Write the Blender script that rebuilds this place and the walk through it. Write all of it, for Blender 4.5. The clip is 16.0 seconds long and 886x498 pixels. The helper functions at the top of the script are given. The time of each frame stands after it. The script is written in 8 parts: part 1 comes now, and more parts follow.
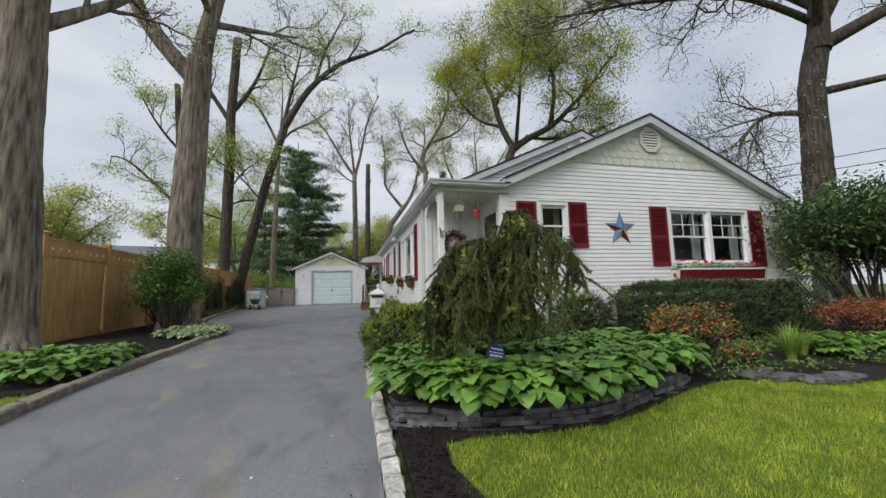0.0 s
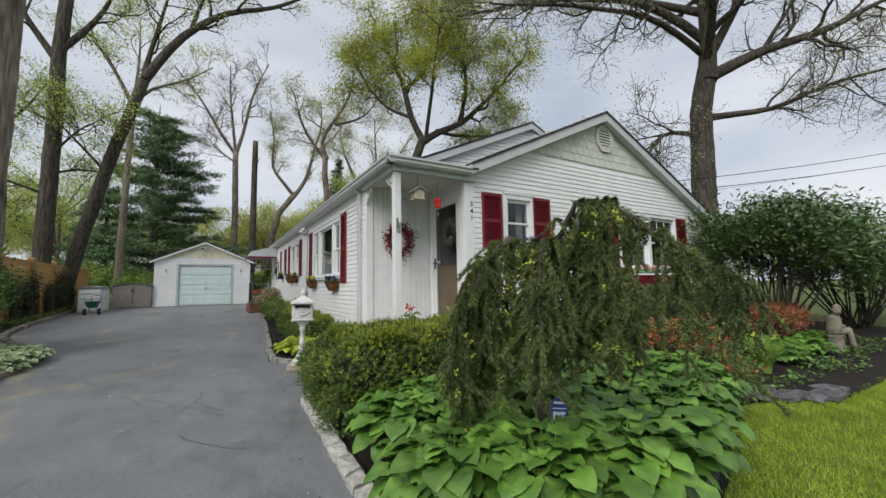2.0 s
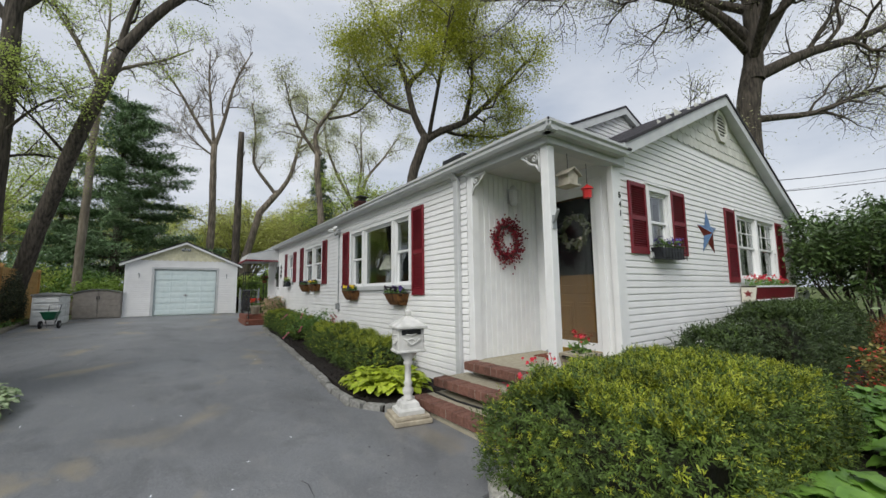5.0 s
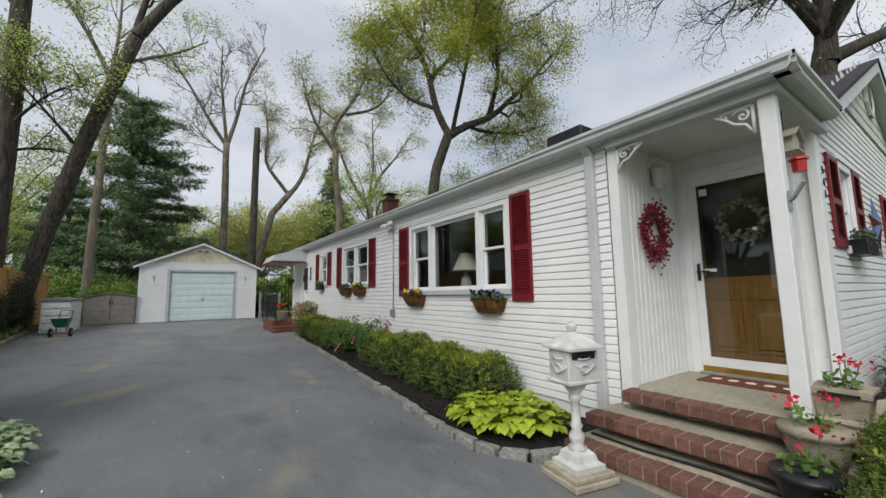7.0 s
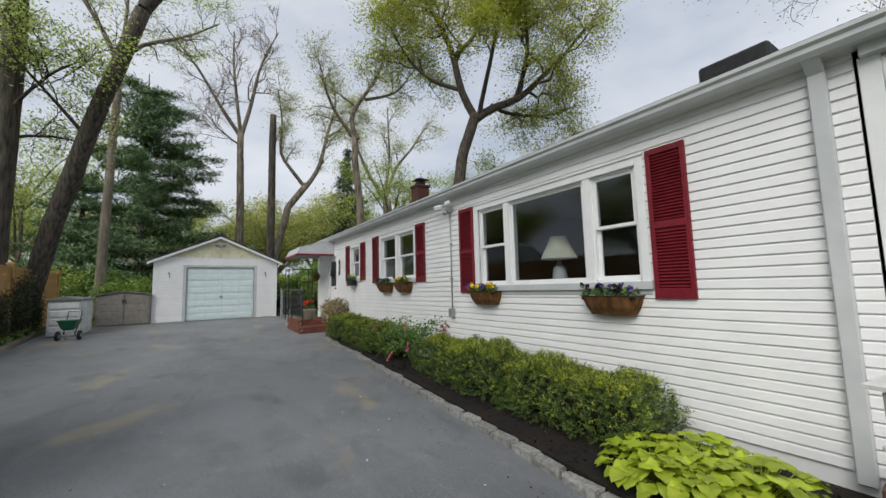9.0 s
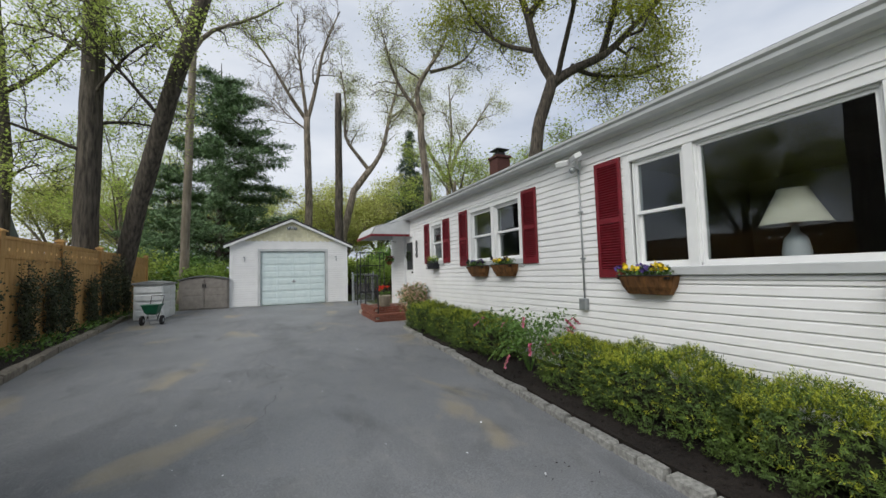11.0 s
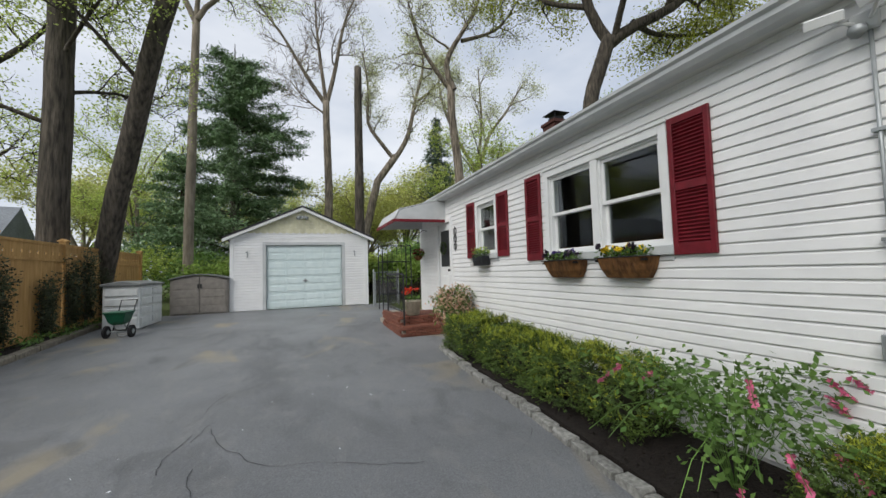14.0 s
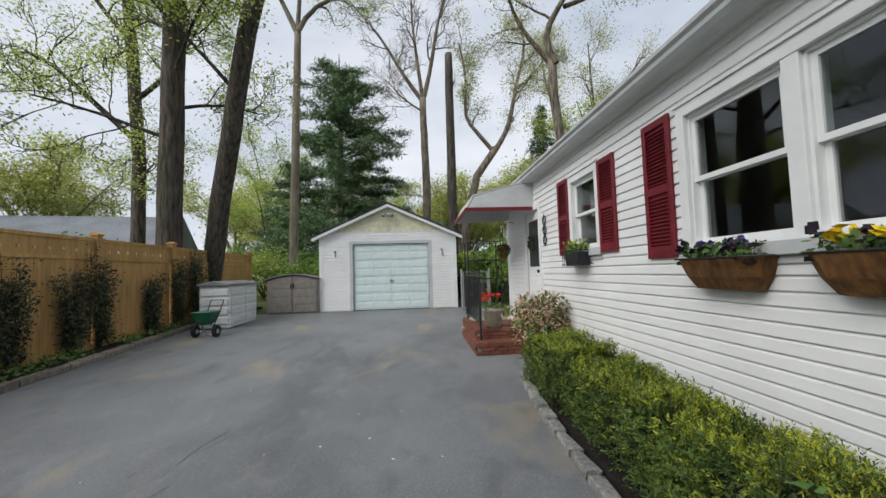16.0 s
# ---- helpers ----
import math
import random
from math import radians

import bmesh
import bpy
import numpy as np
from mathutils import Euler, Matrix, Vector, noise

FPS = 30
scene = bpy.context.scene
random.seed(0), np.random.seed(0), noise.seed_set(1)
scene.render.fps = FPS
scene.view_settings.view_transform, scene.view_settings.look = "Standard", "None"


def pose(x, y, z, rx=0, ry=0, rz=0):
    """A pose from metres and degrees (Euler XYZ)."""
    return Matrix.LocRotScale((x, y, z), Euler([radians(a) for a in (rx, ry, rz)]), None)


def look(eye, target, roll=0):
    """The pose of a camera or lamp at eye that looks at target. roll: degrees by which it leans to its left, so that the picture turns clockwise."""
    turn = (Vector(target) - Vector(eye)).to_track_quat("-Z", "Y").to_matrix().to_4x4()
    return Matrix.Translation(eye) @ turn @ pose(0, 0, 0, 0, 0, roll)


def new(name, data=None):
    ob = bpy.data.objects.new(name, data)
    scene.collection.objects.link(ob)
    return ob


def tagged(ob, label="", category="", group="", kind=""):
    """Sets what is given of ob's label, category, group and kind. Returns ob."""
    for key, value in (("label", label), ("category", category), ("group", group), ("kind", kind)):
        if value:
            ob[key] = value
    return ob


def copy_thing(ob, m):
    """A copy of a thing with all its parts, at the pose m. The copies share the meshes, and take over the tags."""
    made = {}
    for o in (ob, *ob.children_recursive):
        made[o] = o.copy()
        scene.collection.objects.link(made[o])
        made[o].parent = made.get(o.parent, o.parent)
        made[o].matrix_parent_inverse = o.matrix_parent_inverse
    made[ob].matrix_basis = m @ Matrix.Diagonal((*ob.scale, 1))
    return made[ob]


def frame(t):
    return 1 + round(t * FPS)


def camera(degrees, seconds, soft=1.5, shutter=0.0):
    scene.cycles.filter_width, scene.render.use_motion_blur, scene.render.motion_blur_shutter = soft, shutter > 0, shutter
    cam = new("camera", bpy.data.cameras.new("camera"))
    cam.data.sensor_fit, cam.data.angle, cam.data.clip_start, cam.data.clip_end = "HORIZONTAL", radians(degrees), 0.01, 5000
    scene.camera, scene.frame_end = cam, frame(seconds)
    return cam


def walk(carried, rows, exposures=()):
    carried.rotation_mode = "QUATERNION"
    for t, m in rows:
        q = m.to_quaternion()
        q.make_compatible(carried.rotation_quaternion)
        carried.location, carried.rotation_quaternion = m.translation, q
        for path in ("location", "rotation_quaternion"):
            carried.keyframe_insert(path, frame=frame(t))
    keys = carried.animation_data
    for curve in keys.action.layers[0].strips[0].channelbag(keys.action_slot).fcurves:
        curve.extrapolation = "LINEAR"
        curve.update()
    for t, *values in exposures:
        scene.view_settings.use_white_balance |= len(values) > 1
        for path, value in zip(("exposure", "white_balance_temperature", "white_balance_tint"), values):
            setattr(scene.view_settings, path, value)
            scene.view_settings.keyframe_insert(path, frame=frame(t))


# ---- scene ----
cam = camera(98.2, 16.0)
PATH = [
    (0, (-1.727, -7.116, 0.566), (-1.25, -5.187, 0.793), -1.3),
    (0.5, (-1.855, -6.661, 0.633), (-1.205, -4.783, 0.864), -1.2),
    (1, (-1.971, -6.173, 0.687), (-1.179, -4.349, 0.908), -1.5),
    (1.5, (-2.168, -5.709, 0.695), (-1.277, -3.93, 0.903), -0.9),
    (2, (-2.315, -5.269, 0.8), (-1.301, -3.556, 0.99), -1.1),
    (2.5, (-2.445, -4.826, 0.823), (-1.387, -3.14, 1.01), -1.3),
    (3, (-2.569, -4.348, 0.835), (-1.5, -2.669, 1.029), -0.9),
    (3.5, (-2.689, -3.893, 0.873), (-1.593, -2.233, 1.075), -0.7),
    (6, (-3.693, -1.845, 0.984), (-2.542, -0.224, 1.207), -0.9),
    (6.5, (-3.781, -1.368, 0.96), (-2.641, 0.258, 1.196), -0.7),
    (7, (-3.808, -0.904, 1.021), (-2.672, 0.726, 1.25), -0.9),
    (7.5, (-3.872, -0.45, 1.05), (-2.739, 1.183, 1.275), -1.2),
    (8, (-3.835, 0.009, 1.074), (-2.696, 1.639, 1.286), -1.6),
    (10.5, (-3.773, 2.148, 1.05), (-2.868, 3.925, 1.202), -1.4),
    (11, (-3.724, 2.611, 1.072), (-2.895, 4.427, 1.198), -1.6),
    (11.5, (-3.743, 3.023, 1.077), (-2.963, 4.861, 1.195), -1.5),
    (12, (-3.748, 3.503, 1.134), (-3.003, 5.356, 1.244), -1.5),
    (12.5, (-3.684, 3.977, 1.146), (-2.951, 5.835, 1.249), -1.7),
    (13, (-3.52, 4.456, 1.111), (-2.801, 6.32, 1.221), -1.6),
    (13.5, (-3.281, 4.913, 1.115), (-2.571, 6.779, 1.225), -1.5),
    (14, (-3.007, 5.29, 1.111), (-2.3, 7.158, 1.224), -1.7),
    (14.5, (-2.764, 5.646, 1.114), (-2.095, 7.527, 1.228), -1.7),
    (15, (-2.512, 5.972, 1.114), (-1.966, 7.892, 1.228), -1.7),
    (15.5, (-2.267, 6.296, 1.16), (-1.924, 8.263, 1.272), -1.8),
    (16, (-2.06, 6.684, 1.151), (-1.905, 8.674, 1.271), -1.7),
]
walk(cam, [(t, look(eye, target, roll)) for t, eye, target, roll in PATH],
     exposures=((0.0, 0.57), (3.5, 0.6), (7.0, 0.55), (8.0, 0.57), (10.5, 0.68), (12.5, 0.74), (16.0, 0.76)))

# ---- sky and light: an overcast spring day ----
world = bpy.data.worlds.new("overcast_sky")
scene.world = world
world.use_nodes = True
wn, wl = world.node_tree.nodes, world.node_tree.links
wn.clear()
sky = wn.new("ShaderNodeTexSky")
sky.sky_type, sky.sun_disc = "NISHITA", False
sky.sun_elevation, sky.sun_rotation = radians(45), radians(243)
sky.air_density, sky.dust_density = 1.0, 3.0
wcoord = wn.new("ShaderNodeTexCoord")
wmap = wn.new("ShaderNodeMapping")
wmap.inputs["Scale"].default_value = (1.0, 1.0, 2.6)
cloud = wn.new("ShaderNodeTexNoise")
cloud.inputs["Scale"].default_value, cloud.inputs["Detail"].default_value = 2.3, 5.0
cramp = wn.new("ShaderNodeValToRGB")
cramp.color_ramp.elements[0].position, cramp.color_ramp.elements[1].position = 0.3, 0.72
cramp.color_ramp.elements[0].color = (3.7, 4.15, 4.95, 1)
cramp.color_ramp.elements[1].color = (6.7, 6.85, 7.1, 1)
wmix = wn.new("ShaderNodeMix")
wmix.data_type = "RGBA"
wmix.inputs[0].default_value = 0.88
wbg = wn.new("ShaderNodeBackground")
wbg.inputs["Strength"].default_value = 0.089
wout = wn.new("ShaderNodeOutputWorld")
wl.new(wcoord.outputs["Generated"], wmap.inputs["Vector"])
wl.new(wmap.outputs["Vector"], cloud.inputs["Vector"])
wl.new(cloud.outputs["Fac"], cramp.inputs["Fac"])
wl.new(sky.outputs["Color"], wmix.inputs[6])
wl.new(cramp.outputs["Color"], wmix.inputs[7])
wl.new(wmix.outputs[2], wbg.inputs["Color"])
wl.new(wbg.outputs["Background"], wout.inputs["Surface"])

sun_data = bpy.data.lights.new("sun", "SUN")
sun_data.energy, sun_data.angle, sun_data.color = 1.65, radians(40), (1.0, 0.97, 0.92)
sun = new("sun", sun_data)
sun.matrix_world = look((-36, -18, 40), (0, 5, 0))

# ---- materials ----
def rgb(h):
    """A linear colour from an sRGB hex."""
    v = [int(h[i:i + 2], 16) / 255 for i in (0, 2, 4)]
    return tuple(c / 12.92 if c <= 0.04045 else ((c + 0.055) / 1.055) ** 2.4 for c in v)


def mat(name, a, b, scale=8.0, rough=0.6, bump=0.15, bscale=60.0, metal=0.0, big=0.2, bigscale=0.6, rnd=0.0, island=0.0, spec=0.4,
        stretch=(1, 1, 1), translucent=0.0):
    """Two tones by fine noise, large soft stains, chance by object or by island, and fine relief; all at world size."""
    m = bpy.data.materials.new(name)
    m.use_nodes = True
    n, l = m.node_tree.nodes, m.node_tree.links
    p = n["Principled BSDF"]
    geo = n.new("ShaderNodeNewGeometry")
    mp = n.new("ShaderNodeMapping")
    mp.inputs["Scale"].default_value = stretch
    l.new(geo.outputs["Position"], mp.inputs["Vector"])
    n1 = n.new("ShaderNodeTexNoise")
    n1.inputs["Scale"].default_value, n1.inputs["Detail"].default_value = scale, 5
    l.new(mp.outputs["Vector"], n1.inputs["Vector"])
    ramp = n.new("ShaderNodeValToRGB")
    ramp.color_ramp.elements[0].position, ramp.color_ramp.elements[1].position = 0.32, 0.68
    ramp.color_ramp.elements[0].color, ramp.color_ramp.elements[1].color = (*a, 1), (*b, 1)
    l.new(n1.outputs["Fac"], ramp.inputs["Fac"])
    n2 = n.new("ShaderNodeTexNoise")
    n2.inputs["Scale"].default_value, n2.inputs["Detail"].default_value = bigscale, 3
    l.new(geo.outputs["Position"], n2.inputs["Vector"])
    val = n.new("ShaderNodeMapRange")
    val.inputs["From Min"].default_value, val.inputs["From Max"].default_value = 0.3, 0.7
    val.inputs["To Min"].default_value, val.inputs["To Max"].default_value = 1 - big, 1 + big
    l.new(n2.outputs["Fac"], val.inputs["Value"])
    last = val.outputs["Result"]
    for amount, src in ((rnd, "object"), (island, "island")):
        if amount:
            if src == "object":
                chance = n.new("ShaderNodeObjectInfo").outputs["Random"]
            else:
                chance = geo.outputs["Random Per Island"]
            mr = n.new("ShaderNodeMapRange")
            mr.inputs["To Min"].default_value, mr.inputs["To Max"].default_value = 1 - amount, 1 + amount
            l.new(chance, mr.inputs["Value"])
            mul = n.new("ShaderNodeMath")
            mul.operation = "MULTIPLY"
            l.new(last, mul.inputs[0])
            l.new(mr.outputs["Result"], mul.inputs[1])
            last = mul.outputs["Value"]
    hsv = n.new("ShaderNodeHueSaturation")
    l.new(ramp.outputs["Color"], hsv.inputs["Color"])
    l.new(last, hsv.inputs["Value"])
    l.new(hsv.outputs["Color"], p.inputs["Base Color"])
    p.inputs["Roughness"].default_value, p.inputs["Metallic"].default_value = rough, metal
    p.inputs["Specular IOR Level"].default_value = spec
    if bump:
        n3 = n.new("ShaderNodeTexNoise")
        n3.inputs["Scale"].default_value, n3.inputs["Detail"].default_value = bscale, 4
        l.new(mp.outputs["Vector"], n3.inputs["Vector"])
        bp = n.new("ShaderNodeBump")
        bp.inputs["Strength"].default_value, bp.inputs["Distance"].default_value = bump, 0.05 if bscale < 20 else 0.02
        l.new(n3.outputs["Fac"], bp.inputs["Height"])
        l.new(bp.outputs["Normal"], p.inputs["Normal"])
    if translucent:
        tr = n.new("ShaderNodeBsdfTranslucent")
        l.new(hsv.outputs["Color"], tr.inputs["Color"])
        mix = n.new("ShaderNodeMixShader")
        mix.inputs["Fac"].default_value = translucent
        l.new(p.outputs["BSDF"], mix.inputs[1])
        l.new(tr.outputs["BSDF"], mix.inputs[2])
        l.new(mix.outputs["Shader"], n["Material Output"].inputs["Surface"])
    return m


def glass_mat(name, tint, gloss=0.06):
    m = bpy.data.materials.new(name)
    m.use_nodes = True
    n, l = m.node_tree.nodes, m.node_tree.links
    n.remove(n["Principled BSDF"])
    clear, shine = n.new("ShaderNodeBsdfTransparent"), n.new("ShaderNodeBsdfGlossy")
    clear.inputs["Color"].default_value = (*tint, 1)
    shine.inputs["Roughness"].default_value = gloss
    lw = n.new("ShaderNodeLayerWeight")
    power = n.new("ShaderNodeMath")
    power.operation = "POWER"
    power.inputs[1].default_value = 3.6
    l.new(lw.outputs["Facing"], power.inputs[0])
    fr = n.new("ShaderNodeMapRange")
    fr.inputs["To Min"].default_value, fr.inputs["To Max"].default_value = 0.05, 0.95
    l.new(power.outputs["Value"], fr.inputs["Value"])
    mix = n.new("ShaderNodeMixShader")
    l.new(fr.outputs["Result"], mix.inputs["Fac"])
    l.new(clear.outputs["BSDF"], mix.inputs[1])
    l.new(shine.outputs["BSDF"], mix.inputs[2])
    l.new(mix.outputs["Shader"], n["Material Output"].inputs["Surface"])
    return m


M_SIDING = mat("white_vinyl", rgb("e1e2e3"), rgb("e8e9e9"), 3, 0.45, 0.05, 40, big=0.03, rnd=0.015)
M_TRIM = mat("white_trim", rgb("dfe1e2"), rgb("e6e8e8"), 6, 0.45, 0.04, 50, big=0.03)
M_MAIL = mat("weathered_white_enamel", rgb("b4b5b1"), rgb("dadad7"), 7, 0.45, 0.25, 60, big=0.12, bigscale=3)
M_GREYTRIM = mat("grey_white_metal", rgb("b6babc"), rgb("c4c7c8"), 4, 0.4, 0.03, 40, big=0.05)
M_SOFFIT = mat("soffit_paint", rgb("c9cac8"), rgb("d4d4d2"), 5, 0.6, 0.05, big=0.05)
M_RED = mat("red_shutter_paint", rgb("64111d"), rgb("751926"), 14, 0.5, 0.08, 90, big=0.12, rnd=0.06)
M_ROOF = mat("dark_shingle", rgb("2c2b2d"), rgb("45434a"), 25, 0.9, 0.5, 120, big=0.2, rnd=0.15)
M_GABLE = mat("pale_green_shingle", rgb("c6c7bf"), rgb("d2d3cb"), 9, 0.7, 0.1, 60, big=0.06, rnd=0.05)
M_GABLE2 = mat("cream_scallop_shingle", rgb("c5c2a4"), rgb("d6d3ba"), 9, 0.7, 0.1, 60, big=0.1, rnd=0.08)
# dark grey puts the dimness of the rooms into their surface colour
M_DARKROOM = mat("plaster_dimmed_by_colour", rgb("55555a"), rgb("64646a"), 4, 0.9, 0.05)
M_GLASS = glass_mat("window_glass", (0.72, 0.76, 0.76), 0.02)
M_ASPHALT = mat("asphalt", rgb("64666a"), rgb("7e8184"), 90, 0.55, 0.35, 260, big=0.17, bigscale=0.55)


def stained(m, tint, scale, lo, hi, amount):
    """Lays worn patches of another tone over a material."""
    n, l = m.node_tree.nodes, m.node_tree.links
    p = n["Principled BSDF"]
    src = p.inputs["Base Color"].links[0].from_socket
    geo = n.new("ShaderNodeNewGeometry")
    mp = n.new("ShaderNodeMapping")
    mp.inputs["Scale"].default_value = (1.0, 0.55, 1.0)
    l.new(geo.outputs["Position"], mp.inputs["Vector"])
    nz = n.new("ShaderNodeTexNoise")
    nz.inputs["Scale"].default_value, nz.inputs["Detail"].default_value, nz.inputs["Distortion"].default_value = scale, 4, 0.6
    l.new(mp.outputs["Vector"], nz.inputs["Vector"])
    mr = n.new("ShaderNodeMapRange")
    mr.inputs["From Min"].default_value, mr.inputs["From Max"].default_value = lo, hi
    mr.inputs["To Max"].default_value = amount
    l.new(nz.outputs["Fac"], mr.inputs["Value"])
    mix = n.new("ShaderNodeMix")
    mix.data_type = "RGBA"
    l.new(mr.outputs["Result"], mix.inputs[0])
    l.new(src, mix.inputs[6])
    mix.inputs[7].default_value = (*tint, 1)
    l.new(mix.outputs[2], p.inputs["Base Color"])


stained(M_ASPHALT, rgb("968c76"), 0.95, 0.58, 0.66, 0.62)
stained(M_ASPHALT, rgb("4a4c50"), 0.5, 0.55, 0.7, 0.6)
stained(M_ASPHALT, rgb("8a8a88"), 5.0, 0.52, 0.75, 0.35)
stained(M_ASPHALT, rgb("3e4043"), 2.2, 0.55, 0.75, 0.45)
stained(M_ASPHALT, rgb("9a9a98"), 55.0, 0.6, 0.7, 0.35)
M_LAWN = mat("lawn_soil", rgb("46561a"), rgb("66762a"), 20, 0.95, 0.6, 80, big=0.2, bigscale=0.8)
M_GROUND = mat("rough_grass", rgb("3c4a20"), rgb("5a6630"), 3, 0.95, 0.6, 12, big=0.3, bigscale=0.2)
M_MULCH = mat("dark_mulch", rgb("14100d"), rgb("2a231e"), 45, 0.95, 1.0, 70, big=0.25, bigscale=2)
M_STONE = mat("kerb_granite", rgb("96958f"), rgb("c3c2bb"), 30, 0.85, 0.5, 80, big=0.12, rnd=0.16)
M_KERBGREY = mat("grey_granite_edging", rgb("6f6f6c"), rgb("9a9a95"), 30, 0.85, 0.6, 60, big=0.15, rnd=0.14)
M_CHIM = mat("sooty_brick", rgb("452a25"), rgb("5c3a33"), 30, 0.85, 0.4, 60)
M_KERBCON = mat("weathered_concrete", rgb("6b655b"), rgb("8d867a"), 14, 0.9, 0.5, 60, big=0.2, rnd=0.1)
M_SLATE = mat("dark_slate", rgb("46454a"), rgb("777478"), 12, 0.75, 0.5, 50, big=0.2, rnd=0.3)
M_BRICK = mat("red_brick", rgb("63453b"), rgb("7b584c"), 30, 0.85, 0.4, 90, big=0.15, rnd=0.18)
M_BRICK_D = mat("dark_red_brick", rgb("64392d"), rgb("80503f"), 30, 0.7, 0.4, 90, big=0.15, rnd=0.2)
M_MORTAR = mat("mortar", rgb("8d857b"), rgb("a39b90"), 40, 0.95, 0.4, 90)
M_CONC = mat("porch_concrete", rgb("96907e"), rgb("aaa491"), 18, 0.85, 0.3, 90, big=0.15)
M_FENCE = mat("cedar_fence", rgb("a37e4b"), rgb("c09a64"), 5, 0.8, 0.3, 30, big=0.15, bigscale=0.9, rnd=0.06, stretch=(3, 3, 0.35))
M_BARK = mat("oak_bark", rgb("48423b"), rgb("94897b"), 13, 0.95, 1.0, 16, big=0.2, stretch=(1, 1, 0.13))
M_BARK_D = mat("wet_dark_bark", rgb("2d2a26"), rgb("605950"), 13, 0.95, 1.0, 16, big=0.2, stretch=(1, 1, 0.16))
M_BARK_L = mat("pale_bark", rgb("6b6357"), rgb("8c8477"), 9, 0.95, 0.8, 22, big=0.25, stretch=(1, 1, 0.2))
M_DOORWOOD = mat("honey_oak_door", rgb("8f6430"), rgb("b2823f"), 6, 0.5, 0.15, 30, big=0.1, stretch=(6, 6, 0.5))
M_GDOOR = mat("pale_blue_white_steel", rgb("cfdfe0"), rgb("dae8e8"), 6, 0.45, 0.04, big=0.03)
M_BRASS = mat("brass", rgb("b0924a"), rgb("c6a85c"), 10, 0.3, 0.05, metal=0.9)
M_BLACK = mat("black_iron", rgb("17181a"), rgb("26272a"), 20, 0.5, 0.1, big=0.1)
M_STEEL = mat("grey_galvanised", rgb("8f9496"), rgb("a5aaac"), 14, 0.45, 0.1, metal=0.4)
M_CRACK = mat("dark_crack_filler", rgb("36373a"), rgb("47484b"), 40, 0.6, 0.1)
M_CREAM = mat("cream_lampshade", rgb("d8d2bd"), rgb("e6e0cc"), 9, 0.8, 0.1)
M_SHEER = mat("white_sheer_curtain", rgb("d8d8d2"), rgb("e4e4de"), 9, 0.9, 0.1, translucent=0.3)
M_BASKET = mat("coco_bark_basket", rgb("4a3018"), rgb("7a5530"), 18, 0.95, 0.8, 40, stretch=(1, 1, 0.3))
M_PANSY_Y = mat("yellow_pansies", rgb("d8b818"), rgb("ecd23a"), 9, 0.6, 0, island=0.15)
M_PANSY_P = mat("purple_pansies", rgb("3a2a66"), rgb("6a58a0"), 9, 0.6, 0, island=0.3)
M_PANSY_D = mat("near_black_pansies", rgb("1c1420"), rgb("33223a"), 9, 0.6, 0, island=0.2)
M_GERANIUM = mat("red_geranium_petals", rgb("b81830"), rgb("dc3048"), 9, 0.55, 0, island=0.2)
M_ORANGERED = mat("orange_red_flowers", rgb("d03018"), rgb("ee5530"), 9, 0.55, 0, island=0.2)
M_BERRY = mat("deep_red_berries", rgb("5e0c1c"), rgb("8a1a2c"), 12, 0.35, 0, island=0.35)
M_POT = mat("cast_stone_pot", rgb("8c8474"), rgb("a8a08e"), 14, 0.85, 0.4, 60)
M_BLACKPOT = mat("black_plastic_pot", rgb("1b1d22"), rgb("2a2d34"), 9, 0.4, 0.05)
M_RESIN_W = mat("weathered_white_resin", rgb("c9cdcd"), rgb("d8dbda"), 8, 0.5, 0.1, big=0.08)
M_RESIN_G = mat("taupe_resin", rgb("77726c"), rgb("87827b"), 8, 0.55, 0.15, big=0.06)
M_RESIN_LID = mat("grey_resin_lid", rgb("6d7070"), rgb("7e8181"), 8, 0.55, 0.1)
M_HOPPER = mat("dark_green_plastic", rgb("0f4a34"), rgb("185c42"), 8, 0.4, 0.05)
M_RUBBER = mat("black_rubber", rgb("17171a"), rgb("242427"), 20, 0.8, 0.2)
M_MAT = mat("brown_door_mat", rgb("5e3020"), rgb("7d4a34"), 30, 0.95, 0.5, 90)
M_SIGNBLUE = mat("sign_blue", rgb("1e3a8c"), rgb("2a4aa0"), 6, 0.4, 0)
M_SIGNWHITE = mat("sign_white", rgb("dfe3ea"), rgb("eceff4"), 6, 0.4, 0)
M_STARBLUE = mat("star_blue", rgb("4a6488"), rgb("6480a2"), 9, 0.4, 0.1, metal=0.3)
M_STARRED = mat("star_dark_red", rgb("6a2c2c"), rgb("8a4240"), 9, 0.4, 0.1, metal=0.3)
M_STARWHITE = mat("star_cream", rgb("b9b6a8"), rgb("d2cfc2"), 9, 0.4, 0.1, metal=0.3)
M_BROWNROOF = mat("brown_shingle", rgb("5a4a3a"), rgb("746250"), 14, 0.9, 0.4, 60)
M_GREYROOF = mat("grey_shingle", rgb("6a6f76"), rgb("82878d"), 14, 0.9, 0.4, 60)
M_LITRED = mat("bright_red_enamel", rgb("b02020"), rgb("c83030"), 8, 0.35, 0.05)
M_BIRDHOUSE = mat("weathered_pale_wood", rgb("a09a8c"), rgb("bdb7a8"), 16, 0.85, 0.3, 40)

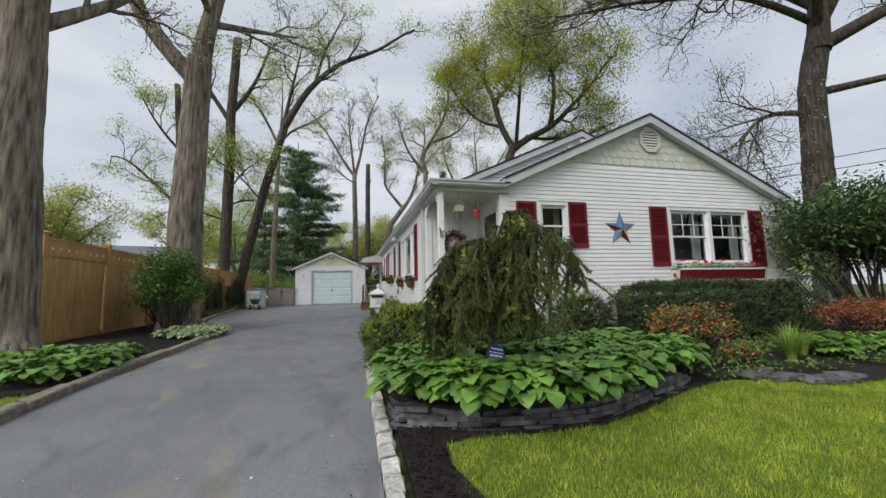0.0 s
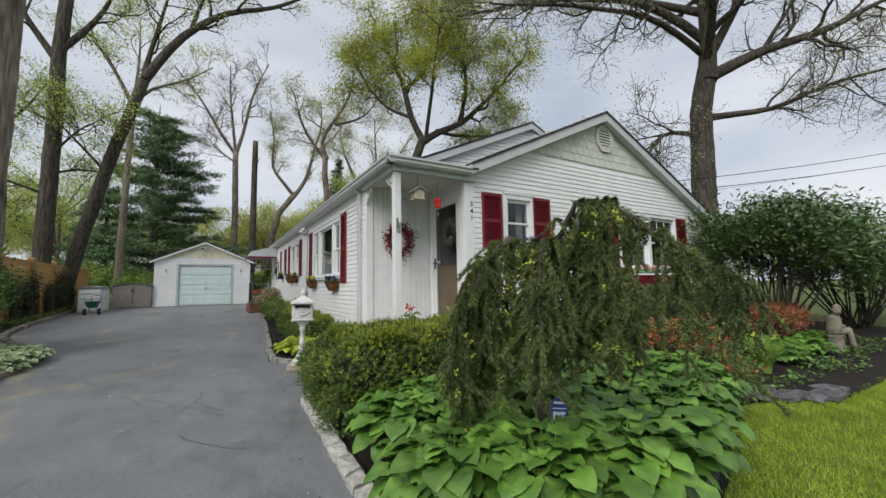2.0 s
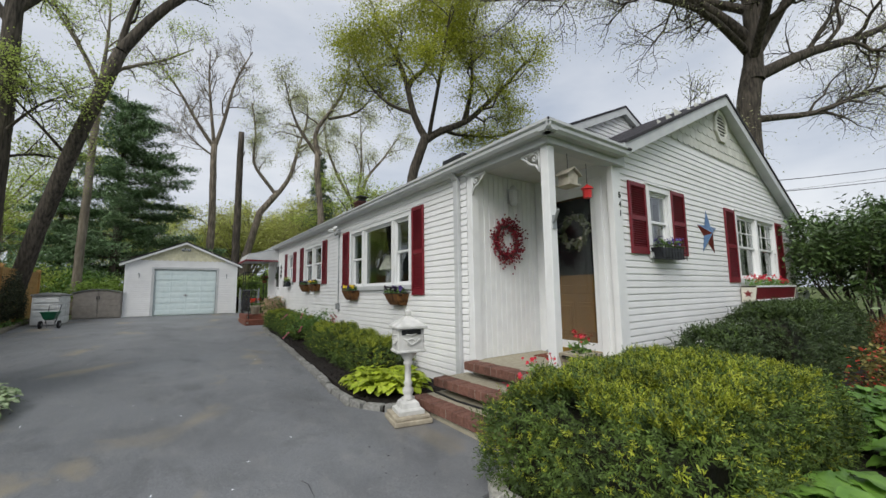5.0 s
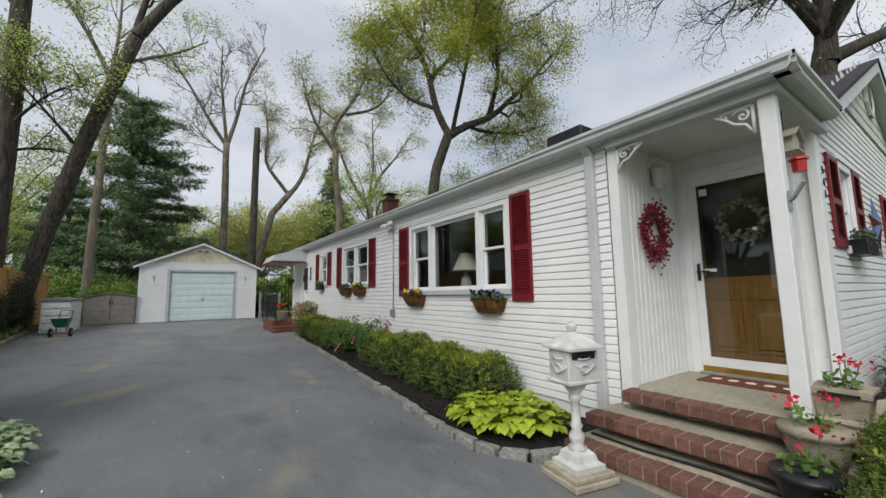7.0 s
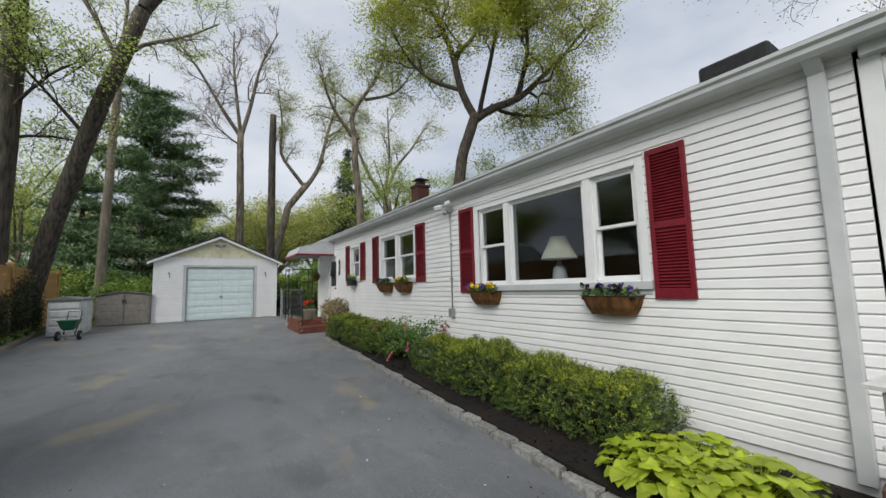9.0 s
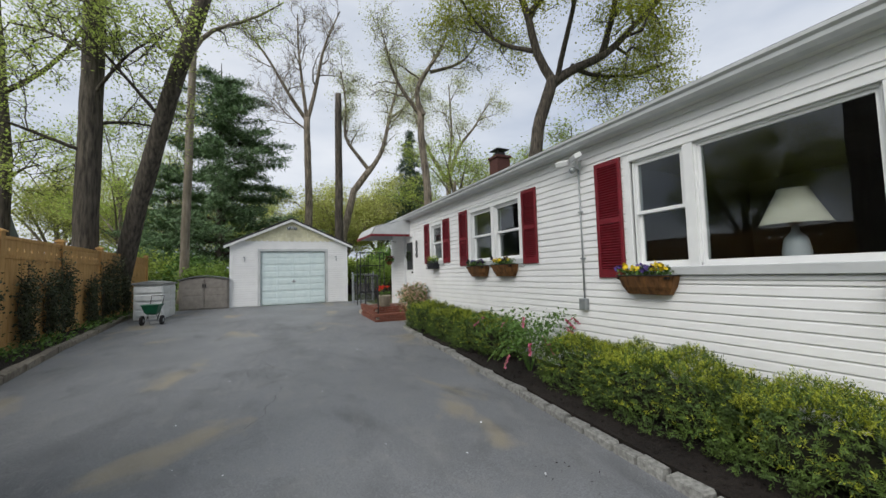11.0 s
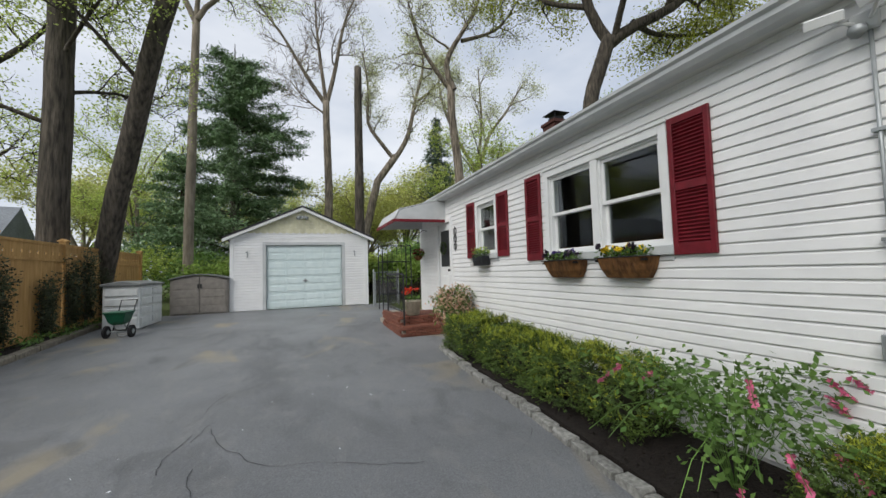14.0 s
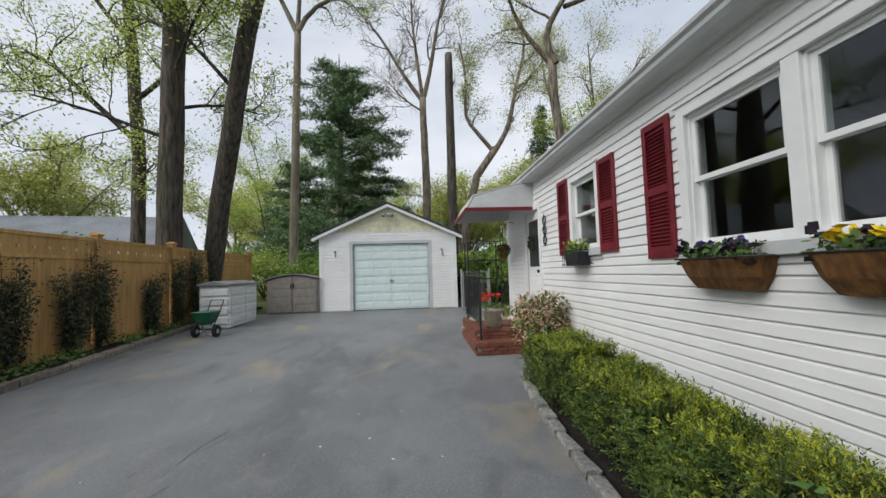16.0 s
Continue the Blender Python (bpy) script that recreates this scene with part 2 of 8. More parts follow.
# ---- mesh tools ----
class Shape:
    """Collects boxes, tubes and faces into one mesh."""

    def __init__(self):
        self.v, self.f = [], []

    def add(self, verts, faces):
        o = len(self.v)
        self.v.extend(tuple(p) for p in verts)
        self.f.extend(tuple(o + i for i in q) for q in faces)
        return self

    def box(self, x0, x1, y0, y1, z0, z1, m=None):
        c = [(x, y, z) for z in (z0, z1) for y in (y0, y1) for x in (x0, x1)]
        if m is not None:
            c = [m @ Vector(p) for p in c]
        return self.add(c, [(0, 2, 3, 1), (4, 5, 7, 6), (0, 1, 5, 4), (2, 6, 7, 3), (0, 4, 6, 2), (1, 3, 7, 5)])

    def prism(self, outline, axis, a, b):
        """An outline (two other axes in order) drawn out along an axis from a to b."""
        n = len(outline)
        put = {"x": lambda u, w, t: (t, u, w), "y": lambda u, w, t: (u, t, w), "z": lambda u, w, t: (u, w, t)}[axis]
        vs = [put(u, w, a) for u, w in outline] + [put(u, w, b) for u, w in outline]
        fs = [tuple(range(n)), tuple(range(2 * n - 1, n - 1, -1))] + [(i, i + n, (i + 1) % n + n, (i + 1) % n) for i in range(n)]
        return self.add(vs, fs)

    def tube(self, pts, radii, n=8, cap=True, rough=0.0):
        pts = [Vector(p) for p in pts]
        o, last = len(self.v), None
        for i, p in enumerate(pts):
            d = (pts[min(i + 1, len(pts) - 1)] - pts[max(i - 1, 0)])
            d = d.normalized() if d.length > 1e-9 else Vector((0, 0, 1))
            if last is None:
                u = d.orthogonal().normalized()
            else:
                u = last - d * last.dot(d)
                u = u.normalized() if u.length > 1e-6 else d.orthogonal().normalized()
            last = u
            w = d.cross(u)
            r = radii[i] if isinstance(radii, (list, tuple)) else radii
            for k in range(n):
                a = 2 * math.pi * k / n
                q = r
                if rough:
                    q *= 1 + rough * noise.noise(Vector((7 * math.cos(a), 7 * math.sin(a), p.z * 0.9))) + 0.6 * rough * noise.noise(Vector((1.3 * math.cos(a), 1.3 * math.sin(a), p.z * 0.5)))
                self.v.append(tuple(p + u * (q * math.cos(a)) + w * (q * math.sin(a))))
        for i in range(len(pts) - 1):
            for k in range(n):
                self.f.append((o + i * n + k, o + i * n + (k + 1) % n, o + (i + 1) * n + (k + 1) % n, o + (i + 1) * n + k))
        if cap:
            self.f.append(tuple(o + k for k in range(n - 1, -1, -1)))
            self.f.append(tuple(o + (len(pts) - 1) * n + k for k in range(n)))
        return self

    def lathe(self, profile, n=20, at=(0, 0, 0)):
        """Rings of (radius, height) about a vertical axis."""
        o = len(self.v)
        for r, z in profile:
            for k in range(n):
                a = 2 * math.pi * k / n + (math.pi / 4 if n == 4 else 0)
                self.v.append((at[0] + r * math.cos(a), at[1] + r * math.sin(a), at[2] + z))
        for i in range(len(profile) - 1):
            for k in range(n):
                self.f.append((o + i * n + k, o + i * n + (k + 1) % n, o + (i + 1) * n + (k + 1) % n, o + (i + 1) * n + k))
        self.f.append(tuple(o + k for k in range(n - 1, -1, -1)))
        self.f.append(tuple(o + (len(profile) - 1) * n + k for k in range(n)))
        return self

    def mesh(self, name, material, bevel=0.0, smooth=False):
        me = bpy.data.meshes.new(name)
        me.from_pydata(self.v, [], self.f)
        if bevel:
            bm = bmesh.new()
            bm.from_mesh(me)
            bmesh.ops.remove_doubles(bm, verts=bm.verts, dist=1e-5)
            edges = [e for e in bm.edges if len(e.link_faces) == 2 and e.calc_face_angle(0) > 0.5]
            bmesh.ops.bevel(bm, geom=edges, offset=bevel, segments=1, affect="EDGES", clamp_overlap=True)
            bm.to_mesh(me)
            bm.free()
        me.materials.append(material)
        if smooth:
            me.shade_smooth()
        me.update()
        return me


def thing(name, label, category, at=(0, 0, 0), rz=0.0, group="", kind=""):
    ob = new(name)
    ob.empty_display_size = 0.1
    ob.matrix_basis = pose(*at, 0, 0, rz)
    return tagged(ob, label, category, group, kind)


def part(name, shape, material, parent=None, label="", bevel=0.0, smooth=False):
    me = shape if isinstance(shape, bpy.types.Mesh) else shape.mesh(name, material, bevel, smooth)
    ob = new(name, me)
    if parent is not None:
        ob.parent = parent
    return tagged(ob, label)


def cloud_mesh(name, verts, faces, material, smooth=False):
    """A mesh from numpy arrays: vertices (n, 3), faces (m, k)."""
    me = bpy.data.meshes.new(name)
    k = faces.shape[1]
    me.vertices.add(len(verts))
    me.vertices.foreach_set("co", np.ascontiguousarray(verts, dtype=np.float32).ravel())
    me.loops.add(faces.size)
    me.loops.foreach_set("vertex_index", np.ascontiguousarray(faces, dtype=np.int32).ravel())
    me.polygons.add(len(faces))
    me.polygons.foreach_set("loop_start", np.arange(0, faces.size, k, dtype=np.int32))
    me.materials.append(material)
    me.update(calc_edges=True)
    if smooth:
        me.shade_smooth()
    return me


GROUND_Y = [-400, -60, -12, -7, -2, 6.7, 13, 19.2, 30, 60, 400]
GROUND_Z = [-2.0, -2.0, -1.38, -0.95, -0.5, -0.33, -0.19, 0.0, 0.1, 0.1, 0.1]


def gz(y):
    """Height of the drive and lawns at y, with the bends eased."""
    return float(sum(np.interp(y + d, GROUND_Y, GROUND_Z) for d in (-0.8, -0.4, 0, 0.4, 0.8)) / 5)


def sheet(name, outline, lift, material, step=0.5, label="", kind="structure", category="", skirt=0.0):
    """A piece of ground inside an outline in plan, laid over the slope."""
    bm = bmesh.new()
    vs = [bm.verts.new((x, y, 0)) for x, y in outline]
    bm.faces.new(vs)
    ys = [p[1] for p in outline]
    y = math.floor(min(ys)) + step
    while y < max(ys):
        geom = bm.verts[:] + bm.edges[:] + bm.faces[:]
        bmesh.ops.bisect_plane(bm, geom=geom, plane_co=(0, y, 0), plane_no=(0, 1, 0))
        y += step
    bmesh.ops.triangulate(bm, faces=bm.faces[:])
    for v in bm.verts:
        v.co.z = gz(v.co.y) + lift
    if skirt:
        rim = [e for e in bm.edges if e.is_boundary]
        r = bmesh.ops.extrude_edge_only(bm, edges=rim)
        for v in (g for g in r["geom"] if isinstance(g, bmesh.types.BMVert)):
            v.co.z -= skirt
    bmesh.ops.recalc_face_normals(bm, faces=bm.faces[:])
    if sum(f.normal.z for f in bm.faces) < 0:
        bmesh.ops.reverse_faces(bm, faces=bm.faces[:])
    me = bpy.data.meshes.new(name)
    bm.to_mesh(me)
    bm.free()
    me.materials.append(material)
    return tagged(new(name, me), label, category, "", kind)

# ---- ground ----
def ground():
    xs = [-400, -100, -40, -20, -10, -5, 0, 5, 10, 20, 40, 100, 400]
    ys = [-400, -100, -60, -40, -25] + [-16 + 0.5 * i for i in range(100)] + [40, 60, 100, 200, 400]
    v = np.array([(x, y, gz(y) - 0.05) for y in ys for x in xs])
    nx = len(xs)
    f = np.array([(j * nx + i, j * nx + i + 1, (j + 1) * nx + i + 1, (j + 1) * nx + i) for j in range(len(ys) - 1) for i in range(nx - 1)])
    return tagged(new("ground", cloud_mesh("ground", v, f, M_GROUND)), "rough grass and leaf litter under the trees", "ground", "", "structure")


ground()
DRIVE = [(-4.85, -14), (-1.48, -14), (-1.5, -2), (-1.46, -0.5), (-0.86, -0.42), (-0.82, 1.4), (-1.2, 1.47), (-1.5, 2.0), (-1.45, 2.6), (-1.3, 4.2),
         (-1.12, 6.5), (-0.97, 8.4), (-0.88, 10.5), (-0.72, 11.7), (-0.45, 12.1), (0.0, 12.2), (0.0, 19.2), (-7.6, 19.2), (-7.55, 16.5), (-7.3, 12.5),
         (-6.95, 9.6), (-6.6, 8.2), (-5.7, 6.2), (-5.05, 5.2), (-4.9, 4.3), (-4.85, 0.8)]
sheet("road", DRIVE, 0.0, M_ASPHALT, label="dark grey sealed asphalt driveway with tan stains and cracks", category="driveway", skirt=0.04)
LAWN_R = [(-1.25, -14), (14, -14), (14, -3.6), (6.5, -3.6), (4.2, -3.6), (3.2, -3.15), (2.8, -3.1), (2.03, -3.32), (1.0, -3.74), (0.59, -3.86), (0, -3.88), (-0.74, -3.82), (-0.97, -3.88), (-1.02, -4.25), (-0.9, -4.75), (-0.98, -6.2), (-1.25, -7.5)]
sheet("lawn_right", LAWN_R, 0.0, M_LAWN, label="bright green mown spring lawn", category="lawn", skirt=0.04)
sheet("lawn_left", [(-16, -14), (-5.0, -14), (-5.02, -1.5), (-6.2, -1.9), (-8.5, -2.4), (-16, -2.6)], 0.0, M_LAWN, label="bright green mown spring lawn", category="lawn", skirt=0.04)
sheet("mulch_bed_left", [(-16, -2.55), (-8.5, -2.35), (-6.2, -1.85), (-5.02, -1.45), (-5.02, 0.8), (-5.05, 4.2), (-5.2, 5.1), (-5.9, 6.1), (-6.8, 8.0), (-7.15, 9.6),
      (-7.5, 12.5), (-7.75, 16.5), (-7.8, 21.8), (-16, 21.8)], 0.035, M_MULCH, label="dark brown bark mulch in a planting bed", category="mulch", skirt=0.08)
sheet("mulch_bed_front", [(-1.3, -6.6), (-0.95, -6.1), (-0.87, -4.75), (-0.99, -4.25), (-0.95, -3.91), (-0.74, -3.85), (0, -3.91), (0.59, -3.89), (1.0, -3.77), (2.03, -3.35), (2.8, -3.13), (3.2, -3.18), (4.2, -3.63), (6.5, -3.65), (13, -3.65),
      (13, 0.2), (1.4, 0.2), (1.4, -0.3), (-0.8, -0.36), (-1.3, -0.46)], 0.03, M_MULCH, label="dark bark mulch bed round the front shrubs", category="mulch", skirt=0.08)
sheet("mulch_bed_side", [(-1.25, 1.6), (-1.32, 2.5), (-1.17, 4.2), (-0.98, 6.5), (-0.83, 8.4), (-0.75, 10.4), (-0.6, 11.5), (-0.4, 11.9), (0.05, 12.0), (0.05, 1.4), (-0.7, 1.4)],
      0.05, M_MULCH, label="dark bark mulch bed along the house wall", category="mulch", skirt=0.1)

# ---- house ----
COURSE = 0.088


def board_mesh():
    """One lap of vinyl siding, 1 m long, facing -y."""
    h = COURSE
    prof = [(0.0, 0.0), (-0.019, 0.0), (-0.021, 0.004), (-0.016, h * 0.76), (-0.005, h * 0.92), (-0.004, h), (0.0, h)]
    s = Shape()
    s.prism(prof, "x", 0.0, 1.0)
    return s.mesh("siding_board", M_SIDING)


BOARD = board_mesh()


def board(parent, origin, rz, length):
    ob = new("siding_board", BOARD)
    ob.parent = parent
    ob.matrix_basis = pose(*origin, 0, 0, rz) @ Matrix.Diagonal((length, 1, 1, 1))


def spans(u0, u1, z, openings):
    """What is left of the stretch u0..u1 at height z beside the openings (a, b, low, high)."""
    cuts = sorted((a, b) for a, b, lo, hi in openings if lo < z < hi)
    out, u = [], u0
    for a, b in cuts:
        if a > u + 0.02:
            out.append((u, a))
        u = max(u, b)
    if u1 > u + 0.02:
        out.append((u, u1))
    return out


def wall_cells(u0, u1, z0, z1, openings):
    zs = sorted({z0, z1, *[z for o in openings for z in o[2:] if z0 < z < z1]})
    for a, b in zip(zs, zs[1:]):
        for p, q in spans(u0, u1, (a + b) / 2, openings):
            yield p, q, a, b


# openings: along the wall, low and high
SIDE_OPEN = [(2.95, 5.65, 1.04, 2.32), (7.69, 9.37, 1.24, 2.31), (10.74, 11.45, 1.34, 2.29), (12.72, 13.50, 0.2, 2.2)]
FRONT_OPEN = [(2.07, 2.78, 1.42, 2.40), (5.30, 7.60, 1.08, 2.37)]
WALL_TOP = 2.62


def side_wall():
    s = Shape()
    for a, b, z0, z1 in wall_cells(1.36, 14.8, -0.6, WALL_TOP, SIDE_OPEN):
        s.box(0.0, 0.14, a, b, z0, z1)
    w = tagged(part("wall_west", s, M_SIDING), "long house wall clad in white horizontal vinyl siding", "wall", "", "structure")
    z = -0.24
    while z < WALL_TOP - 0.03:
        for a, b in spans(1.40, 14.8, z + COURSE / 2, SIDE_OPEN):
            board(w, (0.0, b, z), -90, b - a)
        z += COURSE
    return w


def front_wall():
    s = Shape()
    for a, b, z0, z1 in wall_cells(1.42, 8.88, -0.7, 2.72, FRONT_OPEN):
        s.box(a, b, 0.0, 0.14, z0, z1)
    s.prism([(1.42, 2.72), (8.88, 2.60), (4.88, 4.45)], "y", 0.0, 0.14)
    w = tagged(part("wall_front", s, M_SIDING), "gabled front wall in white siding", "wall", "", "structure")
    z = -0.3425
    while z < 4.2:
        half = (4.45 - z - COURSE / 2) / 0.465
        top = z + COURSE / 2
        if top < 3.3:
            for a, b in spans(max(1.42, 4.88 - half), min(8.88, 4.88 + half), top, FRONT_OPEN):
                board(w, (a, 0.0, z), 0, b - a)
        z += COURSE
    return w


def scallop_mesh(name, w, h, material):
    s = Shape()
    out = [(-w / 2, h), (-w / 2, 0.05)] + [(-w / 2 * math.cos(a), 0.05 - 0.05 * math.sin(a)) for a in (0.5, 1.05, math.pi / 2, 2.09, 2.64)] + [(w / 2, 0.05), (w / 2, h)]
    s.prism(out, "y", -0.012, 0.0)
    return s.mesh(name, material)


def scallops(parent, name, material, cx, y, z0, apex, slope, w=0.2, h=0.17):
    me = scallop_mesh(name, w * 0.985, h + 0.03, material)
    row, z = 0, z0
    while z < apex - 0.1:
        half = (apex - z - 0.02) / slope
        n = int(half / w) + 1
        for i in range(-n, n + 1):
            x = i * w + (w / 2 if row % 2 else 0)
            if abs(x) < half - 0.01:
                ob = new(name, me)
                ob.parent = parent
                ob.matrix_basis = pose(cx + x, y - 0.004 - 0.001 * (row % 2), z, -3)
        z += h
        row += 1


WALL_W = side_wall()
WALL_F = front_wall()
scallops(WALL_F, "scallop_shingle", M_GABLE, 4.88, -0.012, 3.30, 4.42, 0.469)


def plain_walls():
    s = Shape()
    s.box(0.0, 1.28, 1.30, 1.46, -0.6, 2.66)
    tagged(part("wall_porch_back", s, M_TRIM), "porch wall of white vertical boards", "wall", "", "structure")
    s = Shape()
    s.box(8.74, 8.88, 0.14, 14.8, -0.6, 2.72)
    tagged(part("wall_east", s, M_SIDING), "far side wall in white siding", "wall", "", "structure")
    s = Shape()
    s.box(0.0, 8.88, 14.8, 14.94, -0.6, 2.72)
    tagged(part("wall_back", s, M_SIDING), "back wall in white siding", "wall", "", "structure")
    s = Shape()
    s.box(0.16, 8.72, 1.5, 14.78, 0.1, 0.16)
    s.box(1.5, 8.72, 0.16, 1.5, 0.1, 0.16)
    tagged(part("floor_inside", s, M_DARKROOM), "floor inside the house, coloured dark for a dim room", "floor", "", "structure")
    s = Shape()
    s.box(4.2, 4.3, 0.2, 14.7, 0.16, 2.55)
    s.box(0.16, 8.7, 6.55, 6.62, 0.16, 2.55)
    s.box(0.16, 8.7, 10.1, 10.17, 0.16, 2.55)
    tagged(part("wall_inside", s, M_DARKROOM), "inner partition walls, coloured dark for dim rooms", "wall", "", "structure")
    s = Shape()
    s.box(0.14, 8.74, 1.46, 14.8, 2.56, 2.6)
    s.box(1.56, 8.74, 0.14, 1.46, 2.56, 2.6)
    tagged(part("ceiling", s, M_DARKROOM), "plain ceiling inside the house, coloured dark for a dim room", "ceiling", "", "structure")
    # gable of the main roof, set back above the porch
    s = Shape()
    s.prism([(-0.02, 2.62), (8.5, 2.62), (4.14, 4.6)], "y", 1.4, 1.54)
    w = tagged(part("wall_gable", s, M_SIDING), "set-back gable wall in white siding", "wall", "", "structure")
    z = 2.8
    while z < 4.45:
        half = (4.6 - z - COURSE / 2) / 0.46
        board(w, (4.14 - half, 1.4, z), 0, 2 * half)
        z += COURSE


plain_walls()


def slab(s, x0, z0, x1, z1, y0, y1, t=0.045):
    """A sloping roof slab between two eave and ridge lines."""
    s.prism([(x0, z0), (x1, z1), (x1, z1 + t), (x0, z0 + t)], "y", y0, y1)


def roofs():
    s = Shape()
    slab(s, -0.22, 2.70, 4.14, 4.66, 1.28, 15.1)
    slab(s, 4.14, 4.66, 9.1, 2.44, 1.28, 15.1)
    tagged(part("roof_main", s, M_ROOF), "dark asphalt-shingled main roof", "roof", "", "structure")
    s = Shape()
    slab(s, 1.28, 2.79, 4.88, 4.465, -0.22, 1.4)
    slab(s, 4.88, 4.465, 9.15, 2.49, -0.22, 3.0)
    tagged(part("roof_front", s, M_ROOF), "dark shingled roof of the front gable", "roof", "", "structure")
    s = Shape()
    s.prism([(-0.22, 2.70), (1.4, 2.71), (1.4, 2.735), (-0.22, 2.725)], "y", -0.22, 1.36)
    tagged(part("roof_porch", s, M_ROOF), "low dark roof over the porch", "roof", "", "structure")
    s = Shape()
    s.box(0.06, 1.42, 0.06, 1.36, 2.62, 2.65)
    tagged(part("ceiling_porch", s, M_SOFFIT), "pale grey porch ceiling", "ceiling", "", "structure")
    # trim: rake boards, fascia, soffit
    s = Shape()
    for x0, z0, x1, z1 in ((1.26, 2.62, 4.88, 4.295), (4.88, 4.295, 9.17, 2.32)):
        s.prism([(x0, z0), (x1, z1), (x1, z1 + 0.17), (x0, z0 + 0.17)], "y", -0.2, -0.03)
    tagged(part("trim_rake_front", s, M_GREYTRIM), "pale grey rake boards along the gable", "trim", "", "structure")
    s = Shape()
    for x0, z0, x1, z1 in ((-0.12, 2.6, 4.14, 4.52), (4.14, 4.52, 9.1, 2.3)):
        s.prism([(x0, z0), (x1, z1), (x1, z1 + 0.15), (x0, z0 + 0.15)], "y", 1.29, 1.378)
    tagged(part("trim_rake_back", s, M_GREYTRIM), "pale grey rake boards on the set-back gable", "trim", "", "structure")
    s = Shape()
    s.box(-0.1, 0.0, 1.36, 15.0, 2.615, 2.70)
    tagged(part("trim_soffit", s, M_SOFFIT), "boxed grey eave along the house", "trim", "", "structure")
    s = Shape()
    s.box(-0.1, 0.06, -0.1, 1.36, 2.535, 2.70)
    s.box(0.06, 1.42, -0.1, 0.06, 2.535, 2.70)
    tagged(part("trim_porch_beam", s, M_GREYTRIM, bevel=0.004), "pale grey beam round the porch roof", "trim", "", "structure")


roofs()


def gutter():
    g = thing("gutter", "pale grey metal roof gutter with a long downspout", "gutter")
    lip = [(-0.1, 2.612), (-0.19, 2.612), (-0.22, 2.645), (-0.22, 2.68), (-0.245, 2.70), (-0.245, 2.73), (-0.23, 2.73), (-0.23, 2.705), (-0.205, 2.685), (-0.205, 2.65), (-0.185, 2.627), (-0.1, 2.627)]
    s = Shape()
    s.prism(lip, "y", -0.245, 15.1)
    part("trough", s, M_GREYTRIM, g)
    s = Shape()
    s.prism(lip, "x", -0.245, 1.26)
    part("trough", s, M_GREYTRIM, g)
    s = Shape()
    s.box(-0.085, -0.022, 1.53, 1.63, -0.3, 2.53)
    s.prism([(-0.085, 2.52), (-0.022, 2.52), (-0.12, 2.62), (-0.19, 2.62)], "y", 1.53, 1.63)
    part("downspout", s, M_GREYTRIM, g, bevel=0.008)


gutter()


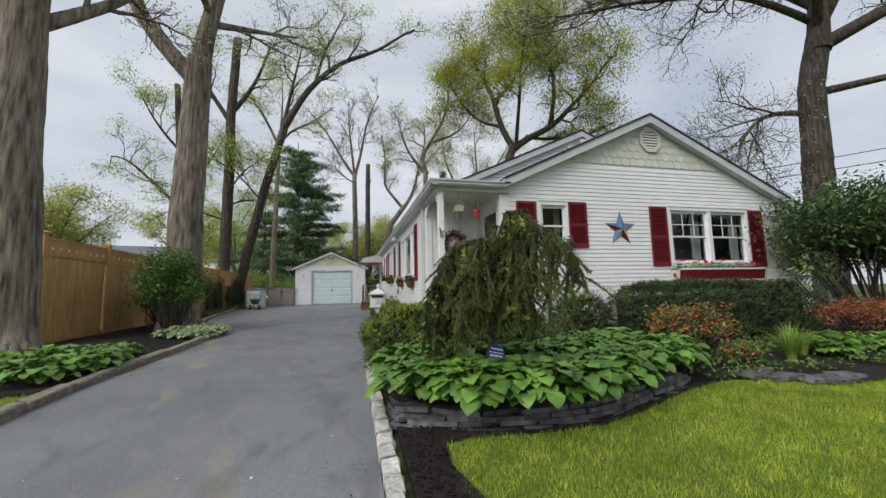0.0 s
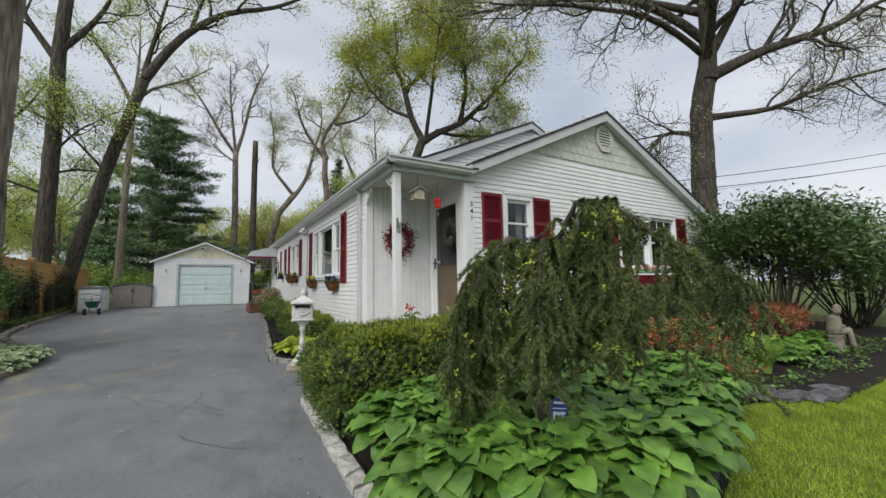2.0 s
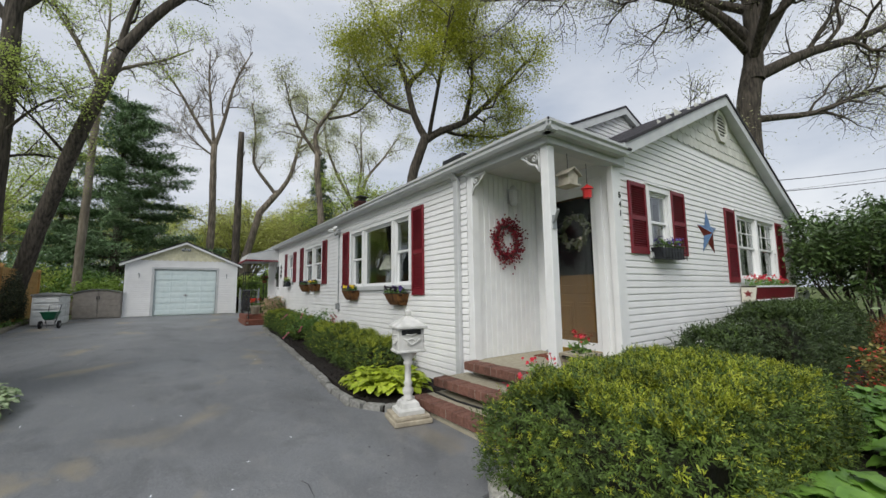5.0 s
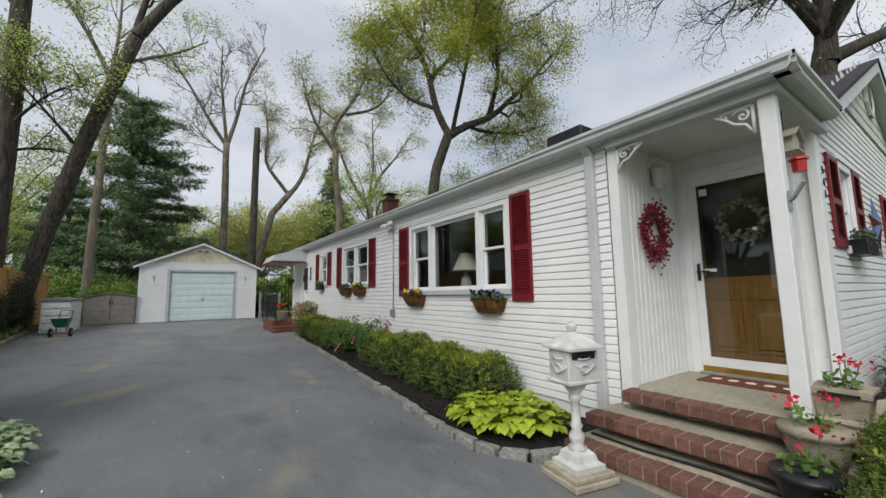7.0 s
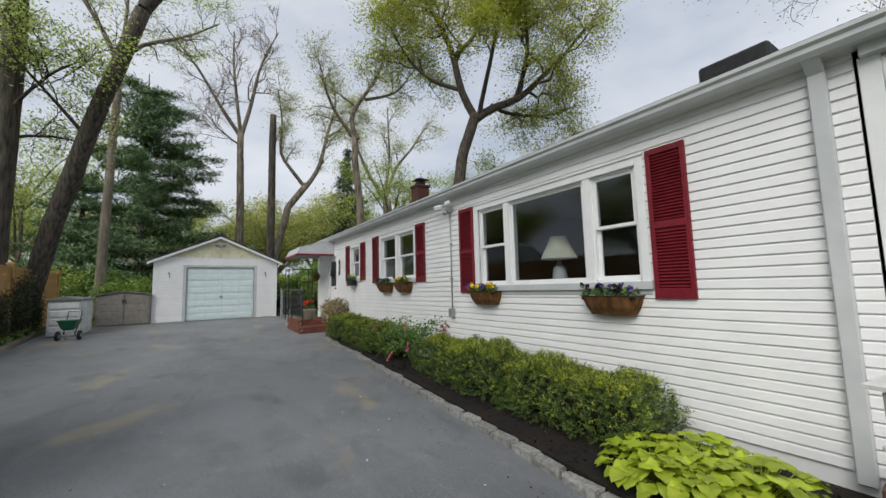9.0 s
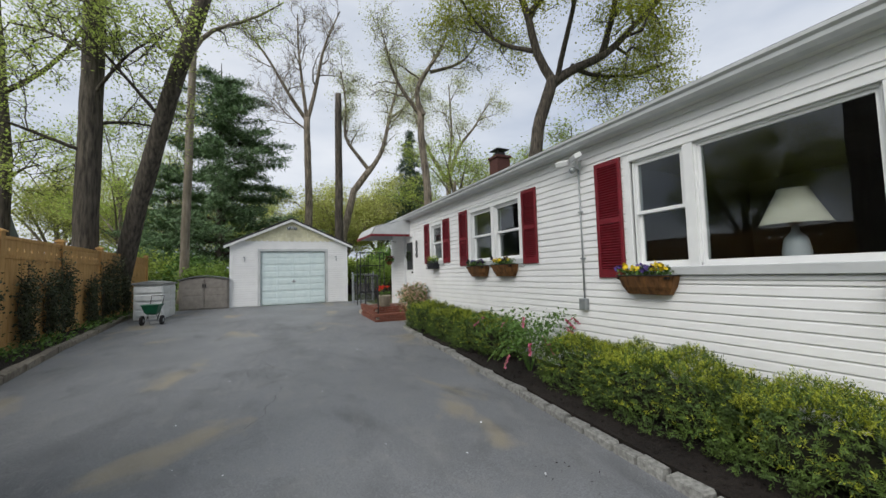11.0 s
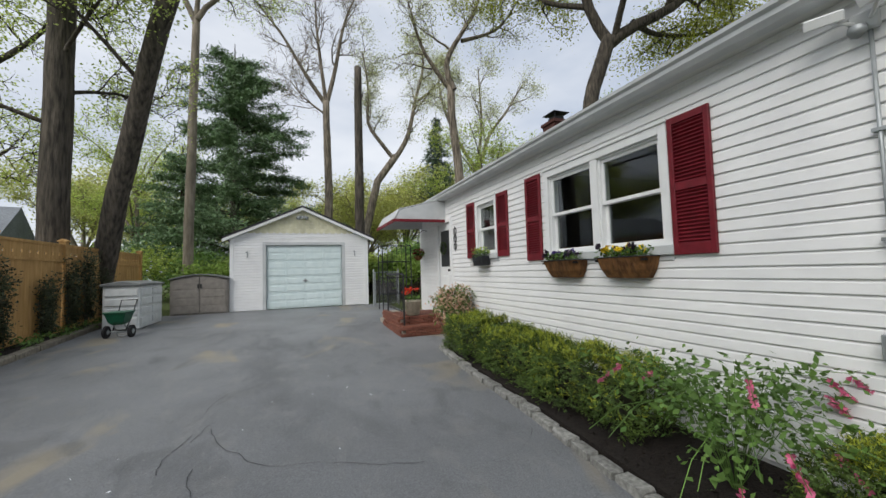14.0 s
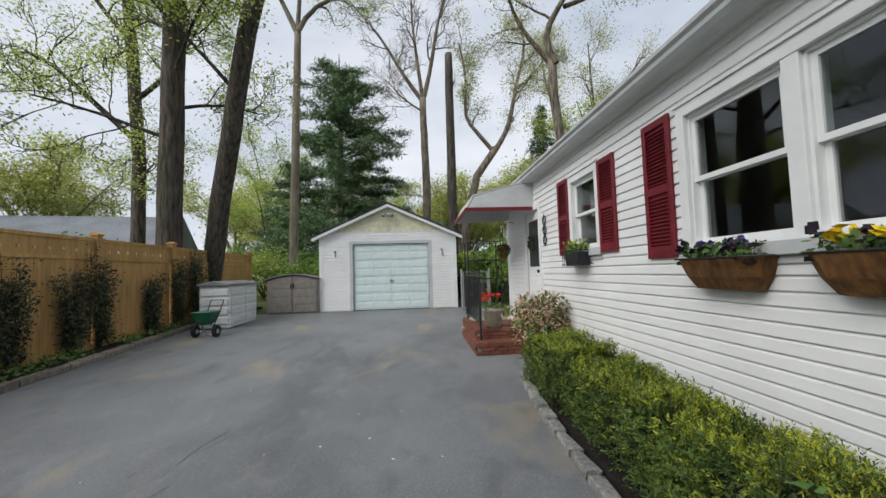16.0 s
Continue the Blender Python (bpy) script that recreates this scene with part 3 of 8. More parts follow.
# ---- garage ----
def garage():
    x0, x1, y0, y1, top = -5.03, -0.68, 19.22, 25.2, 2.38
    cx = (x0 + x1) / 2
    g = thing("garage", "small white sided one-car garage with a gable roof", "garage")
    s = Shape()
    for a, b, z0, z1 in wall_cells(x0, x1, -0.1, top, [(-4.0, -1.56, -0.1, 2.13)]):
        s.box(a, b, y0, y0 + 0.14, z0, z1)
    s.prism([(x0, top), (x1, top), (cx, 3.32)], "y", y0, y0 + 0.14)
    w = part("wall", s, M_SIDING, g)
    z = 0.02
    while z < 2.5:
        half = (x1 - x0) / 2 if z < 2.3 else (3.36 - z - 0.06) / 0.432
        for a, b in spans(cx - half, cx + half, z + COURSE / 2, [(-4.1, -1.46, -0.1, 2.2)]):
            board(w, (a, y0, z), 0, b - a)
        z += COURSE
    scallops(w, "scallop_shingle", M_GABLE2, cx, y0 - 0.012, 2.52, 3.3, 0.432, 0.2, 0.16)
    s = Shape()
    s.box(x0, x0 + 0.12, y0 + 0.14, y1, -0.1, top)
    s.box(x1 - 0.12, x1, y0 + 0.14, y1, -0.1, top)
    s.box(x0, x1, y1, y1 + 0.12, -0.1, top)
    part("wall", s, M_SIDING, g)
    s = Shape()
    slab(s, x0 - 0.22, 2.33, cx, 3.40, y0 - 0.2, y1 + 0.2, 0.06)
    slab(s, cx, 3.40, x1 + 0.22, 2.33, y0 - 0.2, y1 + 0.2, 0.06)
    part("roof", s, M_ROOF, g, "dark shingles")
    s = Shape()
    for a, za, b, zb in ((x0 - 0.22, 2.24, cx, 3.31), (cx, 3.31, x1 + 0.22, 2.24)):
        s.prism([(a, za), (b, zb), (b, zb + 0.09), (a, za + 0.09)], "y", y0 - 0.19, y0 - 0.02)
    part("rake_board", s, M_TRIM, g)
    for a in (x0 - 0.03, x1 - 0.08):
        part("corner_board", Shape().box(a, a + 0.11, y0 - 0.03, y0, -0.05, top), M_TRIM, g)
    # door frame and door
    s = Shape()
    s.box(-4.1, -4.0, y0 - 0.025, y0 + 0.06, 0, 2.22)
    s.box(-1.56, -1.46, y0 - 0.025, y0 + 0.06, 0, 2.22)
    s.box(-4.0, -1.56, y0 - 0.025, y0 + 0.06, 2.13, 2.22)
    part("door_frame", s, M_GREYTRIM, g)
    s = Shape()
    s.box(-4.0, -1.56, y0 + 0.07, y0 + 0.11, 0.0, 2.13)
    door = part("garage_door", s, M_GDOOR, g, "pale blue-white sectional garage door")
    p = Shape()
    p.prism([(-0.27, 0), (0.27, 0), (0.27, 0.17), (-0.27, 0.17)], "y", -0.012, 0.0)
    pm = p.mesh("panel", M_GDOOR, 0.006)
    for r in range(4):
        sec = Shape()
        sec.box(-3.99, -1.57, y0 + 0.055, y0 + 0.07, r * 0.53 + 0.015, r * 0.53 + 0.52)
        part("section", sec, M_GDOOR, door, bevel=0.004)
        for c in range(4):
            for h in (0.06, 0.3):
                ob = part("panel", pm, M_GDOOR, door)
                ob.matrix_basis = pose(-3.68 + c * 0.6, y0 + 0.055, r * 0.53 + h)
    s = Shape()
    s.box(-2.8, -2.76, y0 + 0.02, y0 + 0.055, 0.86, 0.98)
    s.box(-2.86, -2.7, y0 + 0.01, y0 + 0.03, 0.9, 0.93)
    part("handle", s, M_STEEL, door)
    # flood lamp under the peak, hooks on the wall
    lamp = thing("flood_light", "small double flood light on the garage gable", "outdoor light", (cx, y0 - 0.02, 3.08))
    s = Shape()
    s.box(-0.08, 0.08, -0.04, 0.0, -0.05, 0.05)
    part("base", s, M_TRIM, lamp, bevel=0.01)
    for sx in (-0.09, 0.09):
        s = Shape()
        s.tube([(sx * 0.4, -0.04, 0.02), (sx, -0.1, 0.0), (sx * 1.5, -0.2, -0.06)], [0.02, 0.04, 0.065], 10)
        part("spot", s, M_STEEL, lamp, smooth=True)
    for x in (-4.55, -1.12):
        h = thing("wall_hook", "small grey metal bracket on garage siding", "bracket", (x, y0, 1.82), group="garage brackets")
        s = Shape()
        s.box(-0.015, 0.015, -0.05, 0.0, -0.1, 0.1)
        s.box(-0.05, 0.015, -0.05, -0.03, 0.06, 0.1)
        part("bracket", s, M_STEEL, h)


garage()


# ---- fence ----
def fence():
    x, y0, y1 = -8.2, 3.0, 21.6
    f = thing("fence", "tall tan cedar board fence with drilled top rail", "fence")
    f["kind"] = "structure"
    top = 2.0
    pm = Shape().box(-0.065, 0.065, -0.065, 0.065, 0, 1).mesh("fence_post", M_FENCE)
    cap = Shape().prism([(-0.09, 0), (0.09, 0), (0.09, 0.025), (0.0, 0.07), (-0.09, 0.025)], "y", -0.09, 0.09).mesh("post_cap", M_FENCE)
    bm = Shape().box(-0.012, 0.012, 0.003, 0.142, 0, 1).mesh("fence_board", M_FENCE)
    y = y0
    n = 8
    w = (y1 - y0) / n
    for i in range(n + 1):
        p = part("fence_post", pm, M_FENCE, f)
        yy = y0 + i * w
        z = gz(yy) - 0.05
        p.matrix_basis = pose(x, yy, z) @ Matrix.Diagonal((1, 1, top + 0.06 - z, 1))
        c = part("post_cap", cap, M_FENCE, p)
        c.matrix_parent_inverse = p.matrix_basis.inverted()
        c.matrix_basis = pose(x, yy, top + 0.06)
    for i in range(n):
        a = y0 + i * w + 0.065
        b = a + w - 0.13
        s = Shape()
        s.box(x - 0.02, x + 0.03, a, b, top - 0.06, top)
        s.box(x - 0.015, x + 0.035, a, b, 1.58, 1.64)
        s.box(x - 0.015, x + 0.035, a, b, gz(a) + 0.08, gz(a) + 0.2)
        part("rail", s, M_FENCE, f)
        # drilled top band: short boards with gaps between two plates leave the holes
        s = Shape()
        k = a
        s.box(x - 0.008, x + 0.012, a, b, 1.64, 1.73)
        s.box(x - 0.008, x + 0.012, a, b, 1.79, top - 0.06)
        while k < b - 0.05:
            s.box(x - 0.008, x + 0.012, k, min(k + 0.2, b), 1.73, 1.79)
            k += 0.26
        part("top_band", s, M_FENCE, f)
        k = a
        while k < b - 0.05:
            o = part("fence_board", bm, M_FENCE, f)
            z = gz(k) + 0.02
            wd = min(0.145, b - k) / 0.145
            o.matrix_basis = pose(x, k, z) @ Matrix.Diagonal((1, wd, 1.6 - z, 1))
            k += 0.145


fence()

# ---- trees ----
M_LEAF_OAK = mat("young_oak_leaves", rgb("8c9630"), rgb("b4b848"), 2, 0.6, 0, big=0.15, island=0.35, translucent=0.5)
M_LEAF_SPRING = mat("spring_leaves", rgb("95ab4c"), rgb("bcc973"), 2, 0.6, 0, big=0.15, island=0.35, translucent=0.5)
M_LEAF_PALE = mat("pale_budding_leaves", rgb("a3ab78"), rgb("c3c69a"), 2, 0.6, 0, big=0.15, island=0.35, translucent=0.5)
M_LEAF_GREEN = mat("fresh_green_leaves", rgb("6c8a3c"), rgb("9cb25e"), 2, 0.55, 0, big=0.2, island=0.35, translucent=0.5)
M_LEAF_FAR = mat("far_yellow_green_leaves", rgb("9ea656"), rgb("c4c67c"), 1, 0.7, 0, big=0.2, island=0.3, translucent=0.3)
M_NEEDLE = mat("blue_green_pine_needles", rgb("4a6642"), rgb("7c966c"), 3, 0.6, 0, big=0.2, island=0.4)
M_NEEDLE_D = mat("dark_spruce_needles", rgb("3a4d3e"), rgb("566a54"), 3, 0.6, 0, big=0.2, island=0.4)


def leaf_quads(centres, size, seed, flat=0.0, aspect=0.55, jitter=0.35):
    """One kite-shaped leaf at each centre, turned by chance; flat pulls the leaves level."""
    rng = np.random.default_rng(seed)
    c = np.asarray(centres, dtype=float)
    n = len(c)
    nrm = rng.normal(size=(n, 3))
    nrm[:, 2] = nrm[:, 2] * (1 + flat * 3) + flat
    nrm /= np.linalg.norm(nrm, axis=1)[:, None]
    u = np.cross(nrm, rng.normal(size=(n, 3)))
    u /= np.linalg.norm(u, axis=1)[:, None]
    w = np.cross(nrm, u)
    s = size * (1 + jitter * rng.uniform(-1, 1, n))[:, None]
    v = np.stack([c - u * s * 0.5, c + w * s * aspect * 0.5 - u * s * 0.05, c + u * s * 0.5 + nrm * s * 0.12, c - w * s * aspect * 0.5 - u * s * 0.05], 1)
    return v.reshape(-1, 3), np.arange(4 * n).reshape(n, 4)


def bend(rng, p, d, length, n, wobble, up):
    """A winding line from p along d."""
    pts, d = [Vector(p)], Vector(d).normalized()
    for _ in range(n):
        d = (d + Vector(rng.normal(size=3)) * wobble + Vector((0, 0, up))).normalized()
        pts.append(pts[-1] + d * (length / n))
    return pts


def at_line(pts, t):
    k = min(int(t * (len(pts) - 1)), len(pts) - 2)
    f = t * (len(pts) - 1) - k
    return pts[k].lerp(pts[k + 1], f), (pts[k + 1] - pts[k]).normalized()


def tree(name, label, at, trunk, r, limbs, seed, bark, leaf, leaves=8, size=0.12, l1=2.4, kids=(7, 5, 4), spread=0.3, up=0.05, flare=1.35, twig=0.011, wob=0.22, bare=0.0, clear=0.22):
    """A tapered trunk through the points (offsets from the foot), its limbs, three orders of branches, and loose leaves."""
    rng = np.random.default_rng(seed)
    t = thing(name, label, "tree", (at[0], at[1], gz(at[1]) - 0.05))
    wood = Shape()
    line = [Vector(p) for p in trunk]
    fine = []
    for a, b in zip(line, line[1:]):
        k = max(2, int((b - a).length / (0.3 if r > 0.4 else 0.8)))
        fine += [a.lerp(b, i / k) + Vector((rng.normal(), rng.normal(), 0)) * 0.008 for i in range(k)]
    fine = [line[0], line[0] + (fine[1] - fine[0]).normalized() * 0.35] + fine[1:] + [line[-1]]
    m = len(fine)
    wood.tube(fine, [r * flare] + [r * (1.08 if i == 1 else 1) * (1 - 0.32 * i / m) for i in range(1, m)], 44 if r > 0.4 else 20, rough=0.1 if r > 0.4 else 0.06)
    fork = Shape()
    tips = []

    def branch(p, d, length, rad, level):
        pts = bend(rng, p, d, length, 6 if level < 2 else 4, wob * (0.8 + 0.25 * level), up * (0.6 if level else 1))
        fork.tube(pts, [rad * (1 - 0.75 * i / (len(pts) - 1)) + 0.003 for i in range(len(pts))], (7, 5, 4, 3)[min(level, 3)], False)
        shoot(pts, length, rad, level)

    def shoot(pts, length, rad, level):
        if level >= 3:
            tips.append((pts[-1], pts[-2]))
            tips.append((pts[len(pts) // 2], pts[-2]))
            return
        n = kids[min(level, 2)]
        for i in range(n):
            lo = clear if level == 0 else 0.22
            f = lo + (1 - lo) * (i + rng.uniform(0.2, 0.8)) / n
            q, d = at_line(pts, min(f, 0.99))
            side = Vector(rng.normal(size=3))
            side = (side - d * side.dot(d)).normalized()
            nd = d * rng.uniform(0.5, 0.9) + side * rng.uniform(0.55, 0.95) + Vector((0, 0, 0.12))
            ll = (l1, l1 * 0.52, l1 * 0.26)[level] * rng.uniform(0.6, 1.15) * (1.1 - 0.35 * f)
            branch(q, nd, ll, max(twig, rad * (1 - 0.65 * f) * 0.5), level + 1)

    for lp, lr in limbs:
        pts = []
        lv = [Vector(p) for p in lp]
        for a, b in zip(lv, lv[1:]):
            k = max(2, int((b - a).length / 0.7))
            pts += [a.lerp(b, i / k) + Vector(rng.normal(size=3)) * 0.05 * min(1, (b - a).length) for i in range(k)]
        pts.append(lv[-1])
        for _ in range(2):
            pts = [pts[0]] + [(pts[i - 1] + pts[i] * 2 + pts[i + 1]) / 4 for i in range(1, len(pts) - 1)] + [pts[-1]]
        wood.tube(pts, [lr * (1 - 0.78 * i / (len(pts) - 1)) + 0.01 for i in range(len(pts))], 9, False)
        shoot(pts, sum((b - a).length for a, b in zip(pts, pts[1:])), lr, 0)
    part("trunk", wood, bark, t, smooth=True)
    tagged(part("branch_work", fork, bark, t, smooth=True), kind="stuff")
    if leaves and tips:
        pos = []
        for a, b in tips:
            if rng.uniform() < bare:
                continue
            k = rng.poisson(leaves * 1.8)
            o = rng.normal(size=(k, 3)) * spread * np.array([1, 1, 0.55])
            pos.append(np.array(a) + o)
        pos = np.concatenate(pos)
        v, f = leaf_quads(pos, size * 0.72, seed + 1, 0.45)
        part("crown", cloud_mesh("crown", v, f, leaf), leaf, t)
    return t


def upward(h, n, reach, rise, r, seed, turn=0.0, base=(0, 0)):
    """Limbs that spread from the trunk at height h."""
    rng = np.random.default_rng(seed)
    out = []
    for i in range(n):
        a = turn + 2 * math.pi * i / n + rng.uniform(-0.4, 0.4)
        k = rng.uniform(0.75, 1.2)
        z = h + rng.uniform(-0.12, 0.1) * h * 0.6
        c, s = math.cos(a), math.sin(a)
        out.append(([(base[0], base[1], z), (base[0] + c * reach * 0.3, base[1] + s * reach * 0.3, z + rise * 0.4 * k),
                     (base[0] + c * reach * 0.65, base[1] + s * reach * 0.65, z + rise * 0.75 * k), (base[0] + c * reach * k, base[1] + s * reach * k, z + rise * k)], r * rng.uniform(0.7, 1.1)))
    return out


def along(o, right, pts):
    """Points given as (sideways, up[, back]) from o, with sideways along a level direction."""
    return [(o[0] + right[0] * p[0] - right[1] * (p[2] if len(p) > 2 else 0), o[1] + right[1] * p[0] + right[0] * (p[2] if len(p) > 2 else 0), o[2] + p[1]) for p in pts]


# the thick pair of oaks by the drive
tree("oak_tree", "massive old oak with deeply furrowed grey bark", (-7.54, 1.4), [(0, 0, 0), (-0.3, 0.1, 5), (-0.4, 0.1, 9), (-0.4, 0, 15)], 0.405,
     [([(-0.4, 0.1, 6.3), (0.9, 1.4, 8.2), (1.4, 2.0, 10)], 0.15)] + upward(9.5, 5, 5, 5, 0.16, 5), 11, M_BARK, M_LEAF_PALE,
     leaves=3, size=0.1, l1=2.6, kids=(6, 5, 4))
tree("oak_tree", "thick forked oak beside the driveway, ridged bark", (-6.4, 5.5), [(0, 0, 0), (0, 0, 3), (0.05, 0.1, 6), (0.1, 0.1, 8.4)], 0.5,
     [([(0.0, 0, 7.6), (-1.2, 0.2, 9.0), (-2.2, 0.3, 11), (-2.8, 0.2, 14)], 0.26), ([(0.1, 0.1, 7.8), (0.3, 0.2, 10), (0.9, 0.4, 13), (1.2, 0.5, 16)], 0.3),
      ([(0.2, 0, 9.5), (1.6, 1.5, 10.5), (2.6, 3.0, 11.5)], 0.12)], 12, M_BARK, M_LEAF_PALE, leaves=3, size=0.1, l1=2.4, kids=(6, 5, 4), flare=1.25)
# trunks behind the fence
tree("oak_tree", "tall straight dark oak behind the fence", (-8.95, 18.0), [(0, 0, 0), (0.1, 0, 6), (0.1, 0, 12), (0.3, 0, 17)], 0.34,
     [([(0.1, 0, 11.5), (-1.4, 0.3, 13.5), (-2.2, 0, 16.5)], 0.15), ([(0.1, 0, 12), (1.6, 0, 14.4), (2.4, -0.4, 17)], 0.16), ([(0, 0, 5.2), (-1.3, -0.8, 5.8), (-2.4, -1.4, 5.9)], 0.05),
      ([(0, 0, 7), (1.2, -1.0, 8.2), (2.0, -1.8, 8.3)], 0.05), ([(0, 0, 6.2), (0.9, 1.4, 7.0), (1.6, 2.4, 7.0)], 0.05), ([(0, 0, 8.5), (-1.5, 1, 9.6), (-2.6, 1.5, 9.8)], 0.06)],
     13, M_BARK_D, M_LEAF_SPRING, leaves=6, size=0.13, l1=2.3, kids=(6, 5, 4), up=0.0)
tree("oak_tree", "leaning curved oak reaching over the driveway", (-8.55, 19.3), [(0, 0, 0), (0.8, -0.8, 3.6), (1.85, -1.9, 7), (3.1, -3.1, 10.6)], 0.31,
     [([(3.1, -3.1, 10.6), (4.4, -3.4, 13.0), (6.2, -3.2, 15.0), (8.6, -3.0, 16.2), (11.0, -2.8, 18.2)], 0.2), ([(3.0, -3.0, 10.4), (3.4, -3.0, 13), (4.0, -3.0, 16)], 0.12),
      ([(4.7, -3.4, 13.4), (5.4, -3.3, 16), (6.6, -3.2, 18.5)], 0.09), ([(1.6, -1.7, 6.4), (0.6, -2.6, 7.6), (-0.2, -3.0, 8.6)], 0.05)], 14, M_BARK_D, M_LEAF_SPRING, leaves=5, size=0.12, l1=2.2, kids=(7, 5, 4))
tree("oak_tree", "slim upright oak with early leaves behind the fence", (-13.05, 22.9), [(0, 0, 0), (0, 0, 6), (-0.4, 0, 11), (-0.8, 0, 16)], 0.27,
     [([(0, 0, 6.8), (-1.8, -0.4, 8.6), (-3.4, -0.6, 10.2), (-4.2, -0.6, 10.2)], 0.12), ([(0, 0, 8.5), (1.6, 0.2, 10.4), (2.4, 0.2, 12.5)], 0.1),
      ([(-0.4, 0, 11), (-2.0, 0, 13), (-3, 0, 15)], 0.1), ([(0, 0, 5), (1.0, -1.0, 5.6), (1.8, -1.8, 5.4)], 0.05)], 15, M_BARK_D, M_LEAF_SPRING, leaves=7, size=0.14, l1=2.4, kids=(6, 5, 4), up=0.0)
tree("maple_tree", "slender pale-barked tree with a high forked crown", (-7.36, 24.0), [(0, 0, 0), (0.15, 0, 6), (0.3, 0, 12.3)], 0.21,
     [([(0.3, 0, 12.2), (1.0, 0, 13.6), (2.6, 0.2, 14.4), (4.4, 0.2, 16)], 0.11), ([(0.3, 0, 12.2), (-0.4, 0, 13.8), (-1.6, 0, 15.6), (-2, 0, 17)], 0.12), ([(0.3, 0, 12.2), (0.5, 0, 15), (0.4, 0, 18)], 0.1)],
     16, M_BARK_L, M_LEAF_SPRING, leaves=5, size=0.13, l1=2.2, kids=(6, 5, 4), flare=1.2)
# behind the garage
tree("bare_tree", "leafless grey tree with upswept bare branches behind the garage", (-1.2, 31.0), [(0, 0, 0), (0.1, 0, 6), (0.0, 0, 12.4)], 0.3,
     [([(0, 0, 12.2), (-1.2, 0, 14), (-2.6, 0.2, 16.5), (-4.6, 0.2, 19)], 0.14), ([(0, 0, 12.3), (0.7, 0, 15), (1.2, 0, 18), (2.4, 0, 21)], 0.15), ([(0, 0, 12.4), (-0.4, 0.2, 15.5), (-0.6, 0, 20)], 0.13),
      ([(0, 0, 11.5), (-1.2, 0, 12.2), (-2.2, 0, 13.5)], 0.07)], 17, M_BARK, M_LEAF_PALE, leaves=0.25, size=0.12, l1=2.6, kids=(9, 7, 6), up=0.12, flare=1.2, twig=0.009)
tree("dead_tree", "tall dead tree trunk broken off at the top", (-0.3, 23.4), [(0, 0, 0), (0.02, 0, 6), (0.05, 0, 11)], 0.24,
     [([(0, 0, 9.2), (0.25, 0, 9.5), (0.3, 0.1, 9.9)], 0.04)], 18, M_BARK_D, M_LEAF_PALE, leaves=0, l1=0.3, kids=(1, 0, 0))
tree("curved_tree", "crooked tree with snaking bare limbs and sparse young leaves", (1.3, 34.0), [(0, 0, 0), (0.4, 0, 4), (1.4, 0, 8.0), (2.9, 0, 10.1)], 0.36,
     [([(2.9, 0, 10.0), (4.0, 0, 11.8), (4.6, 0.2, 15), (5.4, 0, 17.5), (5.2, 0, 20)], 0.2), ([(2.6, 0, 9.8), (1.4, 0, 11.4), (0.6, 0, 12.4), (0.9, 0, 15), (0.4, 0, 18)], 0.16),
      ([(4.5, 0.2, 14.5), (6.2, 0.3, 16), (7.6, 0.2, 18)], 0.11)], 19, M_BARK, M_LEAF_PALE, leaves=6, size=0.15, l1=2.4, kids=(9, 6, 5), twig=0.009, wob=0.32)
tree("oak_tree", "tall oak with a bent trunk and sparse spring leaves", (4.7, 23.0), [(0, 0, 0), (0, 0, 6), (-0.3, 0, 9), (-0.3, 0, 10.6)], 0.27,
     [([(-0.3, 0, 10.4), (-0.7, 0, 11.6), (0.4, 0, 13.4), (1.6, 0, 15.5), (1.9, 0, 18)], 0.16), ([(-0.3, 0, 10.4), (-1.8, 0, 12), (-2.6, 0, 15)], 0.12), ([(0.4, 0, 13.2), (2.6, 0.2, 14), (4.2, 0.2, 16.5)], 0.1)],
     20, M_BARK, M_LEAF_PALE, leaves=5, size=0.13, l1=2.2, kids=(7, 5, 4), flare=1.2)
tree("oak_tree", "far forked oak with sparse yellow-green leaves", (14.0, 40.0), [(0, 0, 0), (0.3, 0, 6), (0.2, 0, 11.5)], 0.38,
     [([(0.2, 0, 11), (-2, 0, 14), (-3.6, 0, 18), (-4, 0, 22)], 0.22), ([(0.2, 0, 11.2), (1.6, 0, 15), (4, 0, 18), (6, 0, 21)], 0.22), ([(0.2, 0, 11.2), (0.8, 0, 16), (0.6, 0, 22)], 0.18)],
     21, M_BARK, M_LEAF_PALE, leaves=6, size=0.2, l1=3.2, kids=(7, 5, 4), spread=0.45)
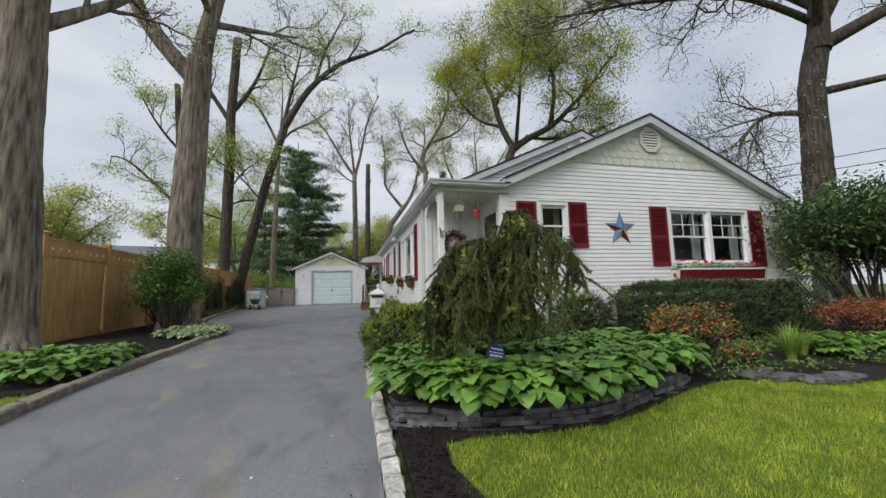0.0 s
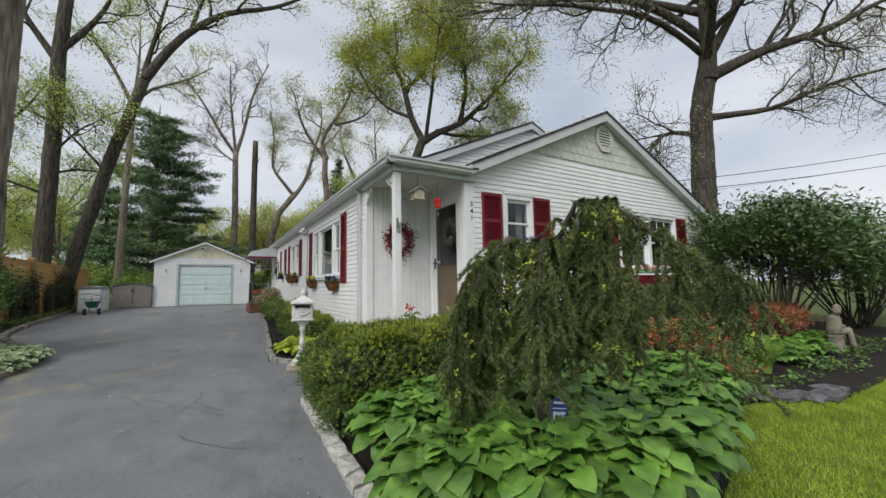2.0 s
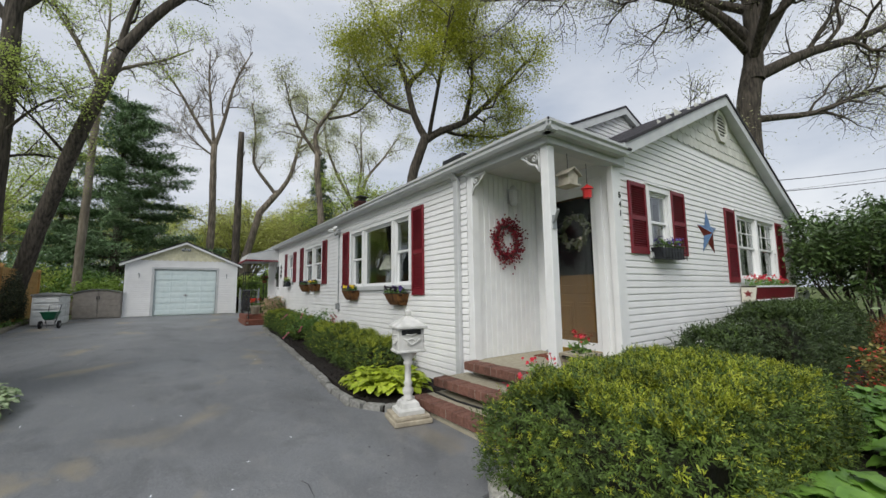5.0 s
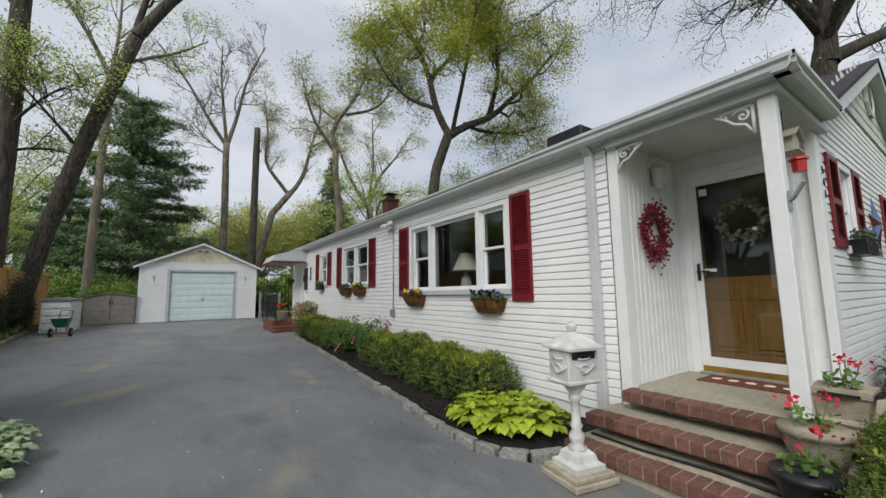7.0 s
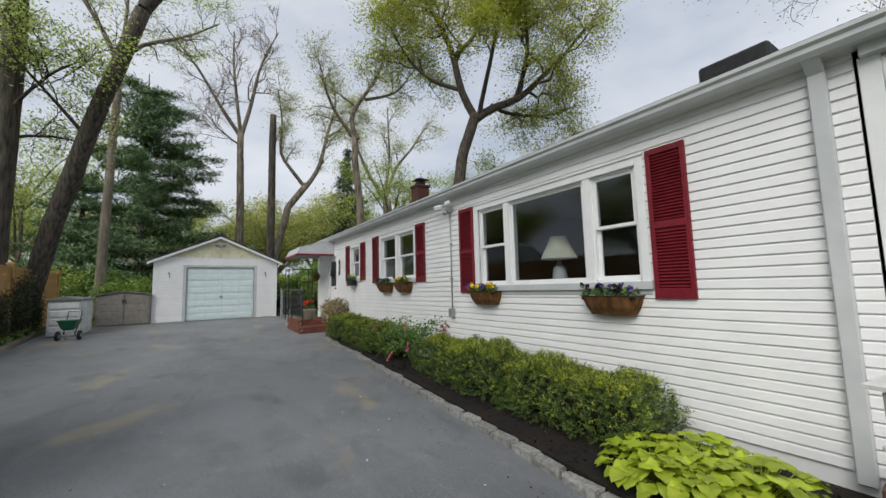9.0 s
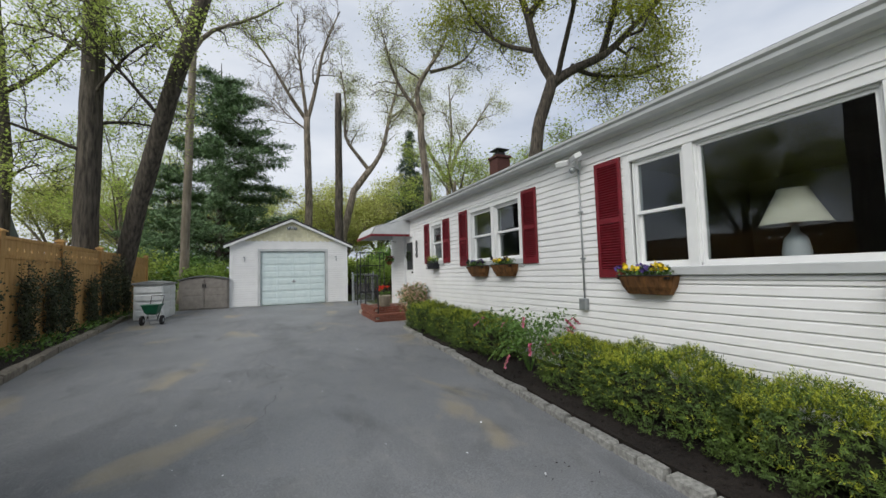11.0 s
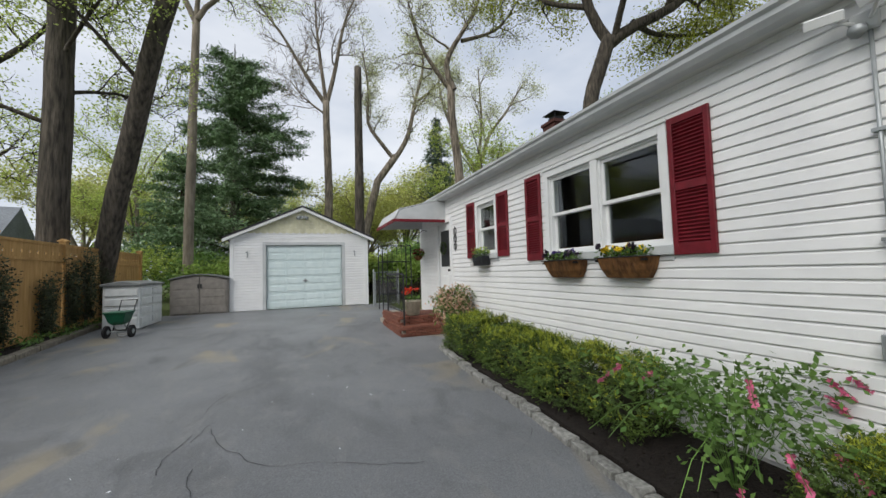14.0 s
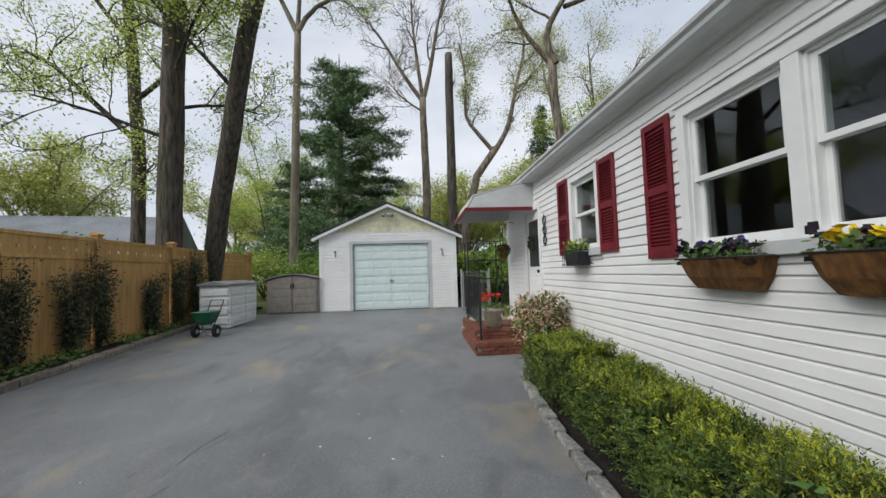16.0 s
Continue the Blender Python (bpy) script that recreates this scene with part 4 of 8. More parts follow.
# the great oak behind the house
R7 = (0.82, -0.57)
OAKC = (1.4, -1.0, 11.3)
tree("oak_tree", "wide spreading oak with olive-yellow young leaves behind the house", (8.6, 19.0), [(0, 0, 0), (0.2, -0.2, 5), (0.7, -0.5, 8.8), OAKC], 0.42,
     [(along(OAKC, R7, [(0, -0.3), (1.2, 0.5), (2.8, 1.2, 0.6), (5.4, 3.6, 0.8), (7.0, 5.5, 0.4)]), 0.26),
      (along(OAKC, R7, [(0, -0.2), (-0.9, 1.4), (-1.1, 3.2, -0.5), (-2.2, 6.0, -0.4), (-3.6, 8.8)]), 0.24),
      (along(OAKC, R7, [(-0.9, 1.6), (-2.6, 2.6, 0.8), (-4.2, 4.4, 1.2), (-5.2, 6.6, 1)]), 0.13),
      (along(OAKC, R7, [(2.6, 1.2, 0.6), (3.2, 3.6, -0.8), (3.0, 6.5, -1.2), (3.8, 9.0, -1)]), 0.16),
      (along(OAKC, R7, [(-1.2, 3.4, -0.5), (0.2, 5.4, 0.8), (0.8, 8.2, 1.0), (0.4, 10.5, 1)]), 0.15),
      (along(OAKC, R7, [(1.0, 0.4), (3.0, 0.9, 2.4), (5.4, 1.2, 3.4), (7.2, 2.0, 3.6)]), 0.13),
      (along(OAKC, R7, [(0.2, 0), (1.0, 3, -2.2), (1.6, 6, -3.4), (2.0, 8.0, -3.6)]), 0.14)],
     22, M_BARK_D, M_LEAF_OAK, leaves=24, size=0.165, l1=3.2, kids=(9, 6, 4), spread=0.46, wob=0.34, bare=0.2, clear=0.3, up=-0.01)
# the big tree beyond the far corner of the house
R3 = (0.835, -0.55)
C11 = (0.1, -0.1, 7.6)
tree("oak_tree", "large dark-limbed oak with fine bare twigs beyond the house", (13.3, 1.9), [(0, 0, 0), (0, 0, 4), C11, (0.45, -0.3, 9.4)], 0.47,
     [(along(C11, R3, [(0.3, 1.2), (0.6, 3.4), (0.4, 5.6), (0.7, 8.5)]), 0.33), (along(C11, R3, [(0.35, 1.4), (1.3, 1.9), (2.6, 2.5), (4.6, 3.0), (7.5, 4.4)]), 0.24),
      (along(C11, R3, [(0.2, -0.2), (1.4, 0.1, 0.3), (3.0, 0.2, 0.4), (5.2, 1.2, 0.4), (7.5, 1.6)]), 0.13), (along(C11, R3, [(-0.2, -0.8), (-1.1, -0.6), (-1.8, -0.9), (-2.2, -1.8)]), 0.1),
      (along(C11, R3, [(0.4, 3.0), (-1.0, 4.4), (-2.8, 5.0), (-5.2, 5.2), (-6.6, 4.6)]), 0.17), (along(C11, R3, [(0.5, 4.6), (-0.8, 6.6, 1), (-3.0, 7.6, 1.6), (-5, 8)]), 0.15),
      (along(C11, R3, [(0.5, 4.0), (-2.0, 5.6, 1), (-5.5, 6.2, 1.5), (-9.0, 6.0, 2)]), 0.15), (along(C11, R3, [(0.4, 2.4), (-2.2, 3.4, -1), (-5.0, 3.6, -1.5), (-8.0, 3.4, -2)]), 0.12),
      (along(C11, R3, [(0.6, 2.4), (1.6, 4.8, -1), (3.6, 6.8, -1.4), (5.6, 8)]), 0.16), (along(C11, R3, [(0.4, 2.0), (-0.4, 3.6, -2), (-2.0, 5.0, -3.6), (-4, 5.6, -4.4)]), 0.15)],
     23, M_BARK_D, M_LEAF_PALE, leaves=2.6, size=0.085, l1=3.2, kids=(10, 8, 7), twig=0.006)


# ---- conifers ----
def conifer(name, label, at, height, reach, r, seed, needle, whorls, per, droop, start, tuft=0.3, dens=22, lift=0.0, taper=0.8):
    rng = np.random.default_rng(seed)
    t = thing(name, label, "tree", (at[0], at[1], gz(at[1]) - 0.05))
    wood, pos = Shape(), []
    wood.tube([(0, 0, 0), (0, 0, height * 0.5), (0, 0, height)], [r, r * 0.6, 0.02], 9)
    for i in range(whorls):
        f = i / whorls
        z = height * (start + (0.97 - start) * f)
        ln = reach * (1 - f) ** taper * rng.uniform(0.65, 1.12) + 0.25
        for k in range(per):
            if rng.uniform() < 0.12:
                continue
            a = rng.uniform(0, 2 * math.pi)
            L = ln * rng.uniform(0.6, 1.15)
            d = Vector((math.cos(a), math.sin(a), lift))
            pts = [Vector((0, 0, z)) + d * (L * s) + Vector((0, 0, -droop * L * s * s)) + Vector(rng.normal(size=3)) * 0.06 for s in (0, 0.33, 0.66, 1)]
            wood.tube(pts, [0.05 * (1 - f) + 0.015, 0.035, 0.02, 0.008], 4, False)
            m = int(dens * L) + 6
            for s in rng.uniform(0.25, 1.03, m):
                q, _ = at_line(pts, min(s, 0.999))
                w = 0.15 * L * (1.15 - s) + 0.12
                pos.append(np.array(q) + rng.normal(size=3) * np.array([w, w, 0.13]))
    part("trunk", wood, M_BARK_D, t)
    v, f = leaf_quads(np.array(pos), tuft, seed, 0.25, 0.17, 0.45)
    part("crown", cloud_mesh("crown", v, f, needle), needle, t)
    return t


conifer("pine_tree", "big blue-green white pine with layered drooping boughs", (-6.6, 31.5), 15.6, 5.4, 0.35, 31, M_NEEDLE, 18, 9, 0.14, 0.12, 0.3, 150, 0.26, 0.5)
conifer("pine_tree", "dark evergreen beside the taller pine", (-9.8, 33.5), 9.5, 3.2, 0.3, 33, M_NEEDLE, 12, 7, 0.12, 0.12, 0.3, 120, 0.2, 0.5)
conifer("spruce_tree", "far dark conical spruce", (10.8, 42.8), 18, 3.4, 0.3, 32, M_NEEDLE_D, 36, 8, 0.25, 0.05, 0.36, 60)

# ---- woods further off: two kinds, repeated ----
FAR_A = tree("far_tree", "rounded yellow-green spring tree in the woods", (-16, 50), [(0, 0, 0), (0, 0, 4)], 0.2,
             upward(2.6, 7, 4.4, 5.6, 0.12, 41) + [([(0, 0, 3), (0, 0, 6), (0.4, 0, 9)], 0.14)], 42, M_BARK_L, M_LEAF_FAR, leaves=11, size=0.26, l1=2.4, kids=(6, 4, 3), spread=0.5)
FAR_B = tree("far_tree", "slim sparse green spring tree in the woods", (-14.1, 39.1), [(0, 0, 0), (0.2, 0, 5), (0, 0, 9)], 0.16,
             upward(4.2, 5, 3.6, 3.0, 0.08, 43) + upward(7, 5, 3.0, 4.0, 0.08, 44, 0.6), 45, M_BARK, M_LEAF_SPRING, leaves=8, size=0.2, l1=2.0, kids=(5, 4, 3), spread=0.45, up=0.0)


def woods():
    rng = np.random.default_rng(7)
    spots = [(FAR_A, -30, 38, 1.1), (FAR_A, 6, 60, 1.15), (FAR_A, 1.5, 52, 0.95), (FAR_A, 16, 52, 1.2), (FAR_A, 21, 36, 1.3), (FAR_A, 26, 26, 1.25), 
             (FAR_A, 3.2, 43, 1.05), (FAR_A, 9, 50, 1.3), (FAR_A, -8, 58, 1.0), (FAR_A, -24, 56, 1.2), (FAR_B, -5.5, 44, 0.9), (FAR_A, 36, 12, 0.8), (FAR_A, 34, -6, 0.8), (FAR_A, -27, 10, 0.9),
             (FAR_A, -34, 22, 1.2), (FAR_A, -36, 4, 1.3), (FAR_A, -30, -12, 1.2), (FAR_B, 11, 32, 1.1), (FAR_B, 17, 24, 1.1), (FAR_A, -6, -38, 1.3), (FAR_A, 8, -40, 1.3), (FAR_A, -20, -36, 1.3), (FAR_A, 22, -34, 1.3),
             (FAR_A, 36, 34, 1.4)]
    for src, x, y, k in spots:
        c = copy_thing(src, pose(x, y, gz(y) - 0.05, 0, 0, rng.uniform(0, 360)))
        c.scale = (k, k, k * rng.uniform(0.85, 1.1))


woods()

# ---- beds, kerbs and stones ----
M_HOSTA = mat("hosta_leaf", rgb("4a702c"), rgb("70963e"), 6, 0.42, 0.15, 40, big=0.2, bigscale=3, rnd=0.32, translucent=0.16, spec=0.5)
M_HOSTA_Y = mat("lime_hosta_leaf", rgb("8ea52a"), rgb("b4c23c"), 8, 0.42, 0.15, 40, big=0.15, bigscale=5, rnd=0.22, translucent=0.25, spec=0.5)
M_HOSTA_V = mat("variegated_hosta_leaf", rgb("6f9456"), rgb("ccd6b0"), 22, 0.45, 0.15, 40, big=0.15, bigscale=3, rnd=0.25, translucent=0.2, spec=0.5)
M_YEW = mat("yew_leaves", rgb("384c22"), rgb("586e2c"), 6, 0.7, 0, big=0.25, bigscale=2.5, island=0.45, spec=0.4)
M_YEW_NEW = mat("new_yew_growth", rgb("85942a"), rgb("aeb440"), 6, 0.55, 0, big=0.2, bigscale=2.5, island=0.35, translucent=0.25)
M_HEDGE_D = mat("dark_hedge_leaves", rgb("2a3a1e"), rgb("43542c"), 5, 0.55, 0, big=0.2, island=0.45)
M_CORE = mat("painted_hedge_shade", rgb("1a1c12"), rgb("2a2a1c"), 12, 0.95, 0.5, 30)
M_RHODO = mat("leathery_rhododendron_leaves", rgb("3c532c"), rgb("5e7642"), 3, 0.4, 0, big=0.15, island=0.35, spec=0.5)
M_AZALEA = mat("red_azalea_leaves", rgb("8a4a38"), rgb("b26a50"), 4, 0.6, 0, big=0.2, island=0.4, translucent=0.2)
M_AZGREEN = mat("bronze_green_leaves", rgb("5a6434"), rgb("8a7a44"), 4, 0.6, 0, big=0.2, island=0.4, translucent=0.2)
M_CORAL = mat("coral_red_flowers", rgb("c23a32"), rgb("e2604e"), 8, 0.6, 0, island=0.25, translucent=0.2)
M_PINK = mat("pink_flowers", rgb("c94f7e"), rgb("e488a6"), 8, 0.55, 0, island=0.2, translucent=0.25)
M_GRASSY = mat("long_grass_blades", rgb("6f8f3c"), rgb("93ad56"), 6, 0.5, 0, island=0.3, translucent=0.25)
M_BLADE = mat("lawn_blades", rgb("7e982a"), rgb("a8b844"), 4, 0.6, 0, big=0.22, bigscale=0.9, island=0.35, translucent=0.25)
M_GROUNDCOVER = mat("groundcover_leaves", rgb("4b6b30"), rgb("6f8f46"), 5, 0.55, 0, island=0.35, translucent=0.2)
M_SPRUCE = mat("weeping_spruce_needles", rgb("394724"), rgb("687540"), 5, 0.5, 0, big=0.25, bigscale=3, island=0.4)
M_BUD = mat("yellow_green_spruce_tips", rgb("98ab3a"), rgb("c0cb5c"), 9, 0.5, 0, island=0.25, translucent=0.25)
M_STATUE = mat("weathered_cast_stone", rgb("6c675c"), rgb("8d877a"), 14, 0.9, 0.4, 50, big=0.2, bigscale=3)
M_PIERIS = mat("cream_pink_pieris_leaves", rgb("b98a74"), rgb("d6c0a4"), 9, 0.55, 0, island=0.3, translucent=0.2)
M_IVY = mat("dark_ivy_leaves", rgb("30382a"), rgb("525a40"), 6, 0.6, 0, big=0.3, bigscale=2, island=0.5)


def kerb(name, label, line, w, h, piece, material, seed, lift=0.0, joint=0.028):
    """A row of bevelled kerb stones along a line in plan."""
    rng = random.Random(seed)
    k = tagged(thing(name, label, "kerb"), kind="structure")
    meshes = []
    for i in range(4):
        s = Shape().box(-0.5, 0.5, -w / 2, w / 2, -0.12, h)
        me = s.mesh("kerb_stone", material, 0.018)
        for v in me.vertices:
            v.co += Vector((rng.uniform(-0.04, 0.04), rng.uniform(-0.014, 0.014), rng.uniform(-0.014, 0.014)))
        meshes.append(me)
    pts = [Vector((x, y)) for x, y in line]
    total = sum((b - a).length for a, b in zip(pts, pts[1:]))

    def walk_to(d):
        for a, b in zip(pts, pts[1:]):
            if d <= (b - a).length:
                return a.lerp(b, d / (b - a).length), b - a
            d -= (b - a).length
        return pts[-1], pts[-1] - pts[-2]

    d = 0.0
    while d < total - 0.05:
        ln = min(piece * rng.uniform(0.8, 1.25), total - d)
        (p, q), _ = walk_to(d), 0
        e, _ = walk_to(min(d + ln, total))
        m = (p + e) / 2
        v = e - p
        ob = part("kerb_stone", rng.choice(meshes), material, k)
        slope = math.degrees(math.atan2(gz(e.y) - gz(p.y), max(v.length, 0.01)))
        ob.matrix_basis = pose(m.x, m.y, gz(m.y) + lift, rng.uniform(-2, 2), -slope, math.degrees(math.atan2(v.y, v.x)) + rng.uniform(-1.5, 1.5)) @ Matrix.Diagonal((max(v.length - joint, 0.05), 1, rng.uniform(0.9, 1.1), 1))
        d += ln


kerb("kerb_front", "row of pale granite edging blocks beside the driveway", [(-1.42, -12), (-1.43, -2), (-1.39, -0.6), (-1.25, -0.42), (-0.92, -0.4)], 0.13, 0.06, 0.22, M_STONE, 1)
kerb("kerb_side", "curved row of grey granite edging blocks round the side bed", [(-0.9, 1.42), (-1.15, 1.5), (-1.38, 1.85), (-1.43, 2.5), (-1.27, 4.2), (-1.08, 6.5), (-0.93, 8.4), (-0.84, 10.4), (-0.7, 11.6), (-0.45, 11.98), (-0.02, 12.08)],
     0.11, 0.06, 0.28, M_KERBGREY, 2)
kerb("kerb_left", "weathered concrete edging round the planting bed", [(-4.93, -12), (-4.93, 0.8), (-4.98, 4.25), (-5.12, 5.1), (-5.8, 6.15), (-6.7, 8.1), (-7.05, 9.6), (-7.4, 12.5), (-7.65, 16.5), (-7.68, 19)],
     0.15, 0.1, 0.8, M_KERBCON, 3)


def slates():
    rng = random.Random(4)
    w = thing("slate_wall", "low dry-stacked dark slate retaining wall", "stone wall")
    meshes = []
    for i in range(6):
        s = Shape()
        j = lambda k: k * rng.uniform(0.86, 1.05)
        out = [(-j(0.5), -j(0.5)), (rng.uniform(-0.2, 0.2), -j(0.52)), (j(0.5), -j(0.48)), (j(0.52), rng.uniform(-0.1, 0.2)), (j(0.45), j(0.5)), (-j(0.4), j(0.5))]
        s.prism(out, "z", 0, 1)
        meshes.append(s.mesh("slate", M_SLATE))
    line = [Vector(p) for p in ((-1.3, -3.1), (-1.26, -3.42), (-0.74, -3.68), (0, -3.75), (0.59, -3.73), (1.01, -3.6), (1.55, -3.4), (2.1, -3.18))]
    total = sum((b - a).length for a, b in zip(line, line[1:]))
    for row in range(4):
        d = rng.uniform(-0.15, 0)
        while d < total:
            ln = rng.uniform(0.28, 0.5)
            q = max(0, min(total - 0.01, d + ln / 2))
            for a, b in zip(line, line[1:]):
                if q <= (b - a).length:
                    p, v = a.lerp(b, q / (b - a).length), b - a
                    break
                q -= (b - a).length
            n = Vector((-v.y, v.x)).normalized()
            p = p + n * (0.05 + row * 0.022 + rng.uniform(-0.03, 0.03))
            ob = part("slate", rng.choice(meshes), M_SLATE, w)
            ob.matrix_basis = pose(p.x, p.y, gz(p.y) - 0.02 + row * 0.046, rng.uniform(-2.5, 2.5), rng.uniform(-2, 2), math.degrees(math.atan2(v.y, v.x)) + rng.uniform(-6, 6)) @ Matrix.Diagonal((ln, 0.3, 0.042, 1))
            d += ln * 0.93
    for i, (x, y) in enumerate(((3.25, -3.12), (3.55, -3.28), (3.8, -3.42), (3.5, -3.05), (4.1, -3.5), (4.4, -3.42))):
        ob = part("slate", meshes[i % 6], M_SLATE, w)
        ob.matrix_basis = pose(x, y, gz(y) + 0.02, rng.uniform(-6, 6), rng.uniform(-6, 6), rng.uniform(-25, 25)) @ Matrix.Diagonal((rng.uniform(0.35, 0.55), 0.28, 0.045, 1))


slates()
sheet("raised_bed", [(-1.2, -3.05), (-1.1, -3.35), (-0.7, -3.52), (0.0, -3.58), (0.55, -3.56), (0.95, -3.42), (1.65, -3.1), (2.2, -2.85), (2.6, -1.9), (-1.2, -2.0)], 0.2, M_MULCH, label="dark soil of the raised planting bed", category="soil", skirt=0.25)


# ---- plants ----
def hosta_leaf(name, material, length, width, stalk, rise, droop, fold=0.22):
    """A heart-shaped blade on its stalk: grows out along +x from the crown of the plant."""
    s = Shape()
    base = Vector((stalk * math.cos(rise), 0, stalk * math.sin(rise)))
    s.tube([(0, 0, 0), base * 0.5 + Vector((0, 0, 0.02)), base], [0.006, 0.005, 0.004], 3, False)
    nu, nv = 8, 6
    o = len(s.v)
    for i in range(nu + 1):
        t = i / nu
        half = width * 0.5 * (math.sin(math.pi * min(1, 0.14 + 0.86 * t) ** 0.72) ** 0.66 if t < 1 else 0.0) + 0.001
        pitch = rise * 0.55 - droop * t
        cx = base.x + length * t * math.cos(max(-1.3, rise * 0.4 - droop * 0.5 * t))
        cz = base.z + length * t * math.sin(max(-1.3, rise * 0.4 - droop * 0.5 * t))
        for j in range(nv + 1):
            u = 2 * j / nv - 1
            lobe = -0.12 * length * (abs(u) ** 1.5) * max(0, 1 - 4 * t)
            ripple = 0.007 * math.sin(13 * t + 3 * abs(u)) * abs(u) + 0.004 * math.sin(9 * t + 2.2 * u)
            s.v.append((cx + lobe, half * u, cz + fold * half * abs(u) + ripple - 0.25 * half * u * u * t))
    for i in range(nu):
        for j in range(nv):
            a = o + i * (nv + 1) + j
            s.f.append((a, a + 1, a + nv + 2, a + nv + 1))
    return s.mesh(name, material, smooth=True)


def hosta_set(material, size):
    return [hosta_leaf("leaf", material, a * size * 0.82, b * size * 0.8, c * size, rise, droop) for a, b, c, rise, droop in
            ((0.165, 0.165, 0.30, 1.2, 0.8), (0.18, 0.185, 0.32, 0.98, 0.95), (0.185, 0.19, 0.34, 0.74, 1.1), (0.175, 0.18, 0.34, 0.5, 1.3))]


HOSTA, HOSTA_L, HOSTA_V = hosta_set(M_HOSTA, 1.0), hosta_set(M_HOSTA_Y, 0.9), hosta_set(M_HOSTA_V, 0.75)


def hosta(leaves, label, x, y, lift, n, size, seed, group):
    rng = random.Random(seed)
    h = thing("hosta", label, "hosta plant", (x, y, gz(y) + lift), group=group)
    n = int(n * 2.8)
    for i in range(n):
        f = i / n
        a = i * 137.5 + rng.uniform(-20, 20)
        k = min(3, int(f ** 0.8 * 4 + rng.uniform(-0.4, 0.4)))
        ob = part("leaf", leaves[max(0, k)], None, h)
        r = 0.12 * f * size
        ob.matrix_basis = pose(r * math.cos(radians(a)), r * math.sin(radians(a)), 0.0, rng.uniform(-14, 14), rng.uniform(-9, 9), a) @ Matrix.Scale(size * rng.uniform(0.7, 1.05), 4)
    return h


for i, (x, y, n, k) in enumerate(((-1.02, -3.2, 54, 1.08), (-0.55, -3.5, 56, 1.12), (0.02, -3.56, 56, 1.15), (0.56, -3.5, 54, 1.08), (1.05, -3.3, 50, 1.08), (1.6, -3.08, 46, 1.05), (2.1, -2.95, 36, 1.0), (-0.98, -2.5, 56, 1.05), (-0.45, -2.4, 56, 1.1), (-0.75, -2.15, 46, 1.05), (0.35, -2.7, 40, 1.05),
                                  (0.95, -2.5, 40, 1.0), (1.6, -2.6, 40, 1.0), (2.1, -2.5, 38, 1.0), (2.6, -2.55, 36, 0.95), (1.5, -2.1, 34, 1.0), (-0.75, -2.8, 30, 1.0), (2.2, -1.9, 30, 1.0))):
    hosta(HOSTA, "lush green broad-leaved hosta in the raised front bed", x, y, 0.18, n, k, 50 + i, "front bed hostas")
for i, (x, y, k) in enumerate(((5.6, -2.6, 0.85), (6.2, -2.3, 0.9), (6.9, -2.5, 0.85), (7.9, -2.4, 0.85))):
    hosta(HOSTA, "green hosta in the mulch near the statue", x, y, 0.03, 30, k, 70 + i, "hostas by the statue")
for i, (x, y) in enumerate(((-1.0, 2.15), (-0.75, 1.95), (-0.95, 2.5), (-0.6, 2.3))):
    hosta(HOSTA_L, "lime-yellow hosta beside the white mailbox", x, y, 0.05, 34, 0.9, 80 + i, "lime hostas")
for i, (x, y, k) in enumerate(((-5.5, -1.0, 1.0), (-5.35, -0.4, 1.0), (-6.1, -0.6, 1.05), (-5.5, 0.2, 0.95), (-6.7, -0.9, 1.0), (-6.2, 0.2, 1.0), (-7.4, -0.9, 1.0), (-5.6, 0.8, 0.8), (-6.9, 0.1, 0.95), (-8.1, -0.6, 1.0))):
    hosta(HOSTA, "green hosta in the bed below the old oak", x, y, 0.03, 34, k, 90 + i, "hostas below the oak")
for i, (x, y) in enumerate(((-5.12, 3.15), (-5.1, 3.6), (-5.12, 4.05), (-5.16, 4.5), (-5.5, 3.4), (-5.5, 4.0), (-5.55, 4.65), (-5.9, 4.3), (-5.9, 3.6), (-5.85, 5.1))):
    hosta(HOSTA_V, "small pale-edged hosta by the driveway", x, y, 0.03, 36, 0.95, 110 + i, "pale hostas")


